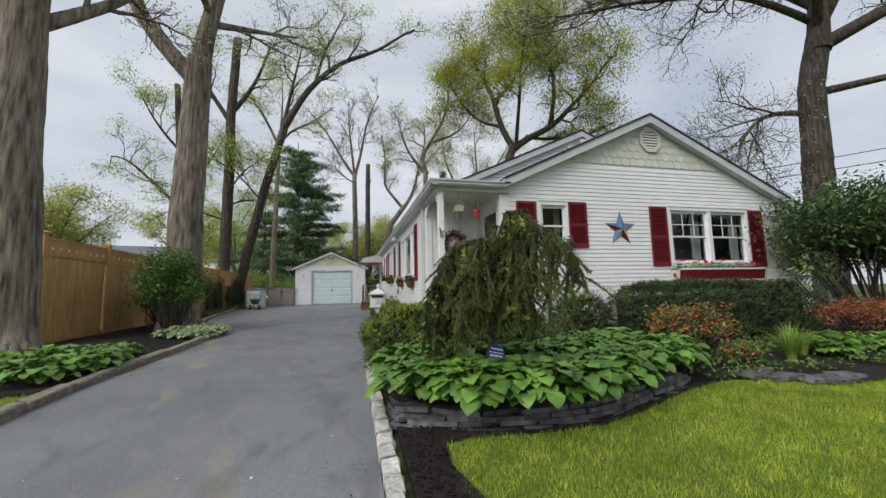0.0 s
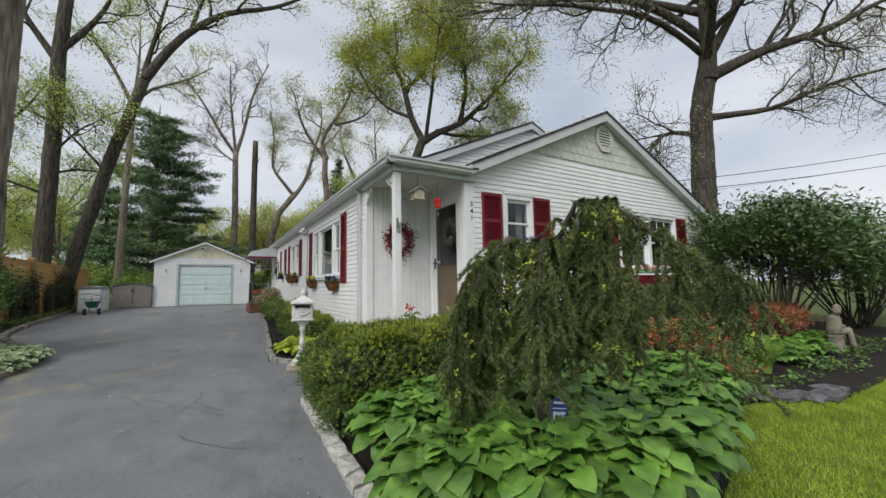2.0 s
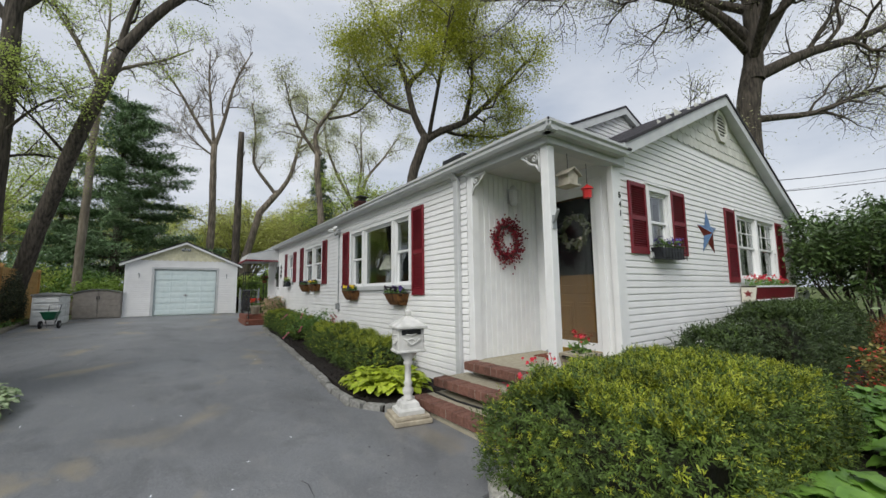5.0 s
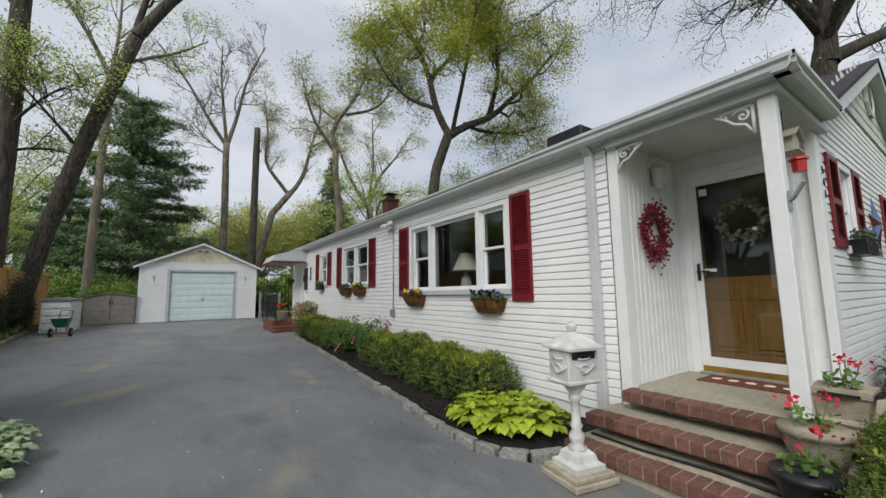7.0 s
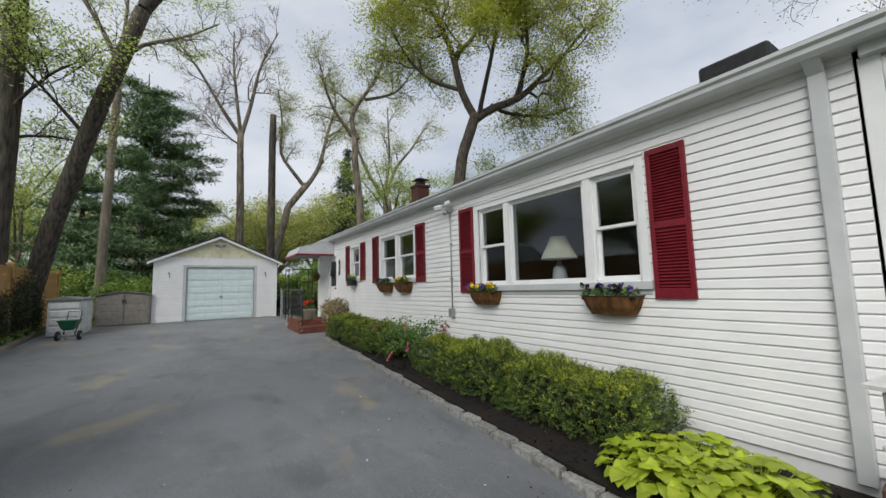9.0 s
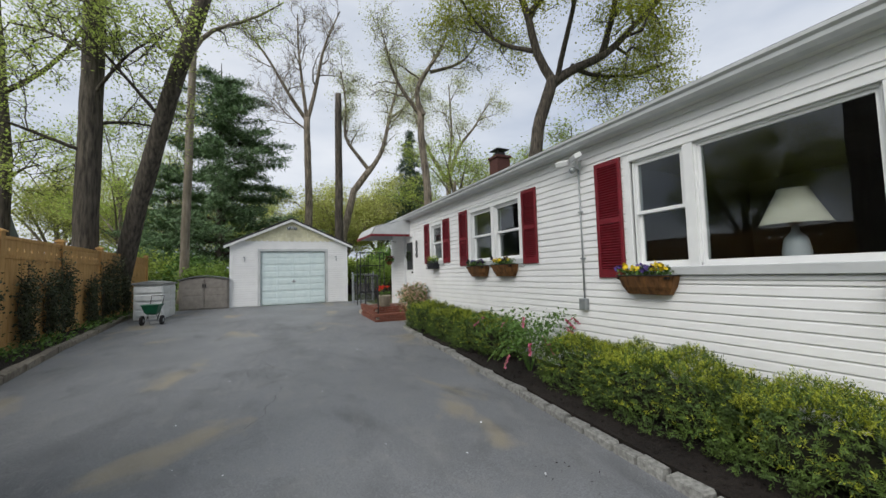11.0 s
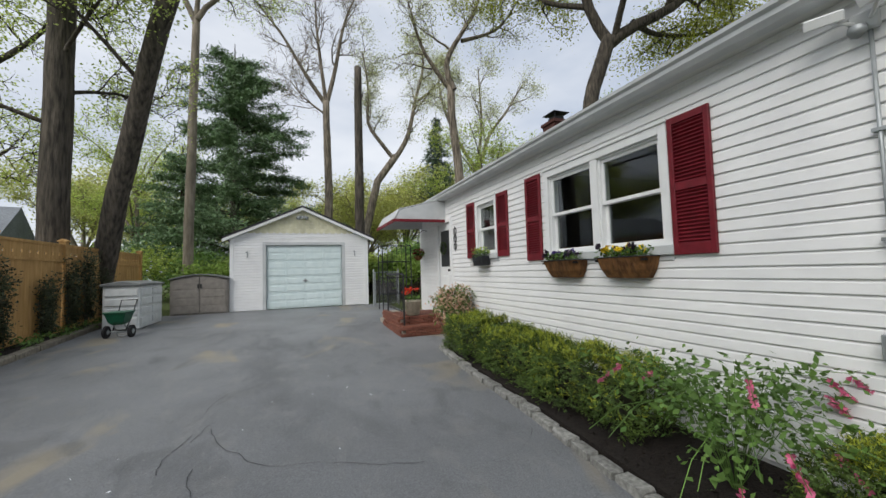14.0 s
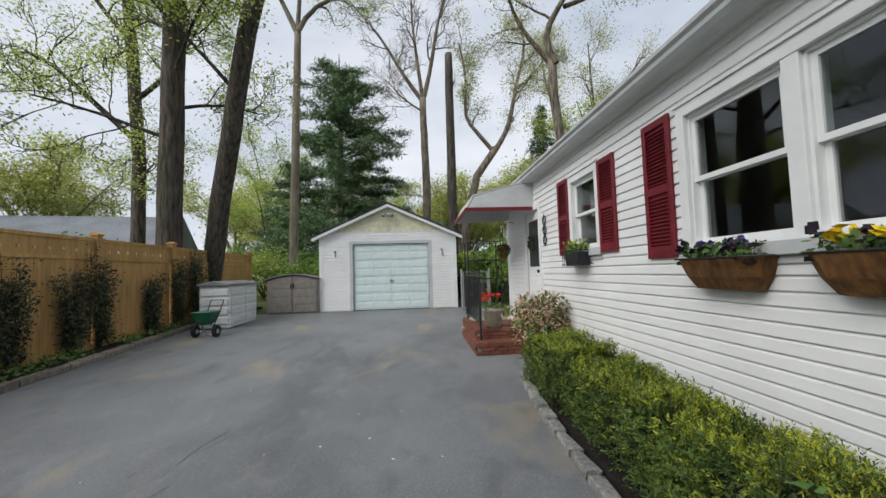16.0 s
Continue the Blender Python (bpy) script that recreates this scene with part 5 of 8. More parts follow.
def box_cloud(rng, x0, x1, y0, y1, z0, z1, n, ragged=0.05, bumps=0.06, scale=2.2, top_only=False):
    """Points near the skin of a clipped hedge, with a lumpy outline."""
    dx, dy, dz = x1 - x0, y1 - y0, z1 - z0
    areas = np.array([dx * dy * 1.3, 0 if top_only else dx * dz, 0 if top_only else dx * dz, 0 if top_only else dy * dz, 0 if top_only else dy * dz])
    side = rng.choice(5, n, p=areas / areas.sum())
    u, w = rng.uniform(0, 1, n), rng.uniform(0, 1, n)
    p = np.empty((n, 3))
    nr = np.zeros((n, 3))
    for k in range(5):
        m = side == k
        if k == 0:
            p[m] = np.stack([x0 + dx * u[m], y0 + dy * w[m], np.full(m.sum(), z1)], 1)
            nr[m] = (0, 0, 1)
        elif k in (1, 2):
            p[m] = np.stack([x0 + dx * u[m], np.full(m.sum(), y0 if k == 1 else y1), z0 + dz * w[m]], 1)
            nr[m] = (0, -1 if k == 1 else 1, 0)
        else:
            p[m] = np.stack([np.full(m.sum(), x0 if k == 3 else x1), y0 + dy * u[m], z0 + dz * w[m]], 1)
            nr[m] = (-1 if k == 3 else 1, 0, 0)
    # round the upper edges and make the skin lumpy
    c = np.array([(x0 + x1) / 2, (y0 + y1) / 2, (z0 + z1) / 2])
    rel = (p - c) / (np.array([dx, dy, dz]) / 2)
    edge = np.clip(np.maximum(np.abs(rel[:, 0]), np.abs(rel[:, 1])), 0, 1) ** 5 * np.clip(rel[:, 2], 0, 1) ** 2
    p -= (p - c) * (0.17 * edge)[:, None]
    lump = np.array([noise.noise(Vector(q) * scale) for q in p])
    return p + nr * (bumps * lump + ragged * (rng.uniform(-1.2, 0.6, n)))[:, None] + rng.normal(size=(n, 3)) * 0.012, nr


def sprigs(p, nr, seed, length, needle, k=9):
    """Short shoots at p that lean outwards and up, each with k needles round it."""
    rng = np.random.default_rng(seed)
    n = len(p)
    d = nr * 0.7 + np.array([0, 0, 0.5]) + rng.normal(size=(n, 3)) * 0.45
    d /= np.linalg.norm(d, axis=1)[:, None]
    L = length * rng.uniform(0.6, 1.35, n)
    f = (np.arange(k) + 0.5) / k
    c = p[:, None] + d[:, None] * (L[:, None] * f)[:, :, None]
    dd = np.repeat(d[:, None], k, 1)
    side = np.cross(dd, rng.normal(size=(n, k, 3)))
    side /= np.linalg.norm(side, axis=2)[:, :, None]
    a = dd * 0.6 + side * 0.8
    ln = (needle * (1.15 - 0.45 * f))[None, :, None] * rng.uniform(0.8, 1.2, (n, k, 1))
    w = np.cross(a, dd)
    w = w / np.linalg.norm(w, axis=2)[:, :, None] * needle * 0.13
    v = np.stack([c, c + a * ln * 0.5 + w, c + a * ln, c + a * ln * 0.5 - w], 2)
    return v.reshape(-1, 3), np.arange(4 * n * k).reshape(-1, 4)


def hedge(name, label, box, n, size, seed, base, fresh=None, share=0.35, core=0.1, group=""):
    rng = np.random.default_rng(seed)
    x0, x1, y0, y1, z0, z1 = box
    h = thing(name, label, "hedge", ((x0 + x1) / 2, (y0 + y1) / 2, z0), group=group)
    off = np.array([(x0 + x1) / 2, (y0 + y1) / 2, z0])
    s = Shape()
    for i in range(max(2, int(max(x1 - x0, y1 - y0) / 0.5))):
        a = Vector((rng.uniform(x0 + 0.15, x1 - 0.15), rng.uniform(y0 + 0.15, y1 - 0.15), z0)) - Vector(off)
        for j in range(3):
            s.tube([a, a + Vector((rng.uniform(-0.1, 0.1), rng.uniform(-0.1, 0.1), (z1 - z0) * 0.5)), a + Vector((rng.uniform(-0.2, 0.2), rng.uniform(-0.2, 0.2), (z1 - z0) * 0.85))], [0.015, 0.011, 0.006], 4, False)
    tagged(part("stem", s, M_BARK_D, h), kind="stuff")
    # solid near-black box: shade inside the hedge put in as colour
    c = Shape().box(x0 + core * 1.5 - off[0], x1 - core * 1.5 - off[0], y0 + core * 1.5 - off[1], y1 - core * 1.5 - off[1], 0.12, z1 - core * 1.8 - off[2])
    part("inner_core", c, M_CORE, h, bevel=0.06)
    p, nr = box_cloud(rng, x0, x1, y0, y1, z0 + 0.08, z1 - 0.03, n // 5, 0.07, 0.13, 3.2)
    v, f = sprigs(p - off, nr, seed, size * 2.4, size)
    part("foliage", cloud_mesh("foliage", v, f, base), base, h)
    if fresh is not None:
        p, nr = box_cloud(rng, x0, x1, y0, y1, z0 + 0.2, z1, int(n * share) // 6, 0.03, 0.13, 3.2)
        keep = (nr[:, 2] > 0.5) | (rng.uniform(size=len(p)) < 0.22)
        v, f = sprigs(p[keep] - off, nr[keep], seed + 1, size * 1.9, size * 0.85)
        part("new_growth", cloud_mesh("new_growth", v, f, fresh), fresh, h, "yellow-green new shoots")
    return h


hedge("hedge", "clipped yew hedge with yellow-green tips by the front steps", (-1.42, 1.2, -1.95, -0.45, gz(-1.2), 0.30), 80000, 0.034, 120, M_YEW, M_YEW_NEW, 0.85)
for i, (a, b) in enumerate(((2.75, 4.35), (4.35, 5.5), (5.5, 6.45), (7.6, 8.8), (8.8, 10.1), (10.1, 11.3))):
    w = (-0.02, 0.02, -0.12, -0.06, -0.02, 0.0)[i]
    hedge("hedge", "low clipped yew along the white house wall", (-0.86 - w + 0.02 * (a - 3), -0.16, a - 0.06, b + 0.06, gz((a + b) / 2), gz((a + b) / 2) + 0.57 + 0.03 * (i % 2)), int(13000 * (b - a)), 0.033, 121 + i, M_YEW, M_YEW_NEW, 0.9, group="wall hedge")
hedge("hedge", "dark clipped hedge below the front windows", (3.25, 7.6, -1.25, -0.3, gz(-0.8), 0.6), 44000, 0.045, 131, M_HEDGE_D, M_YEW, 0.4)
hedge("hedge", "dark clipped shrub at the porch corner", (2.1, 2.9, -0.9, -0.25, gz(-0.6), 0.35), 6000, 0.06, 132, M_HEDGE_D, M_YEW, 0.4)


def bush(name, label, category, at, radii, n, size, seed, leaf, stems=7, extra=None, share=0.2, aspect=0.55, flat=0.3, hollow=0.55, low=0.0, thick=0.02, droop=0.0):
    """A loose shrub: forking stems and leaves clumped towards the outside of a lumpy crown."""
    rng = np.random.default_rng(seed)
    b = thing(name, label, category, (at[0], at[1], gz(at[1]) + low))
    rx, ry, rz_, zc = radii
    s = Shape()
    clumps = []
    for i in range(stems):
        a = 2 * math.pi * i / stems + rng.uniform(-0.3, 0.3)
        foot = Vector((0.12 * rx * math.cos(a), 0.12 * ry * math.sin(a), 0))
        for j in range(5):
            aa = a + rng.uniform(-0.8, 0.8)
            k = rng.uniform(0.45, 1.0)
            t = math.acos(rng.uniform(-0.25, 1))
            end = Vector((rx * k * math.sin(t) * math.cos(aa), ry * k * math.sin(t) * math.sin(aa), zc + rz_ * k * math.cos(t)))
            mid = foot.lerp(end, 0.5) + Vector((0, 0, 0.12 * rz_)) + Vector(rng.normal(size=3)) * 0.06 * rx
            s.tube([foot, mid, end], [thick, thick * 0.6, thick * 0.2], 4, False)
            clumps += [end, mid.lerp(end, 0.6)]
    tagged(part("stem", s, M_BARK_D, b), kind="stuff")
    pos = []
    m = max(1, n // (len(clumps) + 60))
    for i in range(60):
        d = rng.normal(size=3)
        d /= np.linalg.norm(d)
        d[2] = abs(d[2]) if rng.uniform() < 0.75 else d[2]
        k = rng.uniform(hollow, 1.0)
        clumps.append(Vector((rx * k * d[0], ry * k * d[1], zc + rz_ * k * d[2])))
    for c in clumps:
        pos.append(np.array(c) + rng.normal(size=(m, 3)) * np.array([rx, ry, rz_]) * 0.13)
    pos = np.concatenate(pos)
    pos = pos[pos[:, 2] > 0.03]
    if extra is not None:
        pick = rng.uniform(size=len(pos)) < share
        v, f = leaf_quads(pos[pick] * 1.03, size * 0.9, seed + 5, flat, aspect)
        tagged(part("bloom", cloud_mesh("bloom", v, f, extra), extra, b), kind="stuff")
        pos = pos[~pick]
    v, f = leaf_quads(pos, size, seed + 4, flat, aspect)
    part("foliage", cloud_mesh("foliage", v, f, leaf), leaf, b)
    return b


bush("azalea", "loose azalea with bronze leaves and coral flowers", "shrub", (3.4, -2.2), (0.75, 0.55, 0.42, 0.45), 2600, 0.055, 140, M_AZGREEN, extra=M_CORAL, share=0.14)
bush("azalea", "small azalea with bright red-pink flowers", "shrub", (3.55, -2.85), (0.3, 0.25, 0.2, 0.22), 700, 0.045, 141, M_GROUNDCOVER, extra=M_CORAL, share=0.18)
bush("barberry", "low red-leaved barberry shrub", "shrub", (8.1, -1.6), (1.0, 0.6, 0.36, 0.42), 5200, 0.045, 142, M_AZALEA, extra=M_AZGREEN, share=0.3)
bush("barberry", "low red-leaved barberry shrub near the lattice", "shrub", (9.2, -1.3), (0.9, 0.6, 0.36, 0.42), 4200, 0.045, 143, M_AZALEA, extra=M_AZGREEN, share=0.3)
bush("rhododendron", "tall spreading rhododendron with leathery dark leaves", "shrub", (9.6, -1.2), (2.6, 2.1, 1.25, 2.1), 26000, 0.125, 144, M_RHODO, stems=8, aspect=0.32, flat=0.4, thick=0.03, hollow=0.45)
bush("rhododendron", "dark green rhododendron behind the statue", "shrub", (12.2, -2.0), (2.2, 1.8, 1.1, 1.7), 14000, 0.125, 145, M_RHODO, stems=7, aspect=0.32, flat=0.4, thick=0.03)
bush("shrub", "loose green shrub at the foot of the oak", "shrub", (-6.35, 4.75), (0.9, 0.75, 0.95, 1.35), 9000, 0.075, 146, M_GROUNDCOVER, stems=8, flat=0.3, hollow=0.3)
bush("shrub", "bushy green shrub below the forked oak", "shrub", (-7.1, 6.3), (0.9, 0.9, 0.7, 0.8), 4200, 0.08, 147, M_GROUNDCOVER, stems=7, flat=0.3)
for i, (x, y, r, h) in enumerate(((-6.0, 22.6, 1.3, 1.1), (-7.2, 26, 1.8, 1.3), (-9.5, 27, 2.0, 1.4), (-12, 29, 2.2, 1.5), (-4.4, 29, 1.8, 1.2), (2.0, 25.5, 1.6, 1.3), (3.6, 27, 2.2, 1.7), (0.6, 28, 1.5, 1.2), (5.6, 30, 2.4, 1.8), (0.9, 20.6, 1.1, 1.3), (2.2, 22.4, 1.5, 1.6), (0.2, 23.4, 1.0, 1.5))):
    bush("shrub", "fresh green undergrowth shrub behind the garage", "shrub", (x, y), (r, r, r * 0.75, h * 0.8), 3400, 0.16, 150 + i, (M_LEAF_GREEN, M_GROUNDCOVER, M_LEAF_SPRING)[i % 3], stems=6)
for i, (x, y, r) in enumerate(((-10.2, 6.5, 1.8), (-10.8, 10.5, 1.6), (-11.6, 14.5, 1.5), (-14, 19, 1.6), (-16, 24, 2.2), (14.5, 5, 2.0), (15.5, -3, 2.2), (17, 9, 2.2))):
    bush("shrub", "tall mixed green shrub in the neighbouring yard", "shrub", (x, y), (r, r, r * 0.6, r * 0.75), 3200, 0.17, 170 + i, (M_GROUNDCOVER, M_LEAF_SPRING)[i % 2], stems=6)
bush("pieris", "pieris shrub with cream and pink young leaves", "shrub", (-0.42, 11.7), (0.42, 0.4, 0.42, 0.64), 3400, 0.075, 180, M_GROUNDCOVER, extra=M_PIERIS, share=0.55, aspect=0.3, flat=0.1)


def blades(name, label, category, at, n, length, width, seed, material, spread=0.9):
    """A tuft of arching blades."""
    rng = np.random.default_rng(seed)
    t = thing(name, label, category, (at[0], at[1], gz(at[1]) + 0.03))
    s = Shape()
    for i in range(n):
        a, k = rng.uniform(0, 2 * math.pi), length * rng.uniform(0.6, 1.1)
        d = Vector((math.cos(a), math.sin(a), 0))
        sd = Vector((-d.y, d.x, 0))
        lean = rng.uniform(0.1, spread)
        o = len(s.v)
        for j in range(6):
            f = j / 5
            c = d * (0.05 + k * lean * f * f * 0.9) + Vector((0, 0, k * (f - 0.45 * lean * f ** 3)))
            w = width * (1 - f) ** 0.6 * 0.5
            s.v += [tuple(c - sd * w), tuple(c + sd * w)]
        s.f += [(o + 2 * j, o + 2 * j + 1, o + 2 * j + 3, o + 2 * j + 2) for j in range(5)]
    part("foliage", s, material, t)


blades("grass_tuft", "arching tuft of long daylily blades", "grass plant", (4.55, -2.75), 230, 0.62, 0.016, 190, M_GRASSY)
blades("grass_tuft", "smaller tuft of daylily blades", "grass plant", (5.15, -2.5), 120, 0.5, 0.014, 191, M_GRASSY)


def groundcover():
    rng = np.random.default_rng(195)
    def scatter(name, label, poly, n, size, material, h):
        x0, x1, y0, y1 = poly
        x, y = rng.uniform(x0, x1, n), rng.uniform(y0, y1, n)
        keep = np.array([noise.noise(Vector((a * 1.3, b * 1.3, 2.0))) > -0.08 for a, b in zip(x, y)])
        p = np.stack([x, y, np.array([gz(b) for b in y]) + 0.05 + rng.uniform(0, h, n)], 1)[keep]
        v, f = leaf_quads(p, size, 196, 0.6)
        tagged(new(name, cloud_mesh(name, v, f, material)), label, "ground cover", "", "stuff")
    scatter("groundcover", "low leafy ground cover along the bed edge", (2.5, 5.6, -3.25, -1.6), 2600, 0.06, M_GROUNDCOVER, 0.14)
    scatter("groundcover", "low leafy ground cover at the shrub feet", (5.4, 9.5, -3.4, -1.5), 2600, 0.06, M_GROUNDCOVER, 0.12)
    scatter("ivy_ground", "weedy green growth at the fence foot", (-8.1, -7.5, 8.5, 20), 2600, 0.07, M_GROUNDCOVER, 0.16)


groundcover()


def weeping_spruce():
    rng = np.random.default_rng(200)
    x, y = -0.22, -3.1
    base = gz(y) + 0.2
    t = thing("weeping_spruce", "dwarf weeping spruce with hanging dark green boughs", "tree", (x, y, base))
    up = lambda z: z - base
    wood = Shape()
    trunk = [(0, 0, -0.1), (0.05, 0.02, 0.4), (-0.02, -0.05, 0.9), (0.04, -0.15, up(1.1))]
    wood.tube(trunk, [0.04, 0.038, 0.036, 0.032], 8)
    spines = [
        [(0.04, -0.15, up(1.05)), (0.08, -0.35, up(1.36)), (0.2, -0.6, up(1.3)), (0.3, -0.85, up(1.05)), (0.34, -1.05, up(0.85)), (0.34, -1.2, up(0.68))],
        [(0.0, 0, up(0.95)), (-0.25, 0.0, up(1.12)), (-0.44, 0.06, up(0.95)), (-0.6, 0.12, up(0.6)), (-0.64, 0.14, up(0.3))],
        [(0.0, -0.1, up(0.95)), (-0.2, -0.3, up(1.1)), (-0.38, -0.42, up(0.82)), (-0.45, -0.5, up(0.4))],
        [(0.05, -0.1, up(1.05)), (0.22, -0.25, up(1.2)), (0.36, -0.35, up(0.98)), (0.4, -0.38, up(0.7))],
        [(0.0, 0, up(0.95)), (-0.25, 0.25, up(1.02)), (-0.36, 0.3, up(0.75)), (-0.42, 0.34, up(0.35))],
        [(0.05, -0.2, up(1.1)), (0.12, -0.45, up(1.15)), (0.1, -0.65, up(0.85)), (0.08, -0.72, up(0.5))],
        [(0.05, 0, up(1.0)), (0.25, 0.2, up(1.12)), (0.4, 0.3, up(0.8)), (0.45, 0.35, up(0.4))],
    ]
    needles, buds = [], []
    for k, sp in enumerate(spines):
        pts = [Vector(p) for p in sp]
        fine = [at_line(pts, i / 24 * 0.999)[0] + Vector(rng.normal(size=3)) * 0.01 for i in range(25)]
        wood.tube(fine, [0.024 * (1 - 0.75 * i / 24) for i in range(25)], 6, False)
        for j in range(1500):
            c, dd = at_line(fine, rng.uniform(0.2, 0.999))
            r = rng.normal(size=3)
            r -= np.array(dd) * r.dot(np.array(dd))
            r /= np.linalg.norm(r)
            needles.append((np.array(c) + r * rng.uniform(0.0, 0.035), r * 0.75 + np.array(dd) * 0.6))
        for i in range(32 if k < 2 else 19):
            f = rng.uniform(0.12, 1.0)
            p, d = at_line(fine, min(f, 0.999))
            side = Vector((rng.normal(), rng.normal(), 0)).normalized()
            out = 0.06 + 0.08 * rng.random()
            bottom = rng.uniform(0.2, 0.55) if k in (1, 4) else rng.uniform(0.55, 0.95) if k == 0 else rng.uniform(0.4, 0.7)
            ln = max(0.18, (p.z - bottom) * rng.uniform(0.45, 1.0))
            q = [p, p + side * out * 0.7 + Vector((0, 0, 0.02)), p + side * out + Vector((0, 0, -ln * 0.45)), p + side * (out + 0.04) + Vector((0, 0, -ln))]
            strand = [at_line(q, j / 10 * 0.999)[0] for j in range(11)]
            wood.tube(strand, [0.006, 0.006, 0.006, 0.005, 0.005, 0.005, 0.004, 0.004, 0.004, 0.003, 0.002], 3, False)
            m = int(ln * 1500) + 80
            for j in range(m):
                g = rng.uniform(0.08, 1.0)
                c, dd = at_line(strand, min(g, 0.999))
                r = rng.normal(size=3)
                r -= np.array(dd) * r.dot(np.array(dd))
                r /= np.linalg.norm(r)
                needles.append((np.array(c), r * 0.75 + np.array(dd) * 0.65))
            # short side shoots that hang from the strand
            for j in range(int(ln * 13)):
                g = rng.uniform(0.15, 0.95)
                c, dd = at_line(strand, g)
                sd = Vector((rng.normal(), rng.normal(), -0.9)).normalized()
                L = rng.uniform(0.1, 0.24)
                for _ in range(int(L * 1100)):
                    h = rng.uniform(0, 1)
                    r = rng.normal(size=3)
                    r -= np.array(sd) * r.dot(np.array(sd))
                    r /= np.linalg.norm(r)
                    needles.append((np.array(c + sd * (L * h) + Vector((0, 0, -0.06 * h * h))), r * 0.7 + np.array(sd) * 0.7))
                if rng.uniform() < 0.16:
                    buds.append(np.array(c + sd * L))
            if rng.uniform() < 0.25:
                buds.append(np.array(strand[-1]))
    part("trunk", wood, M_BARK_D, t, smooth=True)
    c = np.array([a for a, _ in needles])
    d = np.array([b for _, b in needles])
    d /= np.linalg.norm(d, axis=1)[:, None]
    L = rng.uniform(0.02, 0.036, len(c))[:, None]
    w = np.cross(d, rng.normal(size=(len(c), 3)))
    w /= np.linalg.norm(w, axis=1)[:, None]
    w *= 0.0034
    v = np.stack([c - w, c + w, c + d * L], 1).reshape(-1, 3)
    part("foliage", cloud_mesh("foliage", v, np.arange(len(v)).reshape(-1, 3), M_SPRUCE), M_SPRUCE, t)
    pos = np.concatenate([b + rng.normal(size=(9, 3)) * 0.012 for b in buds])
    v, f = leaf_quads(pos, 0.028, 201, 0.0, 0.4)
    part("new_growth", cloud_mesh("new_growth", v, f, M_BUD), M_BUD, t, "yellow-green new tips")


weeping_spruce()


def lawn_blades(name, x0, x1, y0, y1, n, seed, inside):
    rng = np.random.default_rng(seed)
    x, y = rng.uniform(x0, x1, n), rng.uniform(y0, y1, n)
    keep = np.array([inside(a, b) for a, b in zip(x, y)])
    x, y = x[keep], y[keep]
    n = len(x)
    h = rng.uniform(0.025, 0.06, n)
    a = rng.uniform(0, 2 * math.pi, n)
    z = np.interp(y, np.arange(-20, 10, 0.25), [gz(v) for v in np.arange(-20, 10, 0.25)]) - 0.004
    lean = rng.normal(size=(n, 2)) * 0.018
    w = 0.0035
    p0 = np.stack([x - w * np.cos(a), y - w * np.sin(a), z], 1)
    p1 = np.stack([x + w * np.cos(a), y + w * np.sin(a), z], 1)
    p2 = np.stack([x + lean[:, 0], y + lean[:, 1], z + h], 1)
    v = np.stack([p0, p1, p2], 1).reshape(-1, 3)
    tagged(new(name, cloud_mesh(name, v, np.arange(3 * n).reshape(n, 3), M_BLADE)), "short mown green grass blades", "grass", "", "stuff")


def edge_y(x):
    return float(np.interp(x, [-1.3, -1.05, -0.97, -0.74, 0.0, 0.59, 1.0, 2.03, 2.8, 3.2, 4.2, 6.5], [-7.5, -6.2, -3.9, -3.83, -3.9, -3.87, -3.75, -3.33, -3.1, -3.15, -3.6, -3.6]))


lawn_blades("lawn_grass", -1.3, 7.5, -8.2, -3.2, 190000, 210, lambda a, b: b < edge_y(a) + 0.04 * math.sin(9 * a))
lawn_blades("lawn_grass", -9.5, -5.05, -5.5, -1.5, 50000, 211, lambda a, b: b < -1.5 + (a + 5) * 0.3)


def mulch_chips():
    rng = np.random.default_rng(220)
    pts = [np.stack([rng.uniform(-1.3, -0.5, 2600), rng.uniform(-6.4, -3.6, 2600)], 1), np.stack([rng.uniform(-1.3, -0.1, 3200), rng.uniform(1.6, 11.8, 3200)], 1),
           np.stack([rng.uniform(-6.5, -5.05, 1800), rng.uniform(-1.3, 5, 1800)], 1)]
    p = np.concatenate(pts)
    ok = np.array([(x > np.interp(y, [1.6, 2.5, 4.2, 6.5, 8.4, 11.5], [-1.2, -1.28, -1.13, -0.95, -0.8, -0.58]) if y > 1.5 else (y < 0 and (x < -3 or y > edge_y(x) + 0.05))) or x < -5 for x, y in p])
    p = p[ok]
    z = np.array([gz(y) for y in p[:, 1]]) + np.where(p[:, 1] > 1.5, 0.058, 0.04)
    v, f = leaf_quads(np.column_stack([p, z]), 0.045, 221, 1.2, 0.4)
    tagged(new("mulch_chips", cloud_mesh("mulch_chips", v, f, M_MULCH)), "scattered bark mulch chips", "mulch", "", "stuff")


mulch_chips()

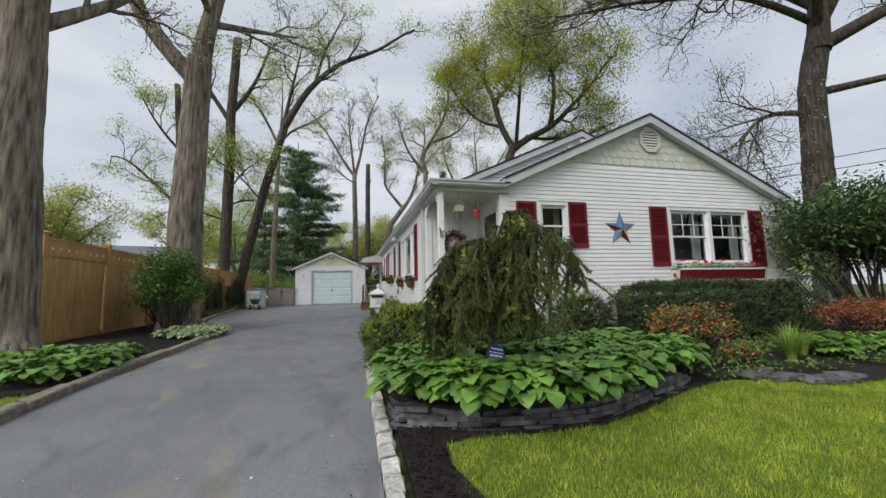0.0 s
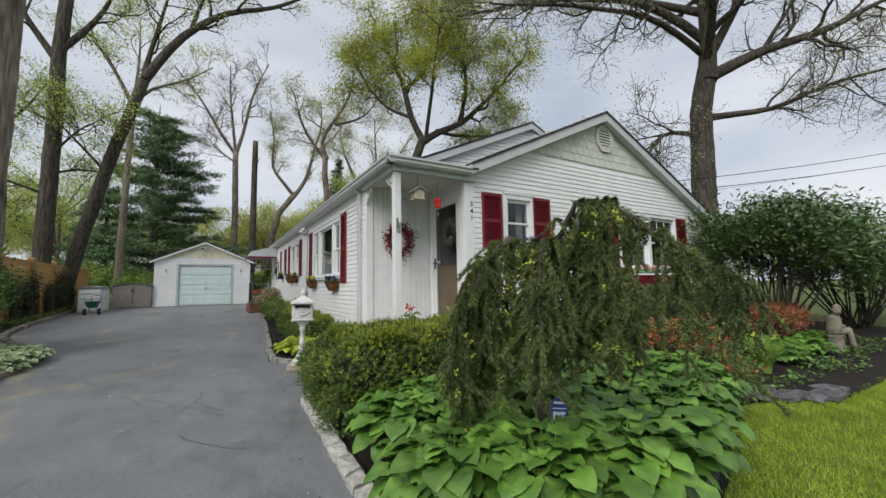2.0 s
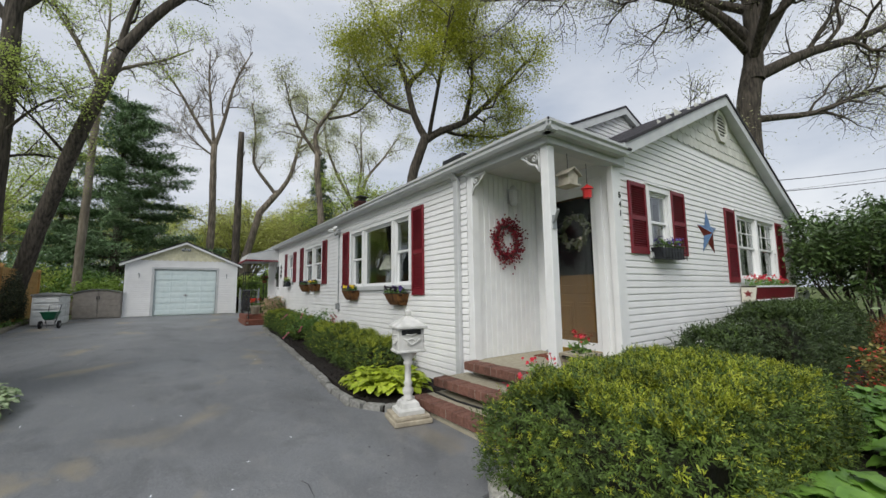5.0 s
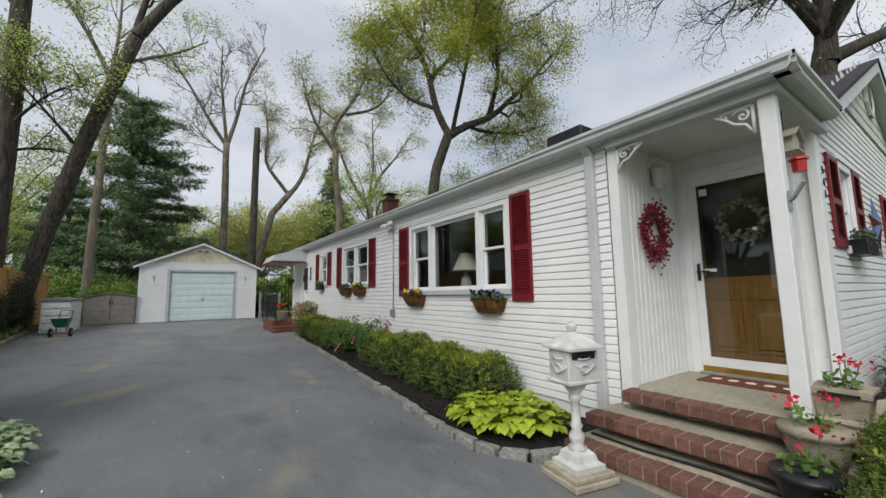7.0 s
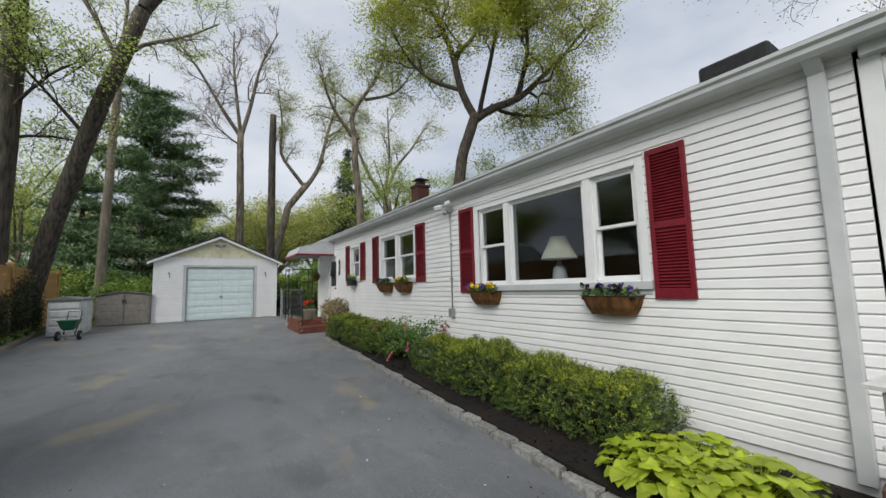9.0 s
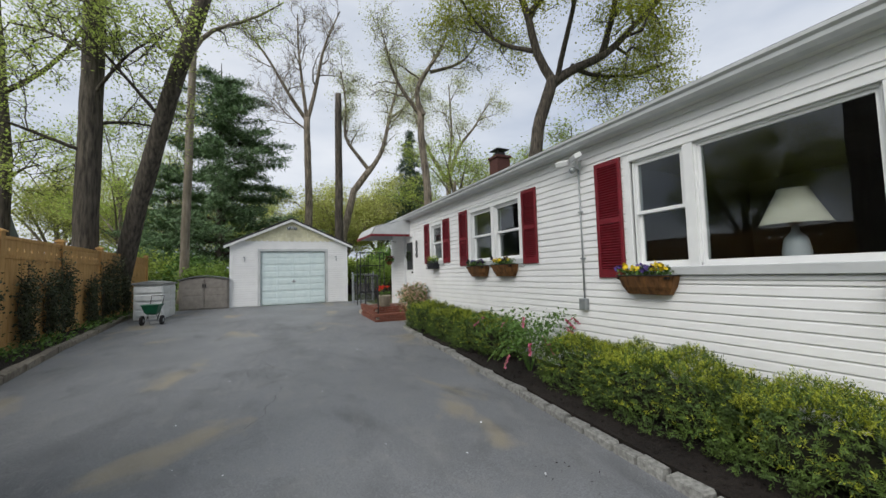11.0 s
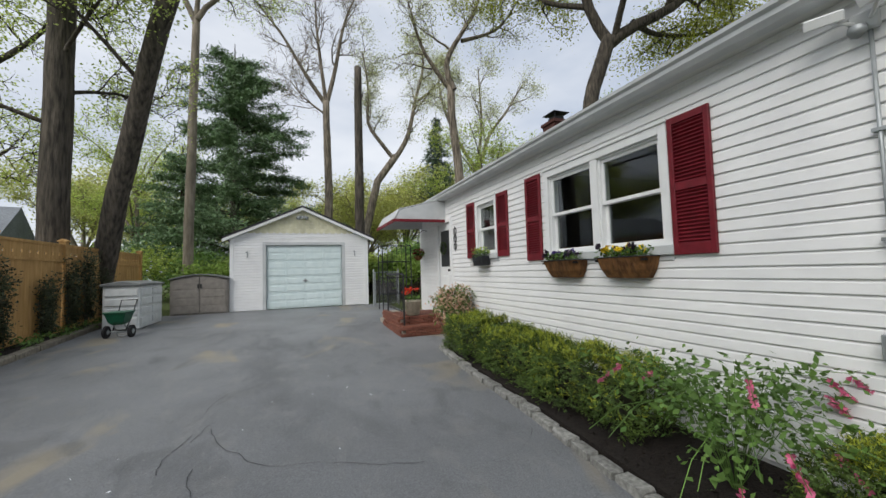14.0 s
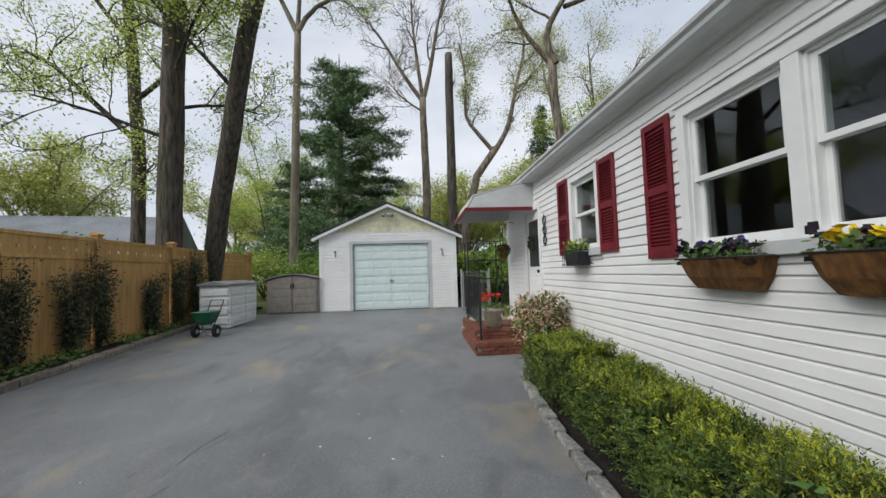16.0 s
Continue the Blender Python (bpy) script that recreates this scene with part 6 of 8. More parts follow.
# ---- windows, shutters and doors ----
def opening(name, label, origin, rz, w, z0, z1, lights, sill=0.0, grid=False, curtain=None):
    """A window in its casing: across the wall by local x, out of it by -y. lights: (from, to, 'hung' or 'fixed')."""
    t = tagged(thing(name, label, "window", (origin[0], origin[1], 0), rz), kind="structure")
    h = w / 2
    c = 0.085
    for nm, b in (("casing", (-h, -h + c, -0.035, 0.0, z0, z1)), ("casing", (h - c, h, -0.035, 0.0, z0, z1)), ("casing", (-h + c, h - c, -0.035, 0.0, z1 - c, z1))):
        part(nm, Shape().box(*b), M_TRIM, t, bevel=0.004)
    part("head_trim", Shape().box(-h - 0.01, h + 0.01, -0.05, 0.0, z1, z1 + 0.025), M_TRIM, t)
    part("sill", Shape().box(-h - 0.02, h + 0.02, -0.06, 0.0, z0 - 0.07, z0 + 0.015).box(-h, h, -0.03, 0.0, z0 - 0.12, z0 - 0.07), M_GREYTRIM, t, bevel=0.006)
    for (a0, a1, k0), (b0, b1, k1) in zip(lights, lights[1:]):
        part("mullion", Shape().box(a1, b0, -0.03, 0.1, z0, z1 - c), M_TRIM, t, bevel=0.004)
    for a, b, kind in lights:
        lo, hi = z0 + 0.015, z1 - c
        part("jamb", Shape().box(a, a + 0.02, 0.0, 0.12, lo, hi).box(b - 0.02, b, 0.0, 0.12, lo, hi).box(a, b, 0.0, 0.12, hi - 0.02, hi).box(a, b, 0.0, 0.12, lo, lo + 0.03), M_TRIM, t)
        a, b, lo, hi = a + 0.02, b - 0.02, lo + 0.03, hi - 0.02
        sashes = [(lo, hi, 0.02)] if kind == "fixed" else [((lo + hi) / 2 - 0.015, hi, 0.02), (lo, (lo + hi) / 2 + 0.015, 0.055)]
        for i, (s0, s1, y) in enumerate(sashes):
            r = 0.028 if kind == "fixed" else 0.035
            fr = Shape().box(a, a + r, y, y + 0.03, s0, s1).box(b - r, b, y, y + 0.03, s0, s1).box(a + r, b - r, y, y + 0.03, s0, s0 + r).box(a + r, b - r, y, y + 0.03, s1 - r, s1)
            sash = part("sash", fr, M_TRIM, t)
            pane = part("pane", Shape().box(a + r, b - r, y + 0.013, y + 0.017, s0 + r, s1 - r), M_GLASS, sash)
            pane.visible_shadow = False
            if grid and i == 0:
                for k in (1, 2):
                    u = a + r + (b - a - 2 * r) * k / 3
                    part("muntin", Shape().box(u - 0.008, u + 0.008, y + 0.004, y + 0.012, s0 + r, s1 - r), M_TRIM, sash)
                zz = (s0 + s1) / 2
                part("muntin", Shape().box(a + r, b - r, y + 0.003, y + 0.011, zz - 0.008, zz + 0.008), M_TRIM, sash)
        if curtain:
            hang(t, a, b, lo, hi, curtain)
    return t


def hang(t, a, b, lo, hi, kind):
    """Folded sheer curtains just inside a light, tied to the sides or drawn across the top half."""
    low = lo if kind == "sides" else (lo + hi) / 2
    spans_ = [(a, a + (b - a) * 0.26), (b - (b - a) * 0.26, b)] if kind == "sides" else [(a, b)]
    for p, q in spans_:
        s = Shape()
        n = 18
        for i in range(n + 1):
            u = p + (q - p) * i / n
            y = 0.22 + 0.022 * math.sin(i * 2.3)
            s.v += [(u, y, low), (u, y, hi)]
        s.f += [(2 * i, 2 * i + 2, 2 * i + 3, 2 * i + 1) for i in range(n)]
        part("curtain", s, M_SHEER, t, "white sheer curtain")


opening("window_1", "wide white picture window between two double-hung sashes", (0.0, 4.30), -90, 2.78, 1.06, 2.35, [(-1.29, -0.7, "hung"), (-0.6, 0.66, "fixed"), (0.76, 1.29, "hung")])
opening("window_2", "white pair of double-hung windows", (0.0, 8.53), -90, 1.78, 1.26, 2.34, [(-0.81, -0.05, "hung"), (0.05, 0.81, "hung")])
opening("window_3", "small white double-hung window", (0.0, 11.09), -90, 0.80, 1.36, 2.32, [(-0.33, 0.33, "hung")], curtain="top")
opening("window_4", "small white double-hung window on the front", (2.425, 0.0), 0, 0.74, 1.44, 2.42, [(-0.285, 0.285, "hung")], curtain="sides")
opening("window_5", "white double window with divided upper panes", (6.45, 0.0), 0, 2.34, 1.1, 2.40, [(-1.085, -0.05, "hung"), (0.05, 1.085, "hung")], grid=True, curtain="sides")

SLAT = Shape().prism([(0.0, 0.0), (-0.018, -0.016), (-0.021, -0.012), (-0.003, 0.004)], "x", -0.5, 0.5).mesh("slat", M_RED)


def shutter(origin, rz, w, z0, z1, group):
    t = thing("shutter", "dark red louvred window shutter on white siding", "shutter", (*origin, z0), rz, group)
    h, st, H = w / 2, 0.045, z1 - z0
    mid = H * 0.46
    part("stile", Shape().box(-h, -h + st, -0.048, -0.02, 0, H), M_RED, t, bevel=0.004)
    part("stile", Shape().box(h - st, h, -0.048, -0.02, 0, H), M_RED, t, bevel=0.004)
    for a, b in ((0, 0.1), (mid, mid + 0.07), (H - 0.06, H)):
        part("rail", Shape().box(-h + st, h - st, -0.046, -0.02, a, b), M_RED, t, bevel=0.003)
    part("backing", Shape().box(-h + st, h - st, -0.024, -0.02, 0.1, H - 0.06), M_RED, t)
    for a, b in ((0.1, mid), (mid + 0.07, H - 0.06)):
        z = a + 0.026
        while z < b:
            ob = part("slat", SLAT, M_RED, t)
            ob.matrix_basis = pose(0, -0.023, z) @ Matrix.Diagonal((w - 2 * st, 1, 1, 1))
            z += 0.031
    return t


for y, w, z0, z1 in ((2.69, 0.37, 0.9, 2.37), (5.91, 0.38, 0.965, 2.355), (7.445, 0.36, 1.185, 2.345), (9.665, 0.35, 1.21, 2.35), (10.51, 0.34, 1.31, 2.31), (11.67, 0.34, 1.325, 2.335)):
    shutter((0.0, y), -90, w, z0, z1, "side wall shutters")
for x, w, z0, z1 in ((1.80, 0.44, 1.42, 2.40), (2.98, 0.44, 1.44, 2.42), (5.02, 0.46, 1.04, 2.39), (7.81, 0.44, 1.02, 2.37)):
    shutter((x, 0.0), 0, w, z0, z1, "front wall shutters")


# ---- porch ----
def porch():
    # wall with the front door, facing the drive
    s = Shape()
    for a, b, z0, z1 in wall_cells(0.06, 1.30, -0.6, 2.63, [(0.26, 1.14, 0.06, 2.36)]):
        s.box(1.28, 1.42, a, b, z0, z1)
    tagged(part("wall_door", s, M_TRIM), "white porch wall round the front door", "wall", "", "structure")
    tagged(part("trim_corner", Shape().box(1.22, 1.42, -0.03, 0.05, -0.6, 2.62), M_TRIM, bevel=0.004), "white corner board of the porch", "trim", "", "structure")
    tagged(part("trim_wall_end", Shape().box(-0.03, 0.1, 1.27, 1.38, -0.25, 2.55), M_TRIM, bevel=0.004), "white corner board at the wall end", "trim", "", "structure")
    # vertical boards of the back wall
    w = bpy.data.objects["wall_porch_back"]
    bm = Shape().prism([(0.002, 0.0), (0.008, -0.012), (0.088, -0.012), (0.094, 0.0)], "z", 0.06, 2.6).mesh("wall_board", M_TRIM)
    for i in range(12):
        ob = part("wall_board", bm, M_TRIM, w)
        ob.matrix_basis = pose(0.1 + i * 0.096, 1.30, 0)
    # floor and steps
    s = Shape().box(-0.04, 1.28, -0.3, 1.30, -0.6, 0.055)
    tagged(part("floor_porch", s, M_CONC), "worn tan concrete porch floor", "floor", "", "structure")
    st = tagged(thing("porch_steps", "three brick-edged concrete porch steps", "steps"), kind="structure")
    for x0, x1, z in ((-0.40, -0.04, -0.115), (-0.72, -0.40, -0.285)):
        part("tread", Shape().box(x0, x1, -0.36, 1.42, -0.62, z), M_CONC, st)
    part("footing", Shape().box(-0.72, -0.05, -0.34, 1.38, -0.62, -0.3), M_MORTAR, st)
    bm = Shape().box(-0.1, 0.1, -0.046, 0.046, -0.1, 0.0).mesh("brick", M_BRICK, 0.006)
    rng = random.Random(5)
    for x, z, y0, y1 in ((-0.12, 0.062, -0.32, 1.27), (-0.48, -0.108, -0.36, 1.42), (-0.80, -0.278, -0.36, 1.42)):
        part("mortar_bed", Shape().box(x - 0.09, x + 0.09, y0, y1, z - 0.094, z - 0.006), M_MORTAR, st)
        y = y0 + 0.05
        while y < y1:
            ob = part("brick", bm, M_BRICK, st)
            ob.matrix_basis = pose(x + rng.uniform(-0.004, 0.004), y, z + rng.uniform(-0.003, 0.003), 0, rng.uniform(-1, 1), rng.uniform(-1.5, 1.5))
            y += 0.1
    part("footing", Shape().box(-0.86, -0.7, -0.34, 1.4, -0.62, -0.375), M_CONC, st)
    # post with scroll brackets
    p = thing("porch_post", "square white wooden porch post with a flag bracket", "post", (0.0, 0.0, 0.055))
    part("shaft", Shape().box(-0.055, 0.055, -0.06, 0.05, 0, 2.48), M_TRIM, p, bevel=0.006)
    part("flag_bracket", Shape().tube([(-0.02, -0.066, 1.62), (-0.03, -0.1, 1.64), (-0.06, -0.17, 1.74)], 0.016, 8).box(-0.03, 0.03, -0.075, -0.064, 1.55, 1.7), M_STEEL, p)

    def bracket(at, rz):
        b = thing("scroll_bracket", "white scroll-cut porch bracket", "bracket", at, rz, "porch brackets")
        s = Shape()
        s.tube([(0.02, 0, -0.02), (0.28, 0, -0.02)], 0.014, 6)
        s.tube([(0.02, 0, -0.02), (0.02, 0, -0.26)], 0.014, 6)
        pts = [(0.09 + 0.075 * math.exp(-0.22 * a) * math.cos(a + 0.4), 0, -0.09 + 0.075 * math.exp(-0.22 * a) * math.sin(a + 0.4)) for a in [0.45 * i for i in range(22)]]
        s.tube(pts, 0.011, 6)
        pts = [(0.215 + 0.045 * math.exp(-0.22 * a) * math.cos(2.4 - a), 0, -0.06 + 0.04 * math.exp(-0.22 * a) * math.sin(2.4 - a)) for a in [0.45 * i for i in range(18)]]
        s.tube(pts, 0.009, 6)
        s.tube([(0.03, 0, -0.24), (0.07, 0, -0.17), (0.15, 0, -0.14), (0.2, 0, -0.09), (0.29, 0, -0.03)], 0.012, 6)
        part("scroll", s, M_TRIM, b, smooth=True)

    bracket((-0.02, 1.28, 2.53), -90)
    bracket((-0.02, 0.07, 2.53), 90)


porch()


def front_door():
    t = tagged(thing("door_1", "white storm door over a honey oak front door", "door", (1.28, 0.70, 0.0), -90), kind="structure")
    for a in (-0.54, 0.44):
        part("casing", Shape().box(a, a + 0.1, -0.03, 0.0, 0.06, 2.44), M_TRIM, t, bevel=0.004)
    part("casing", Shape().box(-0.44, 0.44, -0.03, 0.0, 2.34, 2.44), M_TRIM, t, bevel=0.004)
    part("threshold", Shape().box(-0.46, 0.46, -0.06, 0.1, 0.055, 0.085), M_STEEL, t, bevel=0.006)
    fr = Shape().box(-0.44, -0.36, 0.0, 0.03, 0.15, 2.34).box(0.36, 0.44, 0.0, 0.03, 0.15, 2.34).box(-0.36, 0.36, 0.0, 0.03, 2.25, 2.34).box(-0.36, 0.36, 0.0, 0.03, 0.15, 0.25)
    sd = part("storm_frame", fr, M_TRIM, t)
    part("kick_plate", Shape().box(-0.44, 0.44, -0.004, 0.026, 0.085, 0.15), M_BRASS, t, "brass kick plate")
    g = part("pane", Shape().box(-0.36, 0.36, 0.012, 0.017, 0.25, 2.25), M_GLASS, sd)
    g.visible_shadow = False
    part("handle", Shape().box(-0.41, -0.38, -0.02, 0.0, 1.12, 1.32).box(-0.41, -0.27, -0.045, -0.03, 1.215, 1.235).box(-0.405, -0.385, -0.045, 0.0, 1.215, 1.235), M_BLACK, t, "dark lever handle", bevel=0.003)
    part("sticker", Shape().box(-0.34, -0.22, 0.006, 0.0115, 1.22, 1.255), M_SIGNWHITE, t)
    part("sticker", Shape().box(-0.33, -0.25, 0.006, 0.0115, 2.12, 2.2), M_SIGNWHITE, t)
    # the oak door behind
    d = part("oak_door", Shape().box(-0.44, 0.44, 0.09, 0.13, 0.085, 2.34), M_DOORWOOD, t, "honey oak panelled door")
    for a in (-0.35, 0.04):
        part("door_panel", Shape().box(a, a + 0.31, 0.075, 0.09, 0.32, 0.78).box(a + 0.04, a + 0.27, 0.062, 0.075, 0.37, 0.73), M_DOORWOOD, d, bevel=0.008)
        part("door_panel", Shape().box(a, a + 0.31, 0.078, 0.09, 0.9, 1.02), M_DOORWOOD, d, bevel=0.006)
    part("door_light", Shape().box(-0.35, 0.35, 0.082, 0.09, 1.16, 2.24), M_BLACK, d, "dark oval-lit upper panel")
    # dried wreath behind the glass
    w = thing("door_wreath", "faded cream flower wreath behind the storm door", "wreath", (1.33, 0.66, 1.78), -90)
    rng = np.random.default_rng(6)
    a = rng.uniform(0, 2 * math.pi, 260)
    r = 0.2 + rng.normal(size=260) * 0.03
    p = np.stack([r * np.cos(a), rng.normal(size=260) * 0.01, r * np.sin(a)], 1)
    v, f = leaf_quads(p, 0.06, 7, 0.0, 0.7)
    part("leaves", cloud_mesh("leaves", v, f, M_LEAF_PALE), M_LEAF_PALE, w)
    v, f = leaf_quads(p[::4] * 1.02 + np.array([0, -0.015, 0]), 0.055, 8, 0.0, 0.9)
    part("bloom", cloud_mesh("bloom", v, f, M_CREAM), M_CREAM, w)


front_door()


def ball(s, c, r, n=5):
    """A small berry."""
    s.lathe([(r * 0.5, -r * 0.85), (r, -r * 0.2), (r * 0.85, r * 0.5), (r * 0.3, r * 0.95)], n, c)


def porch_things():
    w = thing("wreath", "deep red berry wreath on the porch wall", "wreath", (0.60, 1.265, 1.66))
    rng = random.Random(9)
    s, tw = Shape(), Shape()
    tw.tube([(0.2 * math.cos(a), 0, 0.22 * math.sin(a)) for a in [2 * math.pi * i / 24 for i in range(25)]], 0.03, 6, False)
    for i in range(460):
        a = rng.uniform(0, 2 * math.pi)
        r = rng.gauss(0.225, 0.06)
        c = (r * math.cos(a), -0.02 + rng.uniform(-0.06, 0.02), r * 1.15 * math.sin(a))
        ball(s, c, rng.uniform(0.011, 0.017))
        if i % 3 == 0:
            tw.tube([(0.2 * math.cos(a), 0, 0.22 * math.sin(a)), c], 0.003, 3, False)
    part("ring", tw, M_BARK_D, w)
    part("berry_cluster", s, M_BERRY, w, smooth=True)
    l = thing("wall_lantern", "white wall lantern on the porch wall", "wall light", (0.70, 1.285, 2.32))
    part("back_plate", Shape().box(-0.05, 0.05, -0.01, 0.0, -0.1, 0.12), M_GREYTRIM, l, bevel=0.004)
    part("cage", Shape().lathe([(0.03, -0.14), (0.06, -0.1), (0.075, 0.06), (0.085, 0.08), (0.03, 0.14), (0.01, 0.17)], 8, (0, -0.09, 0)), M_GREYTRIM, l)
    part("arm", Shape().tube([(0, 0, 0.1), (0, -0.05, 0.16), (0, -0.09, 0.15)], 0.01, 6), M_GREYTRIM, l)
    b = thing("birdhouse", "weathered pale wooden birdhouse hung from the porch", "birdhouse", (0.36, 0.0, 2.22))
    part("box", Shape().prism([(-0.08, -0.07), (0.08, -0.07), (0.09, 0.04), (0.0, 0.1), (-0.09, 0.04)], "y", -0.07, 0.07), M_BIRDHOUSE, b)
    for sx in (-1, 1):
        part("roof", Shape().prism([(0.0, 0.115), (sx * 0.13, 0.03), (sx * 0.13, 0.04), (0.0, 0.128)], "y", -0.1, 0.1), M_BIRDHOUSE, b)
    part("base", Shape().box(-0.1, 0.1, -0.1, 0.1, -0.085, -0.07), M_BIRDHOUSE, b)
    part("chain", Shape().tube([(0, 0, 0.12), (0, 0, 0.31)], 0.004, 5), M_BLACK, b)
    r = thing("red_birdhouse", "little bright red hanging birdhouse lantern", "birdhouse", (0.72, 0.0, 2.12))
    part("body", Shape().lathe([(0.05, -0.07), (0.055, 0.03), (0.05, 0.04)], 8), M_LITRED, r)
    part("roof", Shape().lathe([(0.075, 0.035), (0.07, 0.05), (0.02, 0.085), (0.008, 0.1)], 8), M_LITRED, r)
    part("hook", Shape().tube([(0, 0, 0.1), (0, 0, 0.35)], 0.004, 5), M_BLACK, r)
    m = thing("door_mat", "brown patterned doormat on the porch floor", "doormat", (1.02, 0.62, 0.055))
    part("mat", Shape().box(-0.2, 0.2, -0.42, 0.42, 0, 0.012), M_MAT, m, bevel=0.004)
    for i in range(5):
        part("motif", Shape().lathe([(0.05, 0.012), (0.045, 0.0145)], 8, (0.0, -0.3 + i * 0.15, 0)), M_CREAM, m)
    h = thing("hose", "black cable lying along the porch step", "hose", (0, 0, 0))
    part("tube", Shape().tube([(-0.6, 1.36, -0.27), (-0.62, 0.9, -0.272), (-0.58, 0.4, -0.27), (-0.62, -0.1, -0.27), (-0.6, -0.33, -0.27)], 0.012, 6), M_BLACK, h, smooth=True)
    # house number
    for ch, z in (("5", 2.13), ("4", 2.01), ("1", 1.89)):
        cu = bpy.data.curves.new("digit", "FONT")
        cu.body, cu.size, cu.extrude = ch, 0.11, 0.004
        cu.align_x = "CENTER"
        tmp = bpy.data.objects.new("tmp", cu)
        me = bpy.data.meshes.new_from_object(tmp)
        bpy.data.objects.remove(tmp)
        me.materials.append(M_BLACK)
        ob = tagged(new("house_number", me), "black house number digit " + ch + " on the corner board", "house number", "house numbers")
        ob.matrix_basis = pose(1.36, -0.036, z, 90)


porch_things()


def petals(parent, name, rng, n, spread, lift, size, material, heads=0, head_r=0.035):
    if heads:
        c = [np.array([rng.uniform(-1, 1) * spread[0], rng.uniform(-1, 1) * spread[1], lift + rng.uniform(-0.5, 0.5) * spread[2]]) for _ in range(heads)]
        p = np.concatenate([k + rng.normal(size=(n // heads, 3)) * head_r * np.array([1, 1, 0.6]) for k in c])
    else:
        p = np.stack([rng.uniform(-1, 1, n) * spread[0], rng.uniform(-1, 1, n) * spread[1], lift + rng.uniform(-0.5, 0.5, n) * spread[2]], 1)
        c = []
    v, f = leaf_quads(p, size, int(rng.integers(1e6)), 0.2, 0.8)
    tagged(part(name, cloud_mesh(name, v, f, material), material, parent), kind="stuff")
    return c


def potted(name, label, at, profile, pot_mat, flower, seed, spread=0.14, heads=5, size=0.035, rim=0.0, square=False):
    rng = np.random.default_rng(seed)
    t = thing(name, label, "potted plant", at)
    top = profile[-1][1]
    part("pot", Shape().lathe(profile, 4 if square else 22), pot_mat, t, smooth=not square)
    part("soil", Shape().lathe([(profile[-1][0] * 0.88, top - 0.04), (profile[-1][0] * 0.86, top - 0.02)], 14), M_MULCH, t)
    petals(t, "foliage", rng, 60, (spread, spread, 0.12), top + 0.04, 0.05, M_GROUNDCOVER)
    heads_at = petals(t, "bloom", rng, heads * 12, (spread * 1.1, spread * 1.1, 0.12), top + 0.2, size, flower, heads)
    s = Shape()
    for c in heads_at:
        s.tube([(c[0] * 0.3, c[1] * 0.3, top - 0.02), (c[0] * 0.8, c[1] * 0.8, top + 0.1), tuple(c)], 0.004, 3, False)
    part("stem", s, M_GROUNDCOVER, t)
    return t


potted("planter", "square cast-stone planter with red geraniums on the porch", (0.14, -0.2, 0.055), [(0.15, 0), (0.19, 0.03), (0.17, 0.06), (0.2, 0.2), (0.225, 0.22), (0.225, 0.26)], M_POT, M_GERANIUM, 301, 0.1, 3, square=True)
potted("flower_pot", "round cast-stone pot with red geraniums on the step", (-0.4, -0.14, -0.115), [(0.1, 0), (0.13, 0.02), (0.16, 0.14), (0.17, 0.2), (0.185, 0.21), (0.185, 0.25)], M_POT, M_GERANIUM, 302, 0.11, 2)
potted("flower_pot", "black plastic pot with red geraniums on the lowest step", (-0.72, -0.16, -0.278), [(0.11, 0), (0.14, 0.1), (0.165, 0.19), (0.18, 0.2), (0.18, 0.23)], M_BLACKPOT, M_GERANIUM, 303, 0.11, 2)


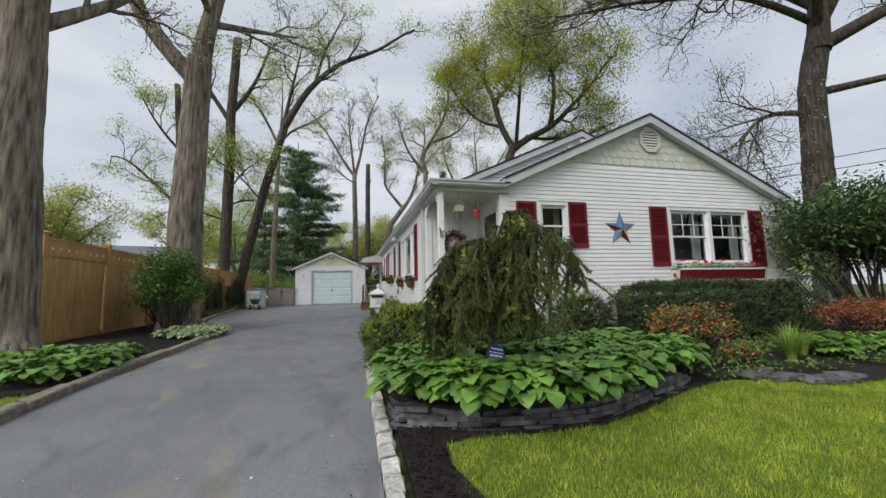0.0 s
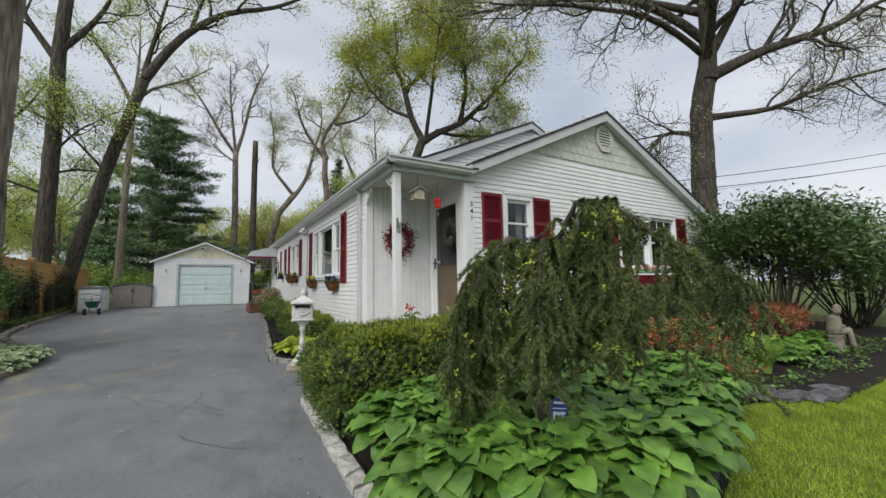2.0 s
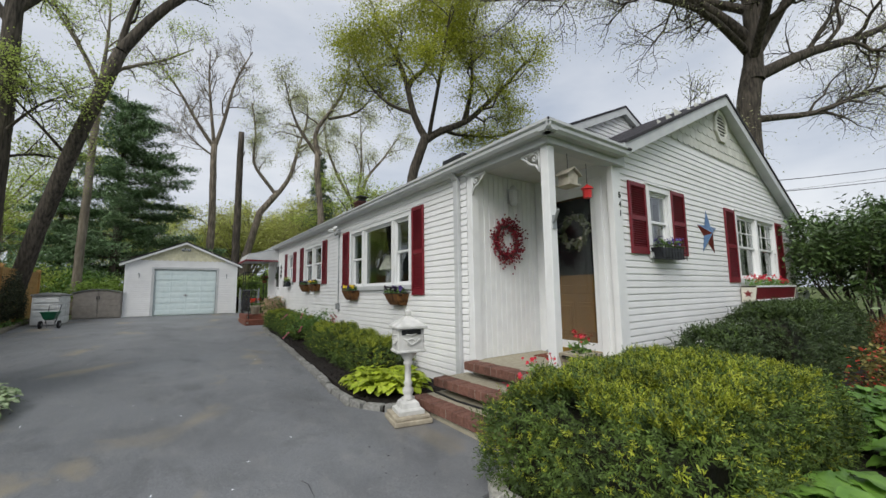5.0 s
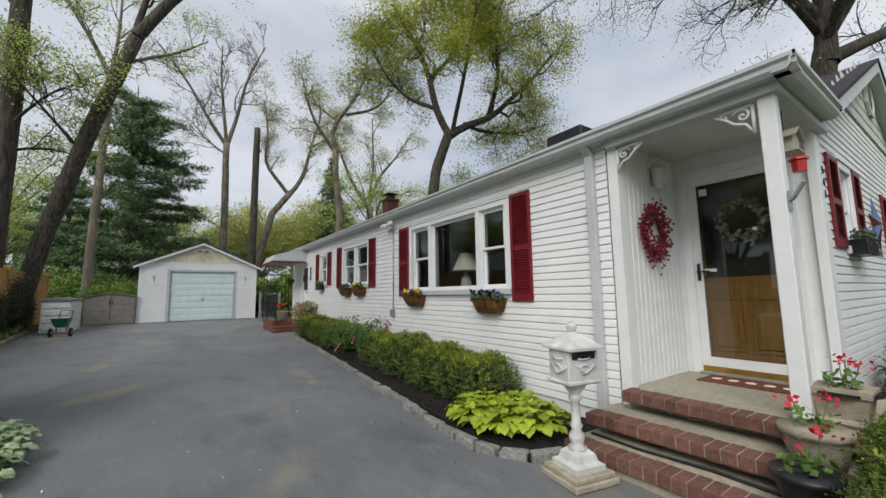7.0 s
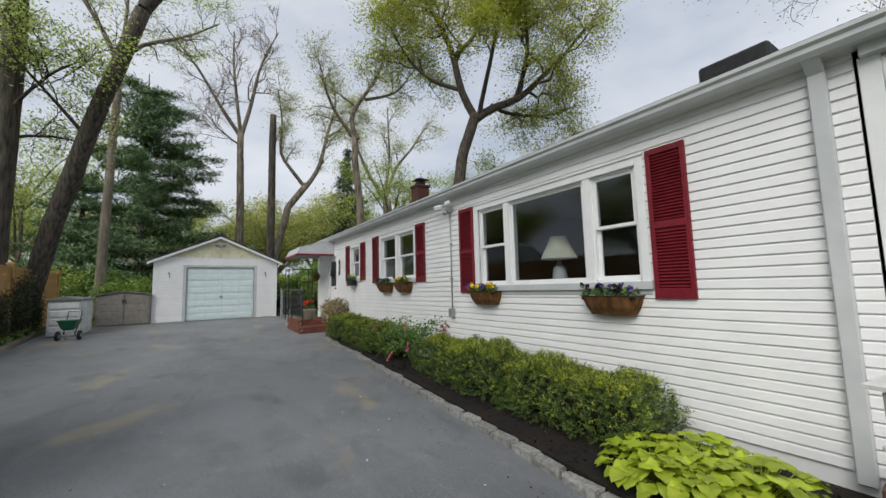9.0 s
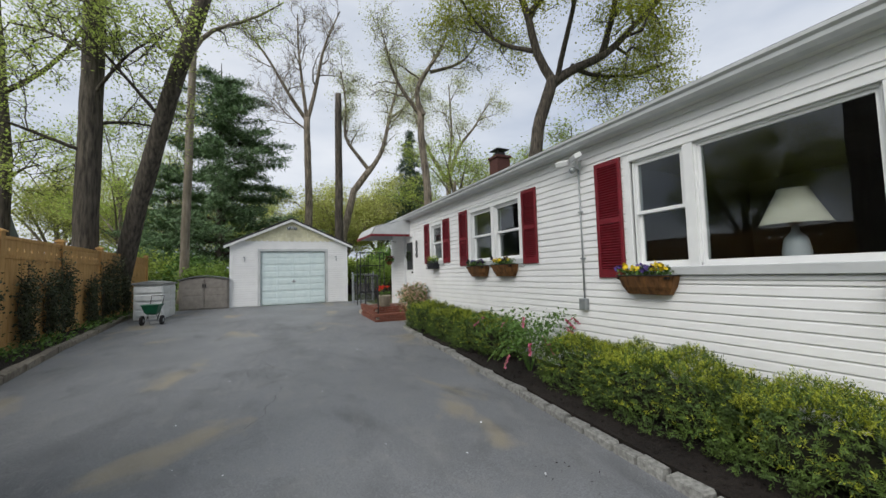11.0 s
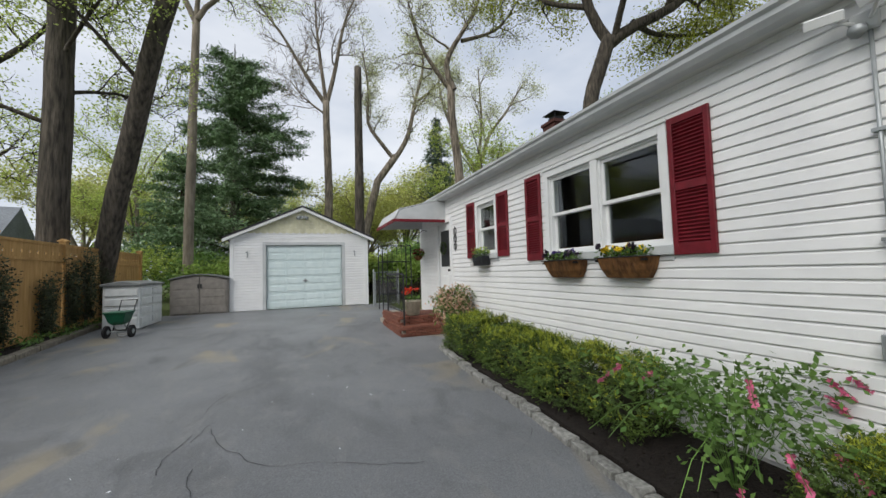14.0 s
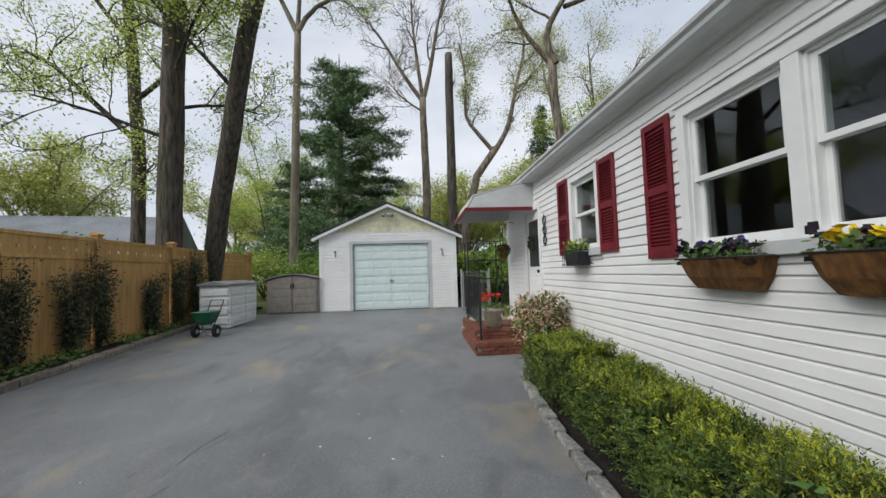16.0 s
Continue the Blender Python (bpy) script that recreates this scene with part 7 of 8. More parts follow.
# ---- mailbox ----
def mailbox():
    t = thing("mailbox", "ornate white cast-metal pedestal mailbox on a stone base", "mailbox", (-1.12, 1.13, gz(1.1)), -12)
    part("plinth", Shape().box(-0.21, 0.21, -0.21, 0.21, 0, 0.05).box(-0.19, 0.19, -0.19, 0.19, 0.05, 0.09), M_POT, t, bevel=0.008)
    part("base", Shape().lathe([(0.2, 0.09), (0.2, 0.13), (0.15, 0.15), (0.13, 0.2), (0.08, 0.23)], 4), M_MAIL, t)
    part("column", Shape().lathe([(0.07, 0.22), (0.075, 0.24), (0.045, 0.26), (0.06, 0.3), (0.062, 0.33), (0.035, 0.37), (0.05, 0.4), (0.036, 0.42), (0.034, 0.58), (0.05, 0.6), (0.05, 0.63), (0.04, 0.64), (0.1, 0.72), (0.1, 0.74)], 18), M_MAIL, t, smooth=True)
    body = part("box", Shape().box(-0.15, 0.15, -0.12, 0.12, 0.74, 1.0), M_MAIL, t, bevel=0.012)
    part("ledge", Shape().box(-0.165, 0.165, -0.135, 0.135, 0.735, 0.765), M_MAIL, t, bevel=0.008)
    part("roof", Shape().lathe([(0.245, 1.0), (0.245, 1.02), (0.15, 1.07), (0.06, 1.11), (0.03, 1.13), (0.04, 1.15), (0.045, 1.18), (0.02, 1.2), (0.02, 1.215), (0.005, 1.23)], 4), M_MAIL, t)
    part("slot", Shape().box(-0.11, 0.11, -0.128, -0.12, 0.93, 0.985), M_BLACK, t)
    # raised ornament: a scrolled horn and a rider reduced to plain relief
    for sx, face in ((1, "front"), (1, "side")):
        s = Shape()
        m = pose(0, -0.125, 0.85) if face == "front" else pose(-0.155, 0, 0.85, 0, 0, -90)
        ring = [m @ Vector((0.045 * math.cos(a), 0, 0.035 * math.sin(a))) for a in [2 * math.pi * i / 14 for i in range(15)]]
        s.tube(ring, 0.008, 6, False)
        s.tube([m @ Vector(p) for p in ((-0.09, 0, 0.04), (-0.05, 0, 0.02), (0.0, -0.004, -0.03), (0.07, 0, 0.0), (0.1, 0, 0.03))], [0.006, 0.01, 0.012, 0.01, 0.014], 6)
        s.tube([m @ Vector(p) for p in ((-0.06, 0, 0.085), (0.0, -0.004, 0.075), (0.06, 0, 0.085))], 0.008, 6)
        part("relief", s, M_MAIL, body, smooth=True)


mailbox()


# ---- things on the walls ----
def basket(y, z, seed, flower, second):
    rng = np.random.default_rng(seed)
    t = thing("wall_basket", "bark-lined wall basket with pansies under the window", "flower basket", (0.0, y, z), -90, "wall baskets")
    n = 8
    s = Shape()
    for i, (w, d, h) in enumerate(((0.24, 0.1, -0.1), (0.29, 0.15, -0.02), (0.33, 0.19, 0.1))):
        for k in range(n + 1):
            a = math.pi * k / n
            s.v.append((-w * math.cos(a) ** 1 if abs(math.cos(a)) < 0.9 else -w * math.copysign(1, math.cos(a)), -0.025 - d * min(1, math.sin(a) * 1.5), h))
    for i in range(2):
        for k in range(n):
            a = i * (n + 1) + k
            s.f.append((a, a + 1, a + n + 2, a + n + 1))
    s.f.append(tuple(range(n, -1, -1)))
    part("liner", s, M_BASKET, t)
    part("soil", Shape().box(-0.3, 0.3, -0.18, -0.022, 0.06, 0.085), M_MULCH, t)
    rim = [(-0.335, -0.022, 0.1), (-0.335, -0.16, 0.1), (-0.27, -0.215, 0.1), (0.27, -0.215, 0.1), (0.335, -0.16, 0.1), (0.335, -0.022, 0.1)]
    part("wire_rim", Shape().tube(rim, 0.006, 5), M_BLACK, t)
    p = np.stack([rng.uniform(-0.3, 0.3, 260), rng.uniform(-0.19, -0.04, 260), 0.1 + rng.uniform(0, 0.09, 260)], 1)
    v, f = leaf_quads(p, 0.045, seed, 0.3)
    part("foliage", cloud_mesh("foliage", v, f, M_GROUNDCOVER), M_GROUNDCOVER, t)
    for m, lo, hi in ((flower, -0.25, 0.3), (second, -0.3, 0.2)):
        c = np.stack([rng.uniform(lo, hi, 9), rng.uniform(-0.2, -0.06, 9), rng.uniform(0.15, 0.21, 9)], 1)
        p = np.concatenate([k + rng.normal(size=(6, 3)) * 0.014 for k in c])
        v, f = leaf_quads(p, 0.05, seed + 1, 0.1, 0.9)
        tagged(part("bloom", cloud_mesh("bloom", v, f, m), m, t), kind="stuff")


basket(3.32, 0.83, 311, M_PANSY_P, M_PANSY_D)
basket(5.42, 0.89, 312, M_PANSY_Y, M_PANSY_P)
basket(8.10, 1.09, 313, M_PANSY_Y, M_PANSY_D)
basket(9.0, 1.09, 314, M_PANSY_D, M_PANSY_P)


def wire_box(origin, rz, w, label, flower, seed):
    rng = np.random.default_rng(seed)
    t = thing("window_box", label, "flower box", origin, rz)
    part("tray", Shape().prism([(-w / 2, 0.1), (-w / 2 + 0.05, -0.06), (w / 2 - 0.05, -0.06), (w / 2, 0.1)], "y", -0.17, -0.03), M_BLACKPOT, t, bevel=0.006)
    s = Shape()
    for z in (-0.04, 0.04, 0.12):
        s.tube([(-w / 2 - 0.02, -0.02, z), (-w / 2 - 0.02, -0.19, z), (w / 2 + 0.02, -0.19, z), (w / 2 + 0.02, -0.02, z)], 0.005, 5)
    for i in range(9):
        u = -w / 2 + w * i / 8
        s.tube([(u, -0.19, -0.07), (u, -0.19, 0.12)], 0.004, 4)
    part("wire_frame", s, M_BLACK, t)
    p = np.stack([rng.uniform(-w / 2, w / 2, 240), rng.uniform(-0.18, -0.04, 240), rng.uniform(0.09, 0.2, 240)], 1)
    v, f = leaf_quads(p, 0.045, seed, 0.3)
    part("foliage", cloud_mesh("foliage", v, f, M_GROUNDCOVER), M_GROUNDCOVER, t)
    v, f = leaf_quads(p[::3] + np.array([0, -0.01, 0.05]), 0.04, seed + 1, 0.1, 0.9)
    part("bloom", cloud_mesh("bloom", v, f, flower), flower, t)


wire_box((2.42, 0.0, 1.42), 0, 0.7, "black wire window box with purple flowers", M_PANSY_P, 321)
wire_box((0.0, 11.15, 1.24), -90, 0.45, "small black wire box with trailing greenery", M_LEAF_SPRING, 322)


def front_box():
    t = thing("window_box", "red window box with white trim and geraniums", "flower box", (6.45, 0.0, 0.0))
    part("body", Shape().prism([(-0.05, 0.72), (-0.22, 0.72), (-0.26, 0.95), (-0.05, 0.95)], "x", -1.2, 1.2), M_RED, t)
    part("trim", Shape().box(-1.23, 1.23, -0.275, -0.04, 0.945, 0.98), M_TRIM, t, bevel=0.005)
    part("trim", Shape().box(-1.22, 1.22, -0.235, -0.04, 0.7, 0.725), M_TRIM, t, bevel=0.005)
    for sx in (-1, 1):
        part("end_board", Shape().prism([(-0.04, 0.68), (-0.235, 0.7), (-0.28, 0.98), (-0.04, 0.98)], "x", sx * 1.215 - 0.015, sx * 1.215 + 0.015), M_STARWHITE, t, "cream end board with a red star")
        s = Shape()
        out = [(-0.145 + (0.075 if i % 2 == 0 else 0.03) * math.sin(math.pi * i / 5), 0.835 + (0.075 if i % 2 == 0 else 0.03) * math.cos(math.pi * i / 5)) for i in range(10)]
        s.prism(out, "x", sx * 1.232 - 0.004, sx * 1.232 + 0.004)
        part("star", s, M_STARRED, t)
    rng = np.random.default_rng(330)
    p = np.stack([rng.uniform(-1.15, 1.15, 520), rng.uniform(-0.24, -0.06, 520), rng.uniform(0.96, 1.1, 520)], 1)
    v, f = leaf_quads(p, 0.05, 331, 0.3)
    part("foliage", cloud_mesh("foliage", v, f, M_GROUNDCOVER), M_GROUNDCOVER, t)
    c = np.stack([rng.uniform(-1.1, 1.1, 16), rng.uniform(-0.24, -0.08, 16), rng.uniform(1.06, 1.16, 16)], 1)
    p = np.concatenate([k + rng.normal(size=(14, 3)) * 0.025 for k in c])
    v, f = leaf_quads(p, 0.035, 332, 0.1, 0.9)
    part("bloom", cloud_mesh("bloom", v, f, M_GERANIUM), M_GERANIUM, t)


front_box()


def barn_star():
    t = thing("barn_star", "painted metal barn star in blue, cream and red", "wall star", (4.02, -0.022, 1.86))
    R, r, d = 0.4, 0.16, 0.075
    order = (M_STARBLUE, M_STARBLUE, M_STARWHITE, M_STARWHITE, M_STARRED)
    for k in range(5):
        a = math.pi / 2 - 2 * math.pi * k / 5
        tip = (R * math.cos(a), 0, R * math.sin(a))
        for sg, m in ((1, order[k]), (-1, order[(k + 2) % 5] if k else M_STARBLUE)):
            b = a + sg * math.pi / 5
            s = Shape().add([(0, -d, 0), tip, (r * math.cos(b), 0, r * math.sin(b)), (0, 0, 0)], [(0, 1, 2), (0, 3, 1), (1, 3, 2), (0, 2, 3)])
            part("point", s, m, t)


barn_star()


def gable_vent():
    t = thing("gable_vent", "pale octagonal louvred gable vent", "vent", (4.96, -0.03, 3.95))
    oct_ = lambda R: [(R * math.cos(math.pi / 8 + math.pi * i / 4), R * 1.08 * math.sin(math.pi / 8 + math.pi * i / 4)) for i in range(8)]
    o, i = oct_(0.3), oct_(0.225)
    s = Shape()
    for k in range(8):
        j = (k + 1) % 8
        v = [(*o[k],), (*o[j],), (*i[j],), (*i[k],)]
        s.add([(a, y, b) for y in (-0.04, 0.0) for a, b in v], [(0, 1, 2, 3), (7, 6, 5, 4), (0, 4, 5, 1), (2, 6, 7, 3)])
    part("frame", s, M_GABLE, t)
    part("backing", Shape().prism(i, "y", -0.006, 0.0), M_BLACK, t)
    for k in range(7):
        z = -0.19 + k * 0.064
        w = 0.22 if abs(z) < 0.11 else 0.22 - (abs(z) - 0.11) * 0.9
        part("slat", Shape().prism([(-0.008, z + 0.03), (-0.034, z - 0.018), (-0.028, z - 0.024), (-0.002, z + 0.024)], "x", -w, w), M_GABLE, t)


gable_vent()


def wall_services():
    t = thing("conduit", "grey electrical conduit with a box on the siding", "conduit", (-0.02, 6.36, 0.0))
    part("pipe", Shape().tube([(-0.02, 0, 0.7), (-0.02, 0, 2.4)], 0.0105, 8), M_STEEL, t, smooth=True)
    part("junction_box", Shape().box(-0.07, 0.0, -0.055, 0.055, 0.56, 0.7), M_STEEL, t, bevel=0.006)
    for z in (1.2, 1.8):
        part("strap", Shape().box(-0.037, 0.0, -0.03, 0.03, z, z + 0.02), M_STEEL, t)
    l = thing("flood_light", "white motion-sensor flood light under the eave", "outdoor light", (-0.02, 6.38, 2.42))
    part("base", Shape().box(-0.05, 0.0, -0.06, 0.06, -0.05, 0.06), M_GREYTRIM, l, bevel=0.01)
    part("lamp_head", Shape().box(-0.05, 0.05, -0.085, 0.085, -0.03, 0.03, pose(-0.15, 0.12, 0.06, 0, -25, 25)).tube([(-0.03, 0.02, 0.0), (-0.12, 0.1, 0.04)], 0.012, 6), M_TRIM, l, bevel=0.008)
    part("lamp_head", Shape().box(-0.05, 0.05, -0.085, 0.085, -0.03, 0.03, pose(-0.15, -0.12, 0.08, 0, -25, -25)).tube([(-0.03, -0.02, 0.0), (-0.12, -0.1, 0.06)], 0.012, 6), M_TRIM, l, bevel=0.008)
    part("sensor", Shape().tube([(-0.05, 0, -0.03), (-0.12, 0.0, -0.07)], [0.025, 0.04], 8), M_STEEL, l, smooth=True)
    c = thing("chimney", "square red brick chimney with a dark metal cap", "chimney", (3.77, 13.97, 4.28))
    part("body", Shape().box(-0.26, 0.26, -0.26, 0.26, 0, 0.86).box(-0.3, 0.3, -0.3, 0.3, 0.78, 0.86), M_CHIM, c)
    part("flue", Shape().box(-0.15, 0.15, -0.15, 0.15, 0.86, 1.0), M_BLACK, c)
    part("cap", Shape().lathe([(0.36, 1.08), (0.36, 1.1), (0.05, 1.2)], 4), M_BLACK, c)
    part("cap_leg", Shape().box(-0.17, -0.14, -0.17, -0.14, 0.86, 1.09).box(0.14, 0.17, 0.14, 0.17, 0.86, 1.09), M_BLACK, c)
    v = thing("roof_vent", "low dark box vent on the roof", "roof vent", (0.55, 2.2, 2.98))
    part("box", Shape().box(-0.22, 0.22, -0.28, 0.28, 0, 0.17), M_BLACK, v, bevel=0.02)
    t = thing("table_lamp", "table lamp with a cream cone shade by the window", "lamp", (0.3, 4.3, 0.9))
    part("base", Shape().lathe([(0.08, 0.0), (0.09, 0.04), (0.06, 0.1), (0.1, 0.26), (0.08, 0.38), (0.03, 0.44), (0.02, 0.52)], 18), M_SIGNWHITE, t, "white ceramic base", smooth=True)
    part("shade", Shape().lathe([(0.25, 0.5), (0.24, 0.5), (0.1, 0.8), (0.11, 0.8)], 24), M_CREAM, t, smooth=True)
    tb = thing("side_table", "dark wooden side table inside the window", "table", (0.42, 4.32, 0.16))
    part("tabletop", Shape().box(-0.24, 0.26, -0.35, 0.35, 0.7, 0.74), M_DOORWOOD, tb, bevel=0.006)
    for sx in (-0.2, 0.22):
        for sy in (-0.31, 0.31):
            part("leg", Shape().box(sx - 0.02, sx + 0.02, sy - 0.02, sy + 0.02, 0, 0.7), M_DOORWOOD, tb)


wall_services()


# ---- back entrance ----
def back_entrance():
    t = tagged(thing("door_2", "white half-glazed back door with a dark wreath", "door", (0.0, 13.11, 0.0), -90), kind="structure")
    for a in (-0.45, 0.37):
        part("casing", Shape().box(a, a + 0.08, -0.035, 0.0, 0.14, 2.22), M_TRIM, t)
    part("casing", Shape().box(-0.37, 0.37, -0.035, 0.0, 2.14, 2.22), M_TRIM, t)
    d = part("leaf", Shape().box(-0.37, 0.37, 0.01, 0.05, 0.16, 2.14), M_TRIM, t)
    part("pane", Shape().box(-0.24, 0.24, 0.002, 0.01, 1.2, 1.98), M_BLACK, d)
    part("panel", Shape().box(-0.25, 0.25, -0.004, 0.01, 0.35, 1.0), M_TRIM, d, bevel=0.006)
    part("knob", Shape().tube([(0.3, 0.01, 1.12), (0.3, -0.05, 1.12)], [0.015, 0.03], 10), M_BLACK, d)
    w = thing("wreath", "small dark wreath on the back door", "wreath", (-0.02, 13.11, 1.6), -90)
    rng = np.random.default_rng(340)
    a = rng.uniform(0, 2 * math.pi, 160)
    p = np.stack([0.13 * np.cos(a), -0.02 + rng.normal(size=160) * 0.01, 0.13 * np.sin(a)], 1)
    v, f = leaf_quads(p, 0.05, 341, 0.0)
    part("leaves", cloud_mesh("leaves", v, f, M_HEDGE_D), M_HEDGE_D, w)
    c = thing("canopy", "white metal awning with dark red trim over the back step", "awning", (0, 0, 0))
    part("end_panel", Shape().prism([(-1.15, 2.16), (-1.02, 2.4), (-0.5, 2.54), (-0.02, 2.64), (-0.02, 2.2)], "y", 12.98, 13.0), M_GREYTRIM, c)
    part("end_panel", Shape().prism([(-1.15, 2.16), (-1.02, 2.4), (-0.5, 2.54), (-0.02, 2.64), (-0.02, 2.2)], "y", 14.66, 14.68), M_GREYTRIM, c)
    sl = Shape().prism([(-1.16, 2.17), (-1.03, 2.41), (-0.5, 2.55), (-0.02, 2.65), (-0.02, 2.665), (-0.51, 2.565), (-1.045, 2.425), (-1.175, 2.18)], "y", 0.0, 0.13).mesh("awning_slat", M_GREYTRIM)
    for i in range(12):
        ob = part("awning_slat", sl, M_GREYTRIM, c)
        ob.matrix_basis = pose(0, 12.98 + i * 0.142, 0)
    part("red_trim", Shape().box(-1.17, -0.02, 12.965, 12.98, 2.15, 2.21).box(-1.185, -1.17, 12.965, 14.69, 2.13, 2.2), M_RED, c, "dark red edge trim")
    st = tagged(thing("back_steps", "red brick back steps with two levels", "steps"), kind="structure")
    bm = Shape().box(-0.1, 0.1, -0.046, 0.046, -0.03, 0.03).mesh("brick", M_BRICK_D, 0.004)
    bl = Shape().box(-0.1, 0.1, -0.05, 0.05, -0.029, 0.029).mesh("brick", M_BRICK_D, 0.004)
    rng = random.Random(6)
    part("core", Shape().box(-1.06, -0.01, 12.84, 15.1, -0.4, -0.03).box(-1.0, -0.01, 13.14, 15.1, -0.03, 0.13), M_MORTAR, st)
    for x0, y0, z0, n in ((-1.1, 12.79, -0.19, 3), (-1.05, 13.1, 0.0, 3)):
        for r in range(n):
            z = z0 + r * 0.064 + 0.03
            for i in range(5):
                x = x0 + 0.1 + i * 0.208 + (0.1 if r % 2 else 0)
                if x < -0.05:
                    ob = part("brick", bl, M_BRICK_D, st)
                    ob.matrix_basis = pose(x, y0 + 0.05, z)
            for i in range(8):
                y = y0 + 0.15 + i * 0.208 + (0.1 if r % 2 else 0)
                ob = part("brick", bl, M_BRICK_D, st)
                ob.matrix_basis = pose(x0 + 0.05, y, z, 0, 0, 90)
    for i in range(10):
        for j in range(5):
            ob = part("brick", bm, M_BRICK_D, st)
            ob.matrix_basis = pose(-0.9 + j * 0.205, 13.26 + i * 0.098, 0.155 + rng.uniform(-0.002, 0.002))
    for i in range(3):
        for j in range(5):
            ob = part("brick", bm, M_BRICK_D, st)
            ob.matrix_basis = pose(-0.97 + j * 0.21, 12.86 + i * 0.098, -0.014 + rng.uniform(-0.002, 0.002))
    r = thing("iron_railing", "black wrought-iron hand rail on the brick step", "railing", (-0.98, 13.0, 0.17))
    for y in (0.0, 1.5):
        part("post", Shape().tube([(0, y, -0.19 if y == 0 else 0), (0, y, 0.86)], 0.018, 8), M_BLACK, r)
    part("rail", Shape().tube([(0, -0.06, 0.86), (0, 0.1, 0.9), (0, 1.52, 0.9)], 0.02, 8), M_BLACK, r)
    part("rail", Shape().tube([(0, 0, 0.12), (0, 1.5, 0.12)], 0.012, 6), M_BLACK, r)
    for i in range(11):
        part("baluster", Shape().tube([(0, 0.12 + i * 0.125, 0.12), (0, 0.12 + i * 0.125, 0.89)], 0.008, 5), M_BLACK, r)
    potted("flower_pot", "stone pot of orange-red flowers on the back step", (-0.72, 13.25, 0.185), [(0.12, 0), (0.14, 0.02), (0.17, 0.26), (0.19, 0.28), (0.19, 0.32)], M_POT, M_ORANGERED, 345, 0.16, 9, 0.05)
    h = thing("hanging_basket", "hanging basket of dark red flowers on a wall hook", "hanging basket", (-0.25, 14.3, 1.5))
    part("basket", Shape().lathe([(0.05, -0.12), (0.1, -0.06), (0.12, 0.0)], 12), M_BASKET, h)
    part("hook", Shape().tube([(0, 0, 0.0), (0, 0, 0.5), (0.12, 0, 0.62), (0.25, 0, 0.6)], 0.007, 5), M_BLACK, h)
    rng2 = np.random.default_rng(346)
    petals(h, "foliage", rng2, 120, (0.13, 0.13, 0.14), 0.05, 0.06, M_GROUNDCOVER)
    petals(h, "bloom", rng2, 90, (0.13, 0.13, 0.12), 0.1, 0.045, M_BERRY)
    o = thing("wall_ornament", "black iron scroll ornament on the siding", "wall ornament", (-0.03, 12.45, 1.9))
    s = Shape()
    for k in range(3):
        s.tube([(0, 0.07 * math.cos(a), -k * 0.15 + 0.07 * math.sin(a)) for a in [2 * math.pi * i / 12 for i in range(13)]], 0.008, 5, False)
    s.tube([(0, 0, 0.1), (0, 0, -0.4)], 0.007, 5)
    part("scroll", s, M_BLACK, o)
    s = thing("trellis", "black iron garden trellis behind the back step", "trellis", (-0.15, 17.2, gz(17.2)))
    for x in (-0.45, 0.45):
        for y in (-0.3, 0.3):
            part("upright", Shape().tube([(x, y, 0), (x, y, 2.0)], 0.016, 6), M_BLACK, s)
    for z in (0.5, 1.0, 1.5, 2.0):
        part("hoop", Shape().tube([(-0.45, -0.3, z), (0.45, -0.3, z), (0.45, 0.3, z), (-0.45, 0.3, z), (-0.45, -0.3, z)], 0.01, 5), M_BLACK, s)
    for i in range(5):
        part("bar", Shape().tube([(-0.3 + i * 0.15, -0.3, 0.5), (-0.3 + i * 0.15, -0.3, 2.0)], 0.007, 5), M_BLACK, s)
    g = thing("chain_link_gate", "grey chain-link gate between garage and yard", "gate", (-0.6, 18.4, gz(18.4)))
    for x in (0.0, 0.85):
        part("post", Shape().tube([(x, 0, 0), (x, 0, 1.25)], 0.03, 8), M_STEEL, g)
    part("frame", Shape().tube([(0.05, 0, 0.08), (0.8, 0, 0.08), (0.8, 0, 1.15), (0.05, 0, 1.15), (0.05, 0, 0.08)], 0.018, 6), M_STEEL, g)
    w = Shape()
    for i in range(-8, 9):
        for sg in (1, -1):
            a, b = 0.05 + i * 0.09, 0.05 + i * 0.09 + sg * 1.07
            t0, t1 = sorted(((0.05 - a) / (b - a), (0.8 - a) / (b - a)))
            t0, t1 = max(0, t0), min(1, t1)
            if t1 > t0 + 0.02:
                w.tube([(a + (b - a) * t0, 0, 0.08 + 1.07 * t0), (a + (b - a) * t1, 0, 0.08 + 1.07 * t1)], 0.003, 3, False)
    part("mesh", w, M_STEEL, g)
    bk = tagged(thing("back_fence", "weathered grey board fence at the back of the yard", "fence"), kind="structure")
    bm2 = Shape().box(-0.065, 0.065, -0.01, 0.01, 0, 1.75).mesh("fence_board", M_BARK)
    for i in range(60):
        ob = part("fence_board", bm2, M_BARK, bk)
        ob.matrix_basis = pose(-0.4 + i * 0.14, 24.6, gz(24.6))


back_entrance()


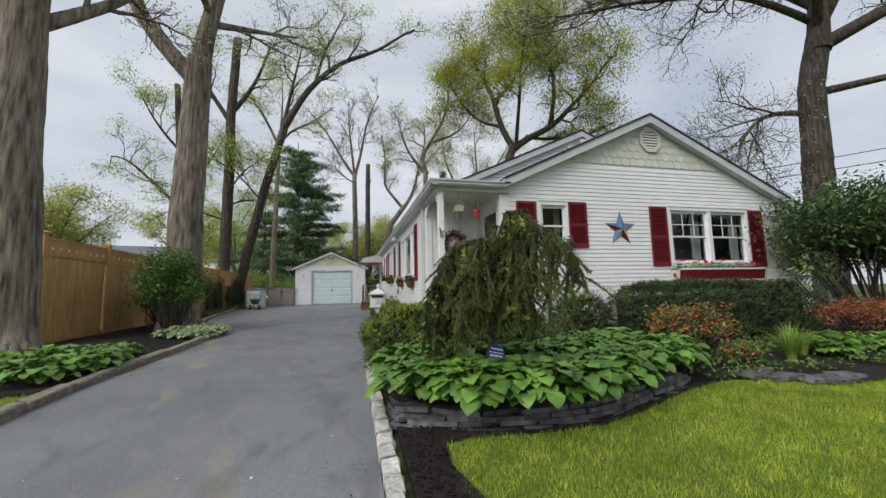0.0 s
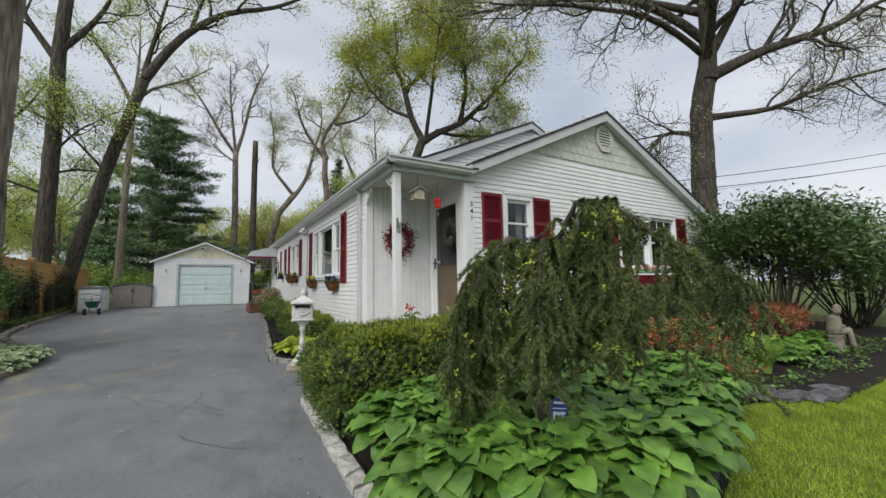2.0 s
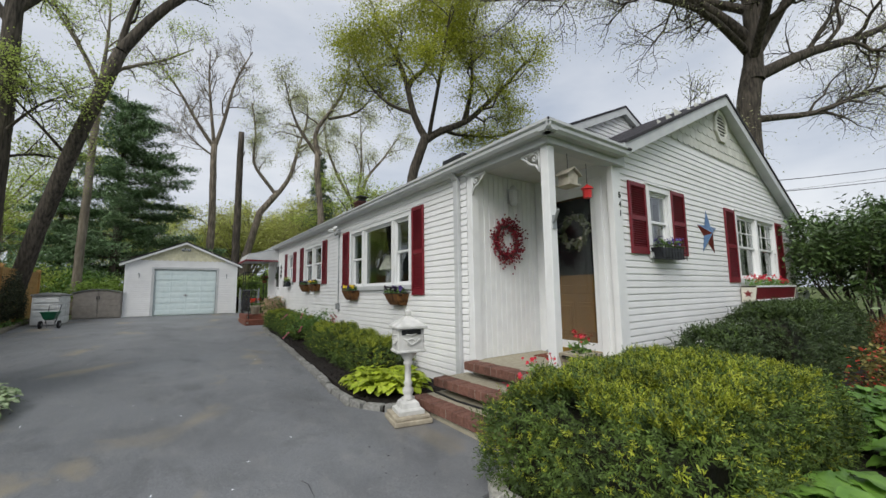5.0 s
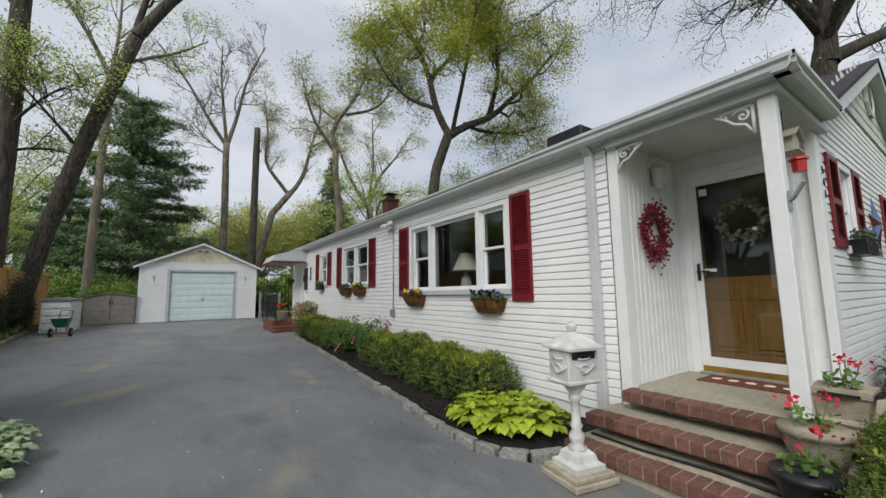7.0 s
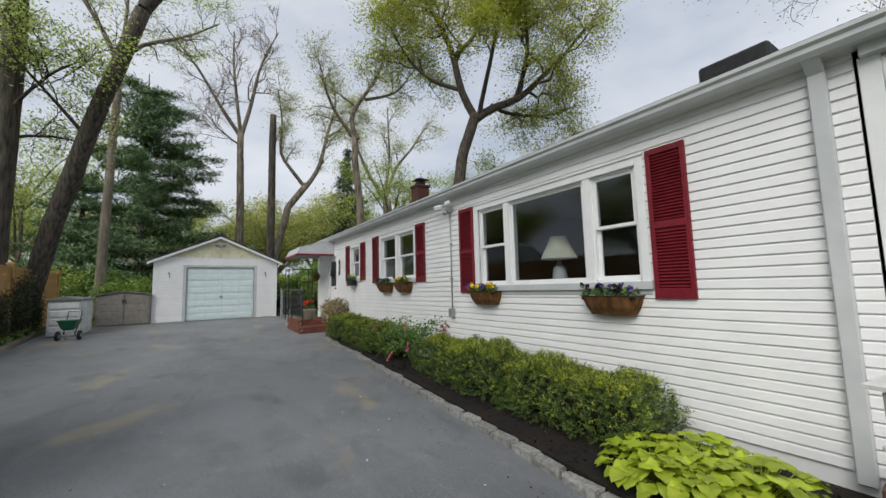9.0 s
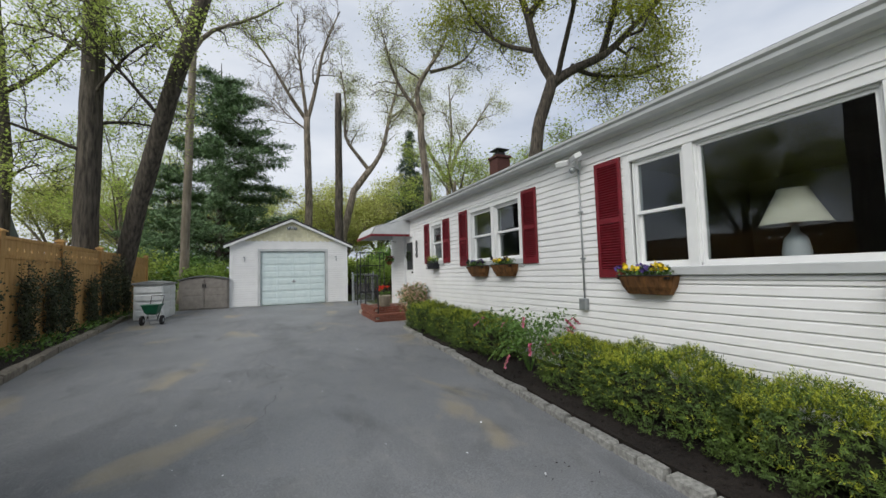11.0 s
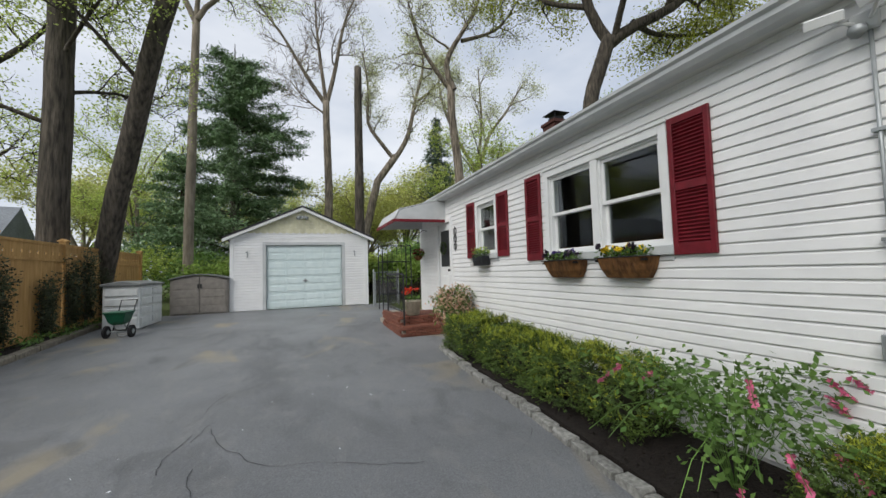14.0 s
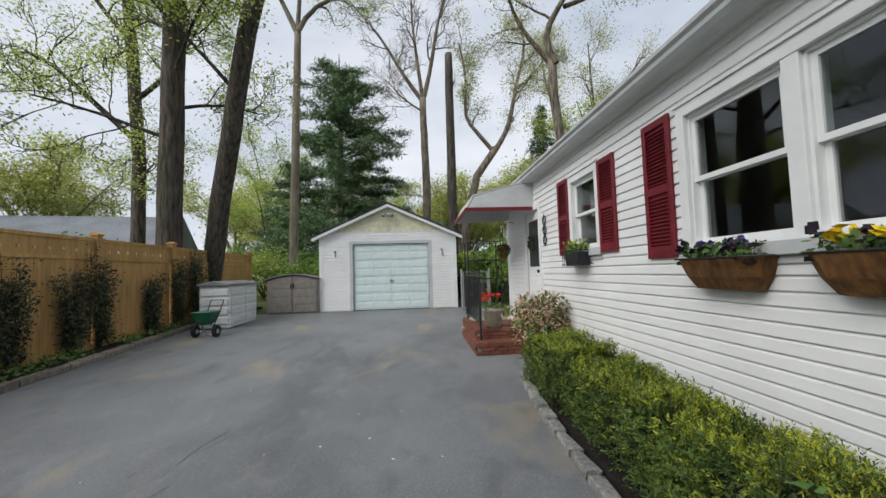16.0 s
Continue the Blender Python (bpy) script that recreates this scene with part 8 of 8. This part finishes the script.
# ---- things on the drive ----
def storage():
    t = thing("storage_bin", "weathered white resin storage cabinet with a grey lid", "storage cabinet", (-6.92, 17.3, gz(17.3) - 0.02))
    part("body", Shape().box(-0.36, 0.36, -0.8, 0.8, 0.03, 1.05), M_RESIN_W, t, bevel=0.015)
    for z in (0.12, 0.35, 0.58, 0.81):
        part("front_panel", Shape().box(-0.32, 0.32, -0.825, -0.8, z, z + 0.17), M_RESIN_W, t, bevel=0.012)
        for y in (-0.74, 0.04):
            part("side_panel", Shape().box(0.36, 0.38, y, y + 0.7, z, z + 0.17), M_RESIN_W, t, bevel=0.01)
    part("lid", Shape().prism([(-0.4, 1.05), (0.41, 1.05), (0.41, 1.1), (0.0, 1.17), (-0.4, 1.1)], "y", -0.86, 0.86), M_RESIN_LID, t, "grey sloping lid", bevel=0.01)
    part("foot", Shape().box(0.2, 0.37, -0.84, -0.6, 0, 0.04), M_RESIN_LID, t)
    s = thing("tool_shed", "low taupe resin shed with an arched top and double doors", "shed", (-5.85, 19.35, gz(19.3) - 0.02))
    arch = [(-0.78, 0.02), (0.78, 0.02), (0.78, 1.08)] + [(0.78 - 0.195 * i, 1.08 + 0.13 * math.sin(math.pi * i / 8)) for i in range(1, 8)] + [(-0.78, 1.08)]
    part("body", Shape().prism(arch, "y", -0.28, 0.4), M_RESIN_G, s)
    roof = [(0.82 - 0.205 * i, 1.09 + 0.14 * math.sin(math.pi * i / 8)) for i in range(9)]
    part("roof", Shape().prism(roof + [(x, z + 0.03) for x, z in reversed(roof)], "y", -0.36, 0.44), M_RESIN_LID, s)
    for sx in (-1, 1):
        dpt = part("door", Shape().prism([(sx * 0.01, 0.06), (sx * 0.74, 0.06), (sx * 0.74, 1.06), (sx * 0.4, 1.13), (sx * 0.01, 1.19)], "y", -0.31, -0.28), M_RESIN_G, s, bevel=0.008)
        for z in (0.3, 0.55, 0.8):
            part("rib", Shape().box(min(sx * 0.06, sx * 0.7), max(sx * 0.06, sx * 0.7), -0.318, -0.31, z, z + 0.2), M_RESIN_G, dpt, bevel=0.004)
        part("handle", Shape().box(sx * 0.04 - 0.015, sx * 0.04 + 0.015, -0.34, -0.31, 0.82, 0.95), M_BLACK, dpt)
    p = thing("lawn_spreader", "dark green push lawn spreader with black wheels", "spreader", (-6.6, 15.5, gz(15.5)), -6)
    part("hopper", Shape().lathe([(0.13, 0.28), (0.2, 0.34), (0.27, 0.52), (0.3, 0.53), (0.3, 0.56)], 4), M_HOPPER, p, bevel=0.015)
    for sx in (-0.23, 0.23):
        wh = part("wheel", Shape().tube([(sx - 0.03, 0, 0.13), (sx - 0.025, 0, 0.13), (sx + 0.025, 0, 0.13), (sx + 0.03, 0, 0.13)], [0.1, 0.13, 0.13, 0.1], 18), M_RUBBER, p)
        part("hub", Shape().tube([(sx - 0.035, 0, 0.13), (sx + 0.035, 0, 0.13)], 0.05, 10), M_STEEL, wh)
    part("axle", Shape().tube([(-0.23, 0, 0.13), (0.23, 0, 0.13)], 0.012, 6), M_STEEL, p)
    part("handle", Shape().tube([(-0.12, 0.02, 0.16), (-0.14, 0.25, 0.5), (-0.15, 0.4, 0.78), (0.15, 0.4, 0.78), (0.14, 0.25, 0.5), (0.12, 0.02, 0.16)], 0.013, 6), M_BLACK, p, smooth=True)
    part("stand", Shape().tube([(-0.1, 0.0, 0.28), (-0.12, 0.2, 0.02), (0.12, 0.2, 0.02), (0.1, 0, 0.28)], 0.012, 6), M_STEEL, p)


storage()


def yard_sign():
    t = thing("yard_sign", "blue octagonal yard sign with white marks on a stake", "sign", (-0.36, -3.42, gz(-3.4) + 0.15), -22)
    t.matrix_basis = pose(-0.34, -3.36, gz(-3.36) + 0.12, -6, 14, 14)
    part("stake", Shape().tube([(0, 0, 0), (0, 0, 0.5)], 0.01, 6), M_STEEL, t)
    out = [(0.115 * math.cos(math.pi / 8 + math.pi * i / 4), 0.43 + 0.115 * math.sin(math.pi / 8 + math.pi * i / 4)) for i in range(8)]
    part("plate", Shape().prism(out, "y", -0.016, -0.01), M_SIGNBLUE, t)
    part("mark", Shape().box(-0.075, 0.075, -0.019, -0.016, 0.485, 0.5), M_SIGNWHITE, t)
    part("mark", Shape().box(-0.09, 0.09, -0.019, -0.016, 0.452, 0.46), M_SIGNWHITE, t)
    for x, w in ((-0.08, 0.05), (-0.02, 0.045), (0.035, 0.045)):
        part("mark", Shape().box(x, x + w * 0.3, -0.019, -0.016, 0.36, 0.435).box(x + w * 0.3, x + w, -0.019, -0.016, 0.415, 0.435), M_SIGNWHITE, t)


yard_sign()


def statue():
    s = Shape()
    s.lathe([(0.2, 0.0), (0.19, 0.04), (0.17, 0.06), (0.17, 0.3), (0.2, 0.34)], 12)
    s.tube([(0.0, 0, 0.34), (0.02, 0, 0.5), (-0.05, -0.02, 0.68), (-0.06, -0.03, 0.76)], [0.17, 0.15, 0.13, 0.05], 12)
    s.tube([(-0.06, -0.04, 0.74), (-0.08, -0.06, 0.82), (-0.08, -0.07, 0.92), (-0.07, -0.06, 0.96)], [0.06, 0.09, 0.085, 0.03], 12)
    s.tube([(0.05, -0.08, 0.4), (0.1, -0.26, 0.44), (0.12, -0.3, 0.2), (0.14, -0.36, 0.04)], [0.09, 0.075, 0.06, 0.05], 10)
    s.tube([(-0.05, -0.08, 0.4), (-0.06, -0.26, 0.42), (-0.04, -0.3, 0.2), (-0.02, -0.36, 0.04)], [0.09, 0.075, 0.06, 0.05], 10)
    s.tube([(0.08, -0.04, 0.66), (0.12, -0.14, 0.52), (0.03, -0.2, 0.5)], [0.05, 0.045, 0.035], 8)
    me = s.mesh("statue", M_STATUE, smooth=True)
    ob = tagged(new("statue", me), "seated grey cast-stone garden statue", "statue")
    ob.matrix_basis = pose(7.6, -2.72, gz(-2.7) + 0.02, 0, 0, 25) @ Matrix.Diagonal((0.72, 0.72, 0.9, 1))


statue()


def lattice():
    t = thing("lattice_panel", "white diamond lattice screen beside the house", "lattice", (8.95, 0.1, gz(0)))
    for x in (0.0, 1.25):
        part("post", Shape().box(x - 0.045, x + 0.045, -0.045, 0.045, 0, 1.5 if x == 0 else 1.3), M_TRIM, t)
    part("rail", Shape().box(0.045, 1.205, -0.02, 0.02, 1.2, 1.26), M_TRIM, t)
    part("rail", Shape().box(0.045, 1.205, -0.02, 0.02, 0.2, 0.26), M_TRIM, t)
    for i in range(-7, 9):
        for sg, y in ((1, -0.006), (-1, 0.006)):
            a = 0.05 + i * 0.15
            b = a + sg * 0.94
            t0, t1 = sorted(((0.05 - a) / (b - a), (1.2 - a) / (b - a)))
            t0, t1 = max(0, t0), min(1, t1)
            if t1 > t0 + 0.05:
                p, q = Vector((a + (b - a) * t0, y, 0.26 + 0.94 * t0)), Vector((a + (b - a) * t1, y, 0.26 + 0.94 * t1))
                d = (q - p).normalized() * 0.02
                n = Vector((-d.z, 0, d.x))
                s = Shape().add([p - n, p + n, q + n, q - n, p - n + Vector((0, 0.008, 0)), p + n + Vector((0, 0.008, 0)), q + n + Vector((0, 0.008, 0)), q - n + Vector((0, 0.008, 0))],
                                [(0, 1, 2, 3), (7, 6, 5, 4), (0, 4, 5, 1), (1, 5, 6, 2), (2, 6, 7, 3), (3, 7, 4, 0)])
                part("lath", s, M_TRIM, t)


lattice()


def bleeding_heart():
    rng = np.random.default_rng(360)
    t = thing("bleeding_heart", "airy bleeding-heart plant with arching pink flower sprays", "flowering plant", (-0.5, 6.95, gz(6.9) + 0.05))
    st, fl, lv = Shape(), [], []
    for i in range(34):
        a = rng.uniform(0, 2 * math.pi)
        r = rng.uniform(0.25, 0.85)
        end = Vector((min(0.42, r * math.cos(a)), r * 1.1 * math.sin(a), rng.uniform(0.35, 0.78)))
        mid = Vector((end.x * 0.4, end.y * 0.4, end.z * 0.85 + 0.12))
        pts = [Vector((0.02 * math.cos(a), 0.02 * math.sin(a), 0)), mid, end, end + Vector((end.x * 0.25, end.y * 0.25, -0.12))]
        fine = [at_line(pts, k / 12 * 0.999)[0] for k in range(13)]
        st.tube(fine, 0.0025, 3, False)
        for k in range(46):
            c, _ = at_line(fine, rng.uniform(0.18, 0.72))
            lv.append(np.array(c) + rng.normal(size=3) * np.array([0.07, 0.08, 0.05]))
        if i % 3 == 0:
            for k in range(8):
                c, _ = at_line(fine, 0.68 + 0.04 * k)
                fl.append(np.array(c) + np.array([0, 0, -0.02]))
    tagged(part("stem", st, M_GROUNDCOVER, t), kind="stuff")
    v, f = leaf_quads(np.array(lv), 0.052, 361, 0.4, 0.6)
    part("foliage", cloud_mesh("foliage", v, f, M_GROUNDCOVER), M_GROUNDCOVER, t)
    p = np.concatenate([c + rng.normal(size=(4, 3)) * 0.006 for c in fl])
    v, f = leaf_quads(p, 0.03, 362, 0.0, 0.9)
    part("bloom", cloud_mesh("bloom", v, f, M_PINK), M_PINK, t)


bleeding_heart()


def vines():
    rng = np.random.default_rng(370)
    for y, h, w in ((11.5, 1.7, 0.32), (12.9, 1.8, 0.3), (14.0, 1.7, 0.3), (14.6, 2.05, 0.26), (16.0, 1.5, 0.3), (17.0, 1.9, 0.34), (17.8, 2.05, 0.28), (18.8, 1.5, 0.25), (8.2, 1.7, 0.4), (9.7, 1.8, 0.4)):
        t = thing("climbing_vine", "dark half-bare vine climbing the cedar fence", "vine", (-8.15, y, gz(y) + 0.02), group="fence vines")
        s, pos = Shape(), []
        for k in range(12):
            d = rng.uniform(-1.2, 1.2) * w
            hk = h * rng.uniform(0.6, 1.0)
            pts = [Vector((0.03, rng.normal() * 0.04, 0))]
            for j in range(7):
                pts.append(Vector((0.05 + 0.03 * rng.random(), d * (j + 1) / 7 + rng.normal() * 0.05, hk * (j + 1) / 7 * rng.uniform(0.9, 1.05))))
            s.tube(pts, [0.012 - 0.0013 * j for j in range(8)], 4, False)
            for j in range(190):
                q, _ = at_line(pts, rng.uniform(0.12, 0.99))
                pos.append(np.array(q) + rng.normal(size=3) * np.array([0.07, 0.07, 0.06]) + np.array([0.07, 0, 0]))
        part("stem", s, M_BARK_D, t)
        v, f = leaf_quads(np.array(pos), 0.055, int(y * 10), 0.1)
        part("foliage", cloud_mesh("foliage", v, f, M_IVY), M_IVY, t)


vines()


# ---- beyond the yard ----
def neighbour(name, label, x, y, w, d, h, ridge, roof, rz=0.0):
    t = thing(name, label, "house", (x, y, gz(y) - 0.1), rz)
    part("wall", Shape().box(-w / 2, w / 2, -d / 2, d / 2, 0, h), M_SIDING, t)
    part("roof", Shape().prism([(-d / 2 - 0.4, h - 0.1), (d / 2 + 0.4, h - 0.1), (0, ridge)], "x", -w / 2 - 0.3, w / 2 + 0.3), roof, t)
    for sx in (-w / 4, w / 4):
        wd = part("window", Shape().box(sx - 0.6, sx + 0.6, -d / 2 - 0.05, -d / 2, 0.9, 2.1), M_TRIM, t)
        part("pane", Shape().box(sx - 0.5, sx + 0.5, -d / 2 - 0.06, -d / 2 - 0.05, 1.0, 2.0), M_BLACK, wd)


neighbour("neighbour_house", "neighbouring house with a grey shingled roof", -24.0, 34.0, 11, 8, 2.8, 5.6, M_GREYROOF, 12)
neighbour("neighbour_shed", "low neighbouring shed with a brown shingled roof", -12.0, 19.5, 4.5, 3.5, 1.75, 2.6, M_BROWNROOF, 90)
neighbour("neighbour_house", "neighbouring white house seen through the shrubs", 20.0, 12.0, 9, 8, 2.8, 5.0, M_GREYROOF, 90)


def cables():
    for i, (a, b, sag) in enumerate((((8.6, 0.6, 3.3), (48, -10, 12), 0.9), ((8.6, 0.7, 3.6), (48, -9, 13), 0.9), ((46, -14, 9.5), (20, 40, 9.5), 1.0))):
        t = thing("power_cable", "thin dark overhead power cable", "cable", (0, 0, 0), group="overhead cables")
        A, B = Vector(a), Vector(b)
        part("wire", Shape().tube([A.lerp(B, k / 14) - Vector((0, 0, sag * 4 * (k / 14) * (1 - k / 14))) for k in range(15)], 0.013, 4), M_BLACK, t)
    p = thing("utility_pole", "tall wooden utility pole by the street", "utility pole", (48, -9.5, gz(-9.5)))
    part("pole", Shape().tube([(0, 0, 0), (0, 0, 15)], [0.16, 0.11], 8), M_BARK, p)
    part("cross_arm", Shape().box(-0.06, 0.06, -1.2, 1.2, 13.2, 13.35), M_BARK, p)


cables()


# ---- wear on the asphalt ----
def drive_wear():
    rng = random.Random(8)

    def crack(x, y, a, ln):
        pts, a0 = [], a
        while ln > 0:
            pts.append((x, y))
            a += rng.uniform(-0.45, 0.45) - 0.12 * (a - a0)
            d = rng.uniform(0.05, 0.14)
            x, y, ln = x + d * math.cos(a), y + d * math.sin(a), ln - d
        s = Shape()
        for i, (px, py) in enumerate(pts):
            w = 0.0018 + 0.0026 * rng.random()
            s.v += [(px - w, py - w * 0.5, gz(py) + 0.004), (px + w, py + w * 0.5, gz(py) + 0.004)]
        s.f += [(2 * i, 2 * i + 1, 2 * i + 3, 2 * i + 2) for i in range(len(pts) - 1)]
        tagged(part("crack", s, M_CRACK), "dark filled crack in the asphalt", "crack", "asphalt cracks", "structure")

    for x, y, a, ln in ((-3.61, 9.94, -2.01, 0.75), (-3.89, 9.33, -1.35, 0.77), (-3.74, 8.66, -1.27, 0.52), (-3.33, 8.09, 0.42, 0.69), (-2.77, 8.34, 0.16, 0.74), (-2.44, 0.45, -1.65, 1.54), (-2.55, -1.0, -1.39, 0.89), (-2.47, 0.01, -1.21, 0.78), (-2.22, -0.65, 1.59, 1.45), (-3.76, 9.41, -1.45, 1.54), (-3.59, 7.96, -1.69, 1.4), (-3.75, 6.65, -1.94, 0.53), (-3.91, 6.23, -2.87, 0.53), (-3.73, 10.3, -1.63, 0.82), (-3.78, 9.56, -2.09, 0.47), (-3.78, 10.47, -1.42, 0.72),
                        (-2.3, -2.4, 2.0, 1.0), (-3.0, 0.2, 1.7, 0.9), (-1.7, 7.9, 0.2, 0.8), (-4.4, 1.2, 0.2, 1.0)):
        crack(x, y, a, ln)


drive_wear()


def litter():
    rng = np.random.default_rng(400)
    n = 70
    x, y = rng.uniform(-4.6, -1.7, n), rng.uniform(-5.5, 12, n)
    p = np.stack([x, y, np.array([gz(b) for b in y]) + 0.008], 1)
    v, f = leaf_quads(p, 0.024, 401, 3.0, 0.6)
    tagged(new("fallen_petals", cloud_mesh("fallen_petals", v, f, M_SIGNWHITE)), "few pale fallen petals on the asphalt", "litter", "", "stuff")
    n = 160
    x = np.concatenate([rng.normal(-1.75, 0.12, n), rng.normal(-4.7, 0.15, n)])
    y = rng.uniform(-6, 5, 2 * n)
    p = np.stack([x, y, np.array([gz(b) for b in y]) + 0.008], 1)
    v, f = leaf_quads(p, 0.02, 402, 3.0, 0.5)
    tagged(new("leaf_litter", cloud_mesh("leaf_litter", v, f, M_MULCH)), "brown leaf bits along the driveway edge", "litter", "", "stuff")


litter()
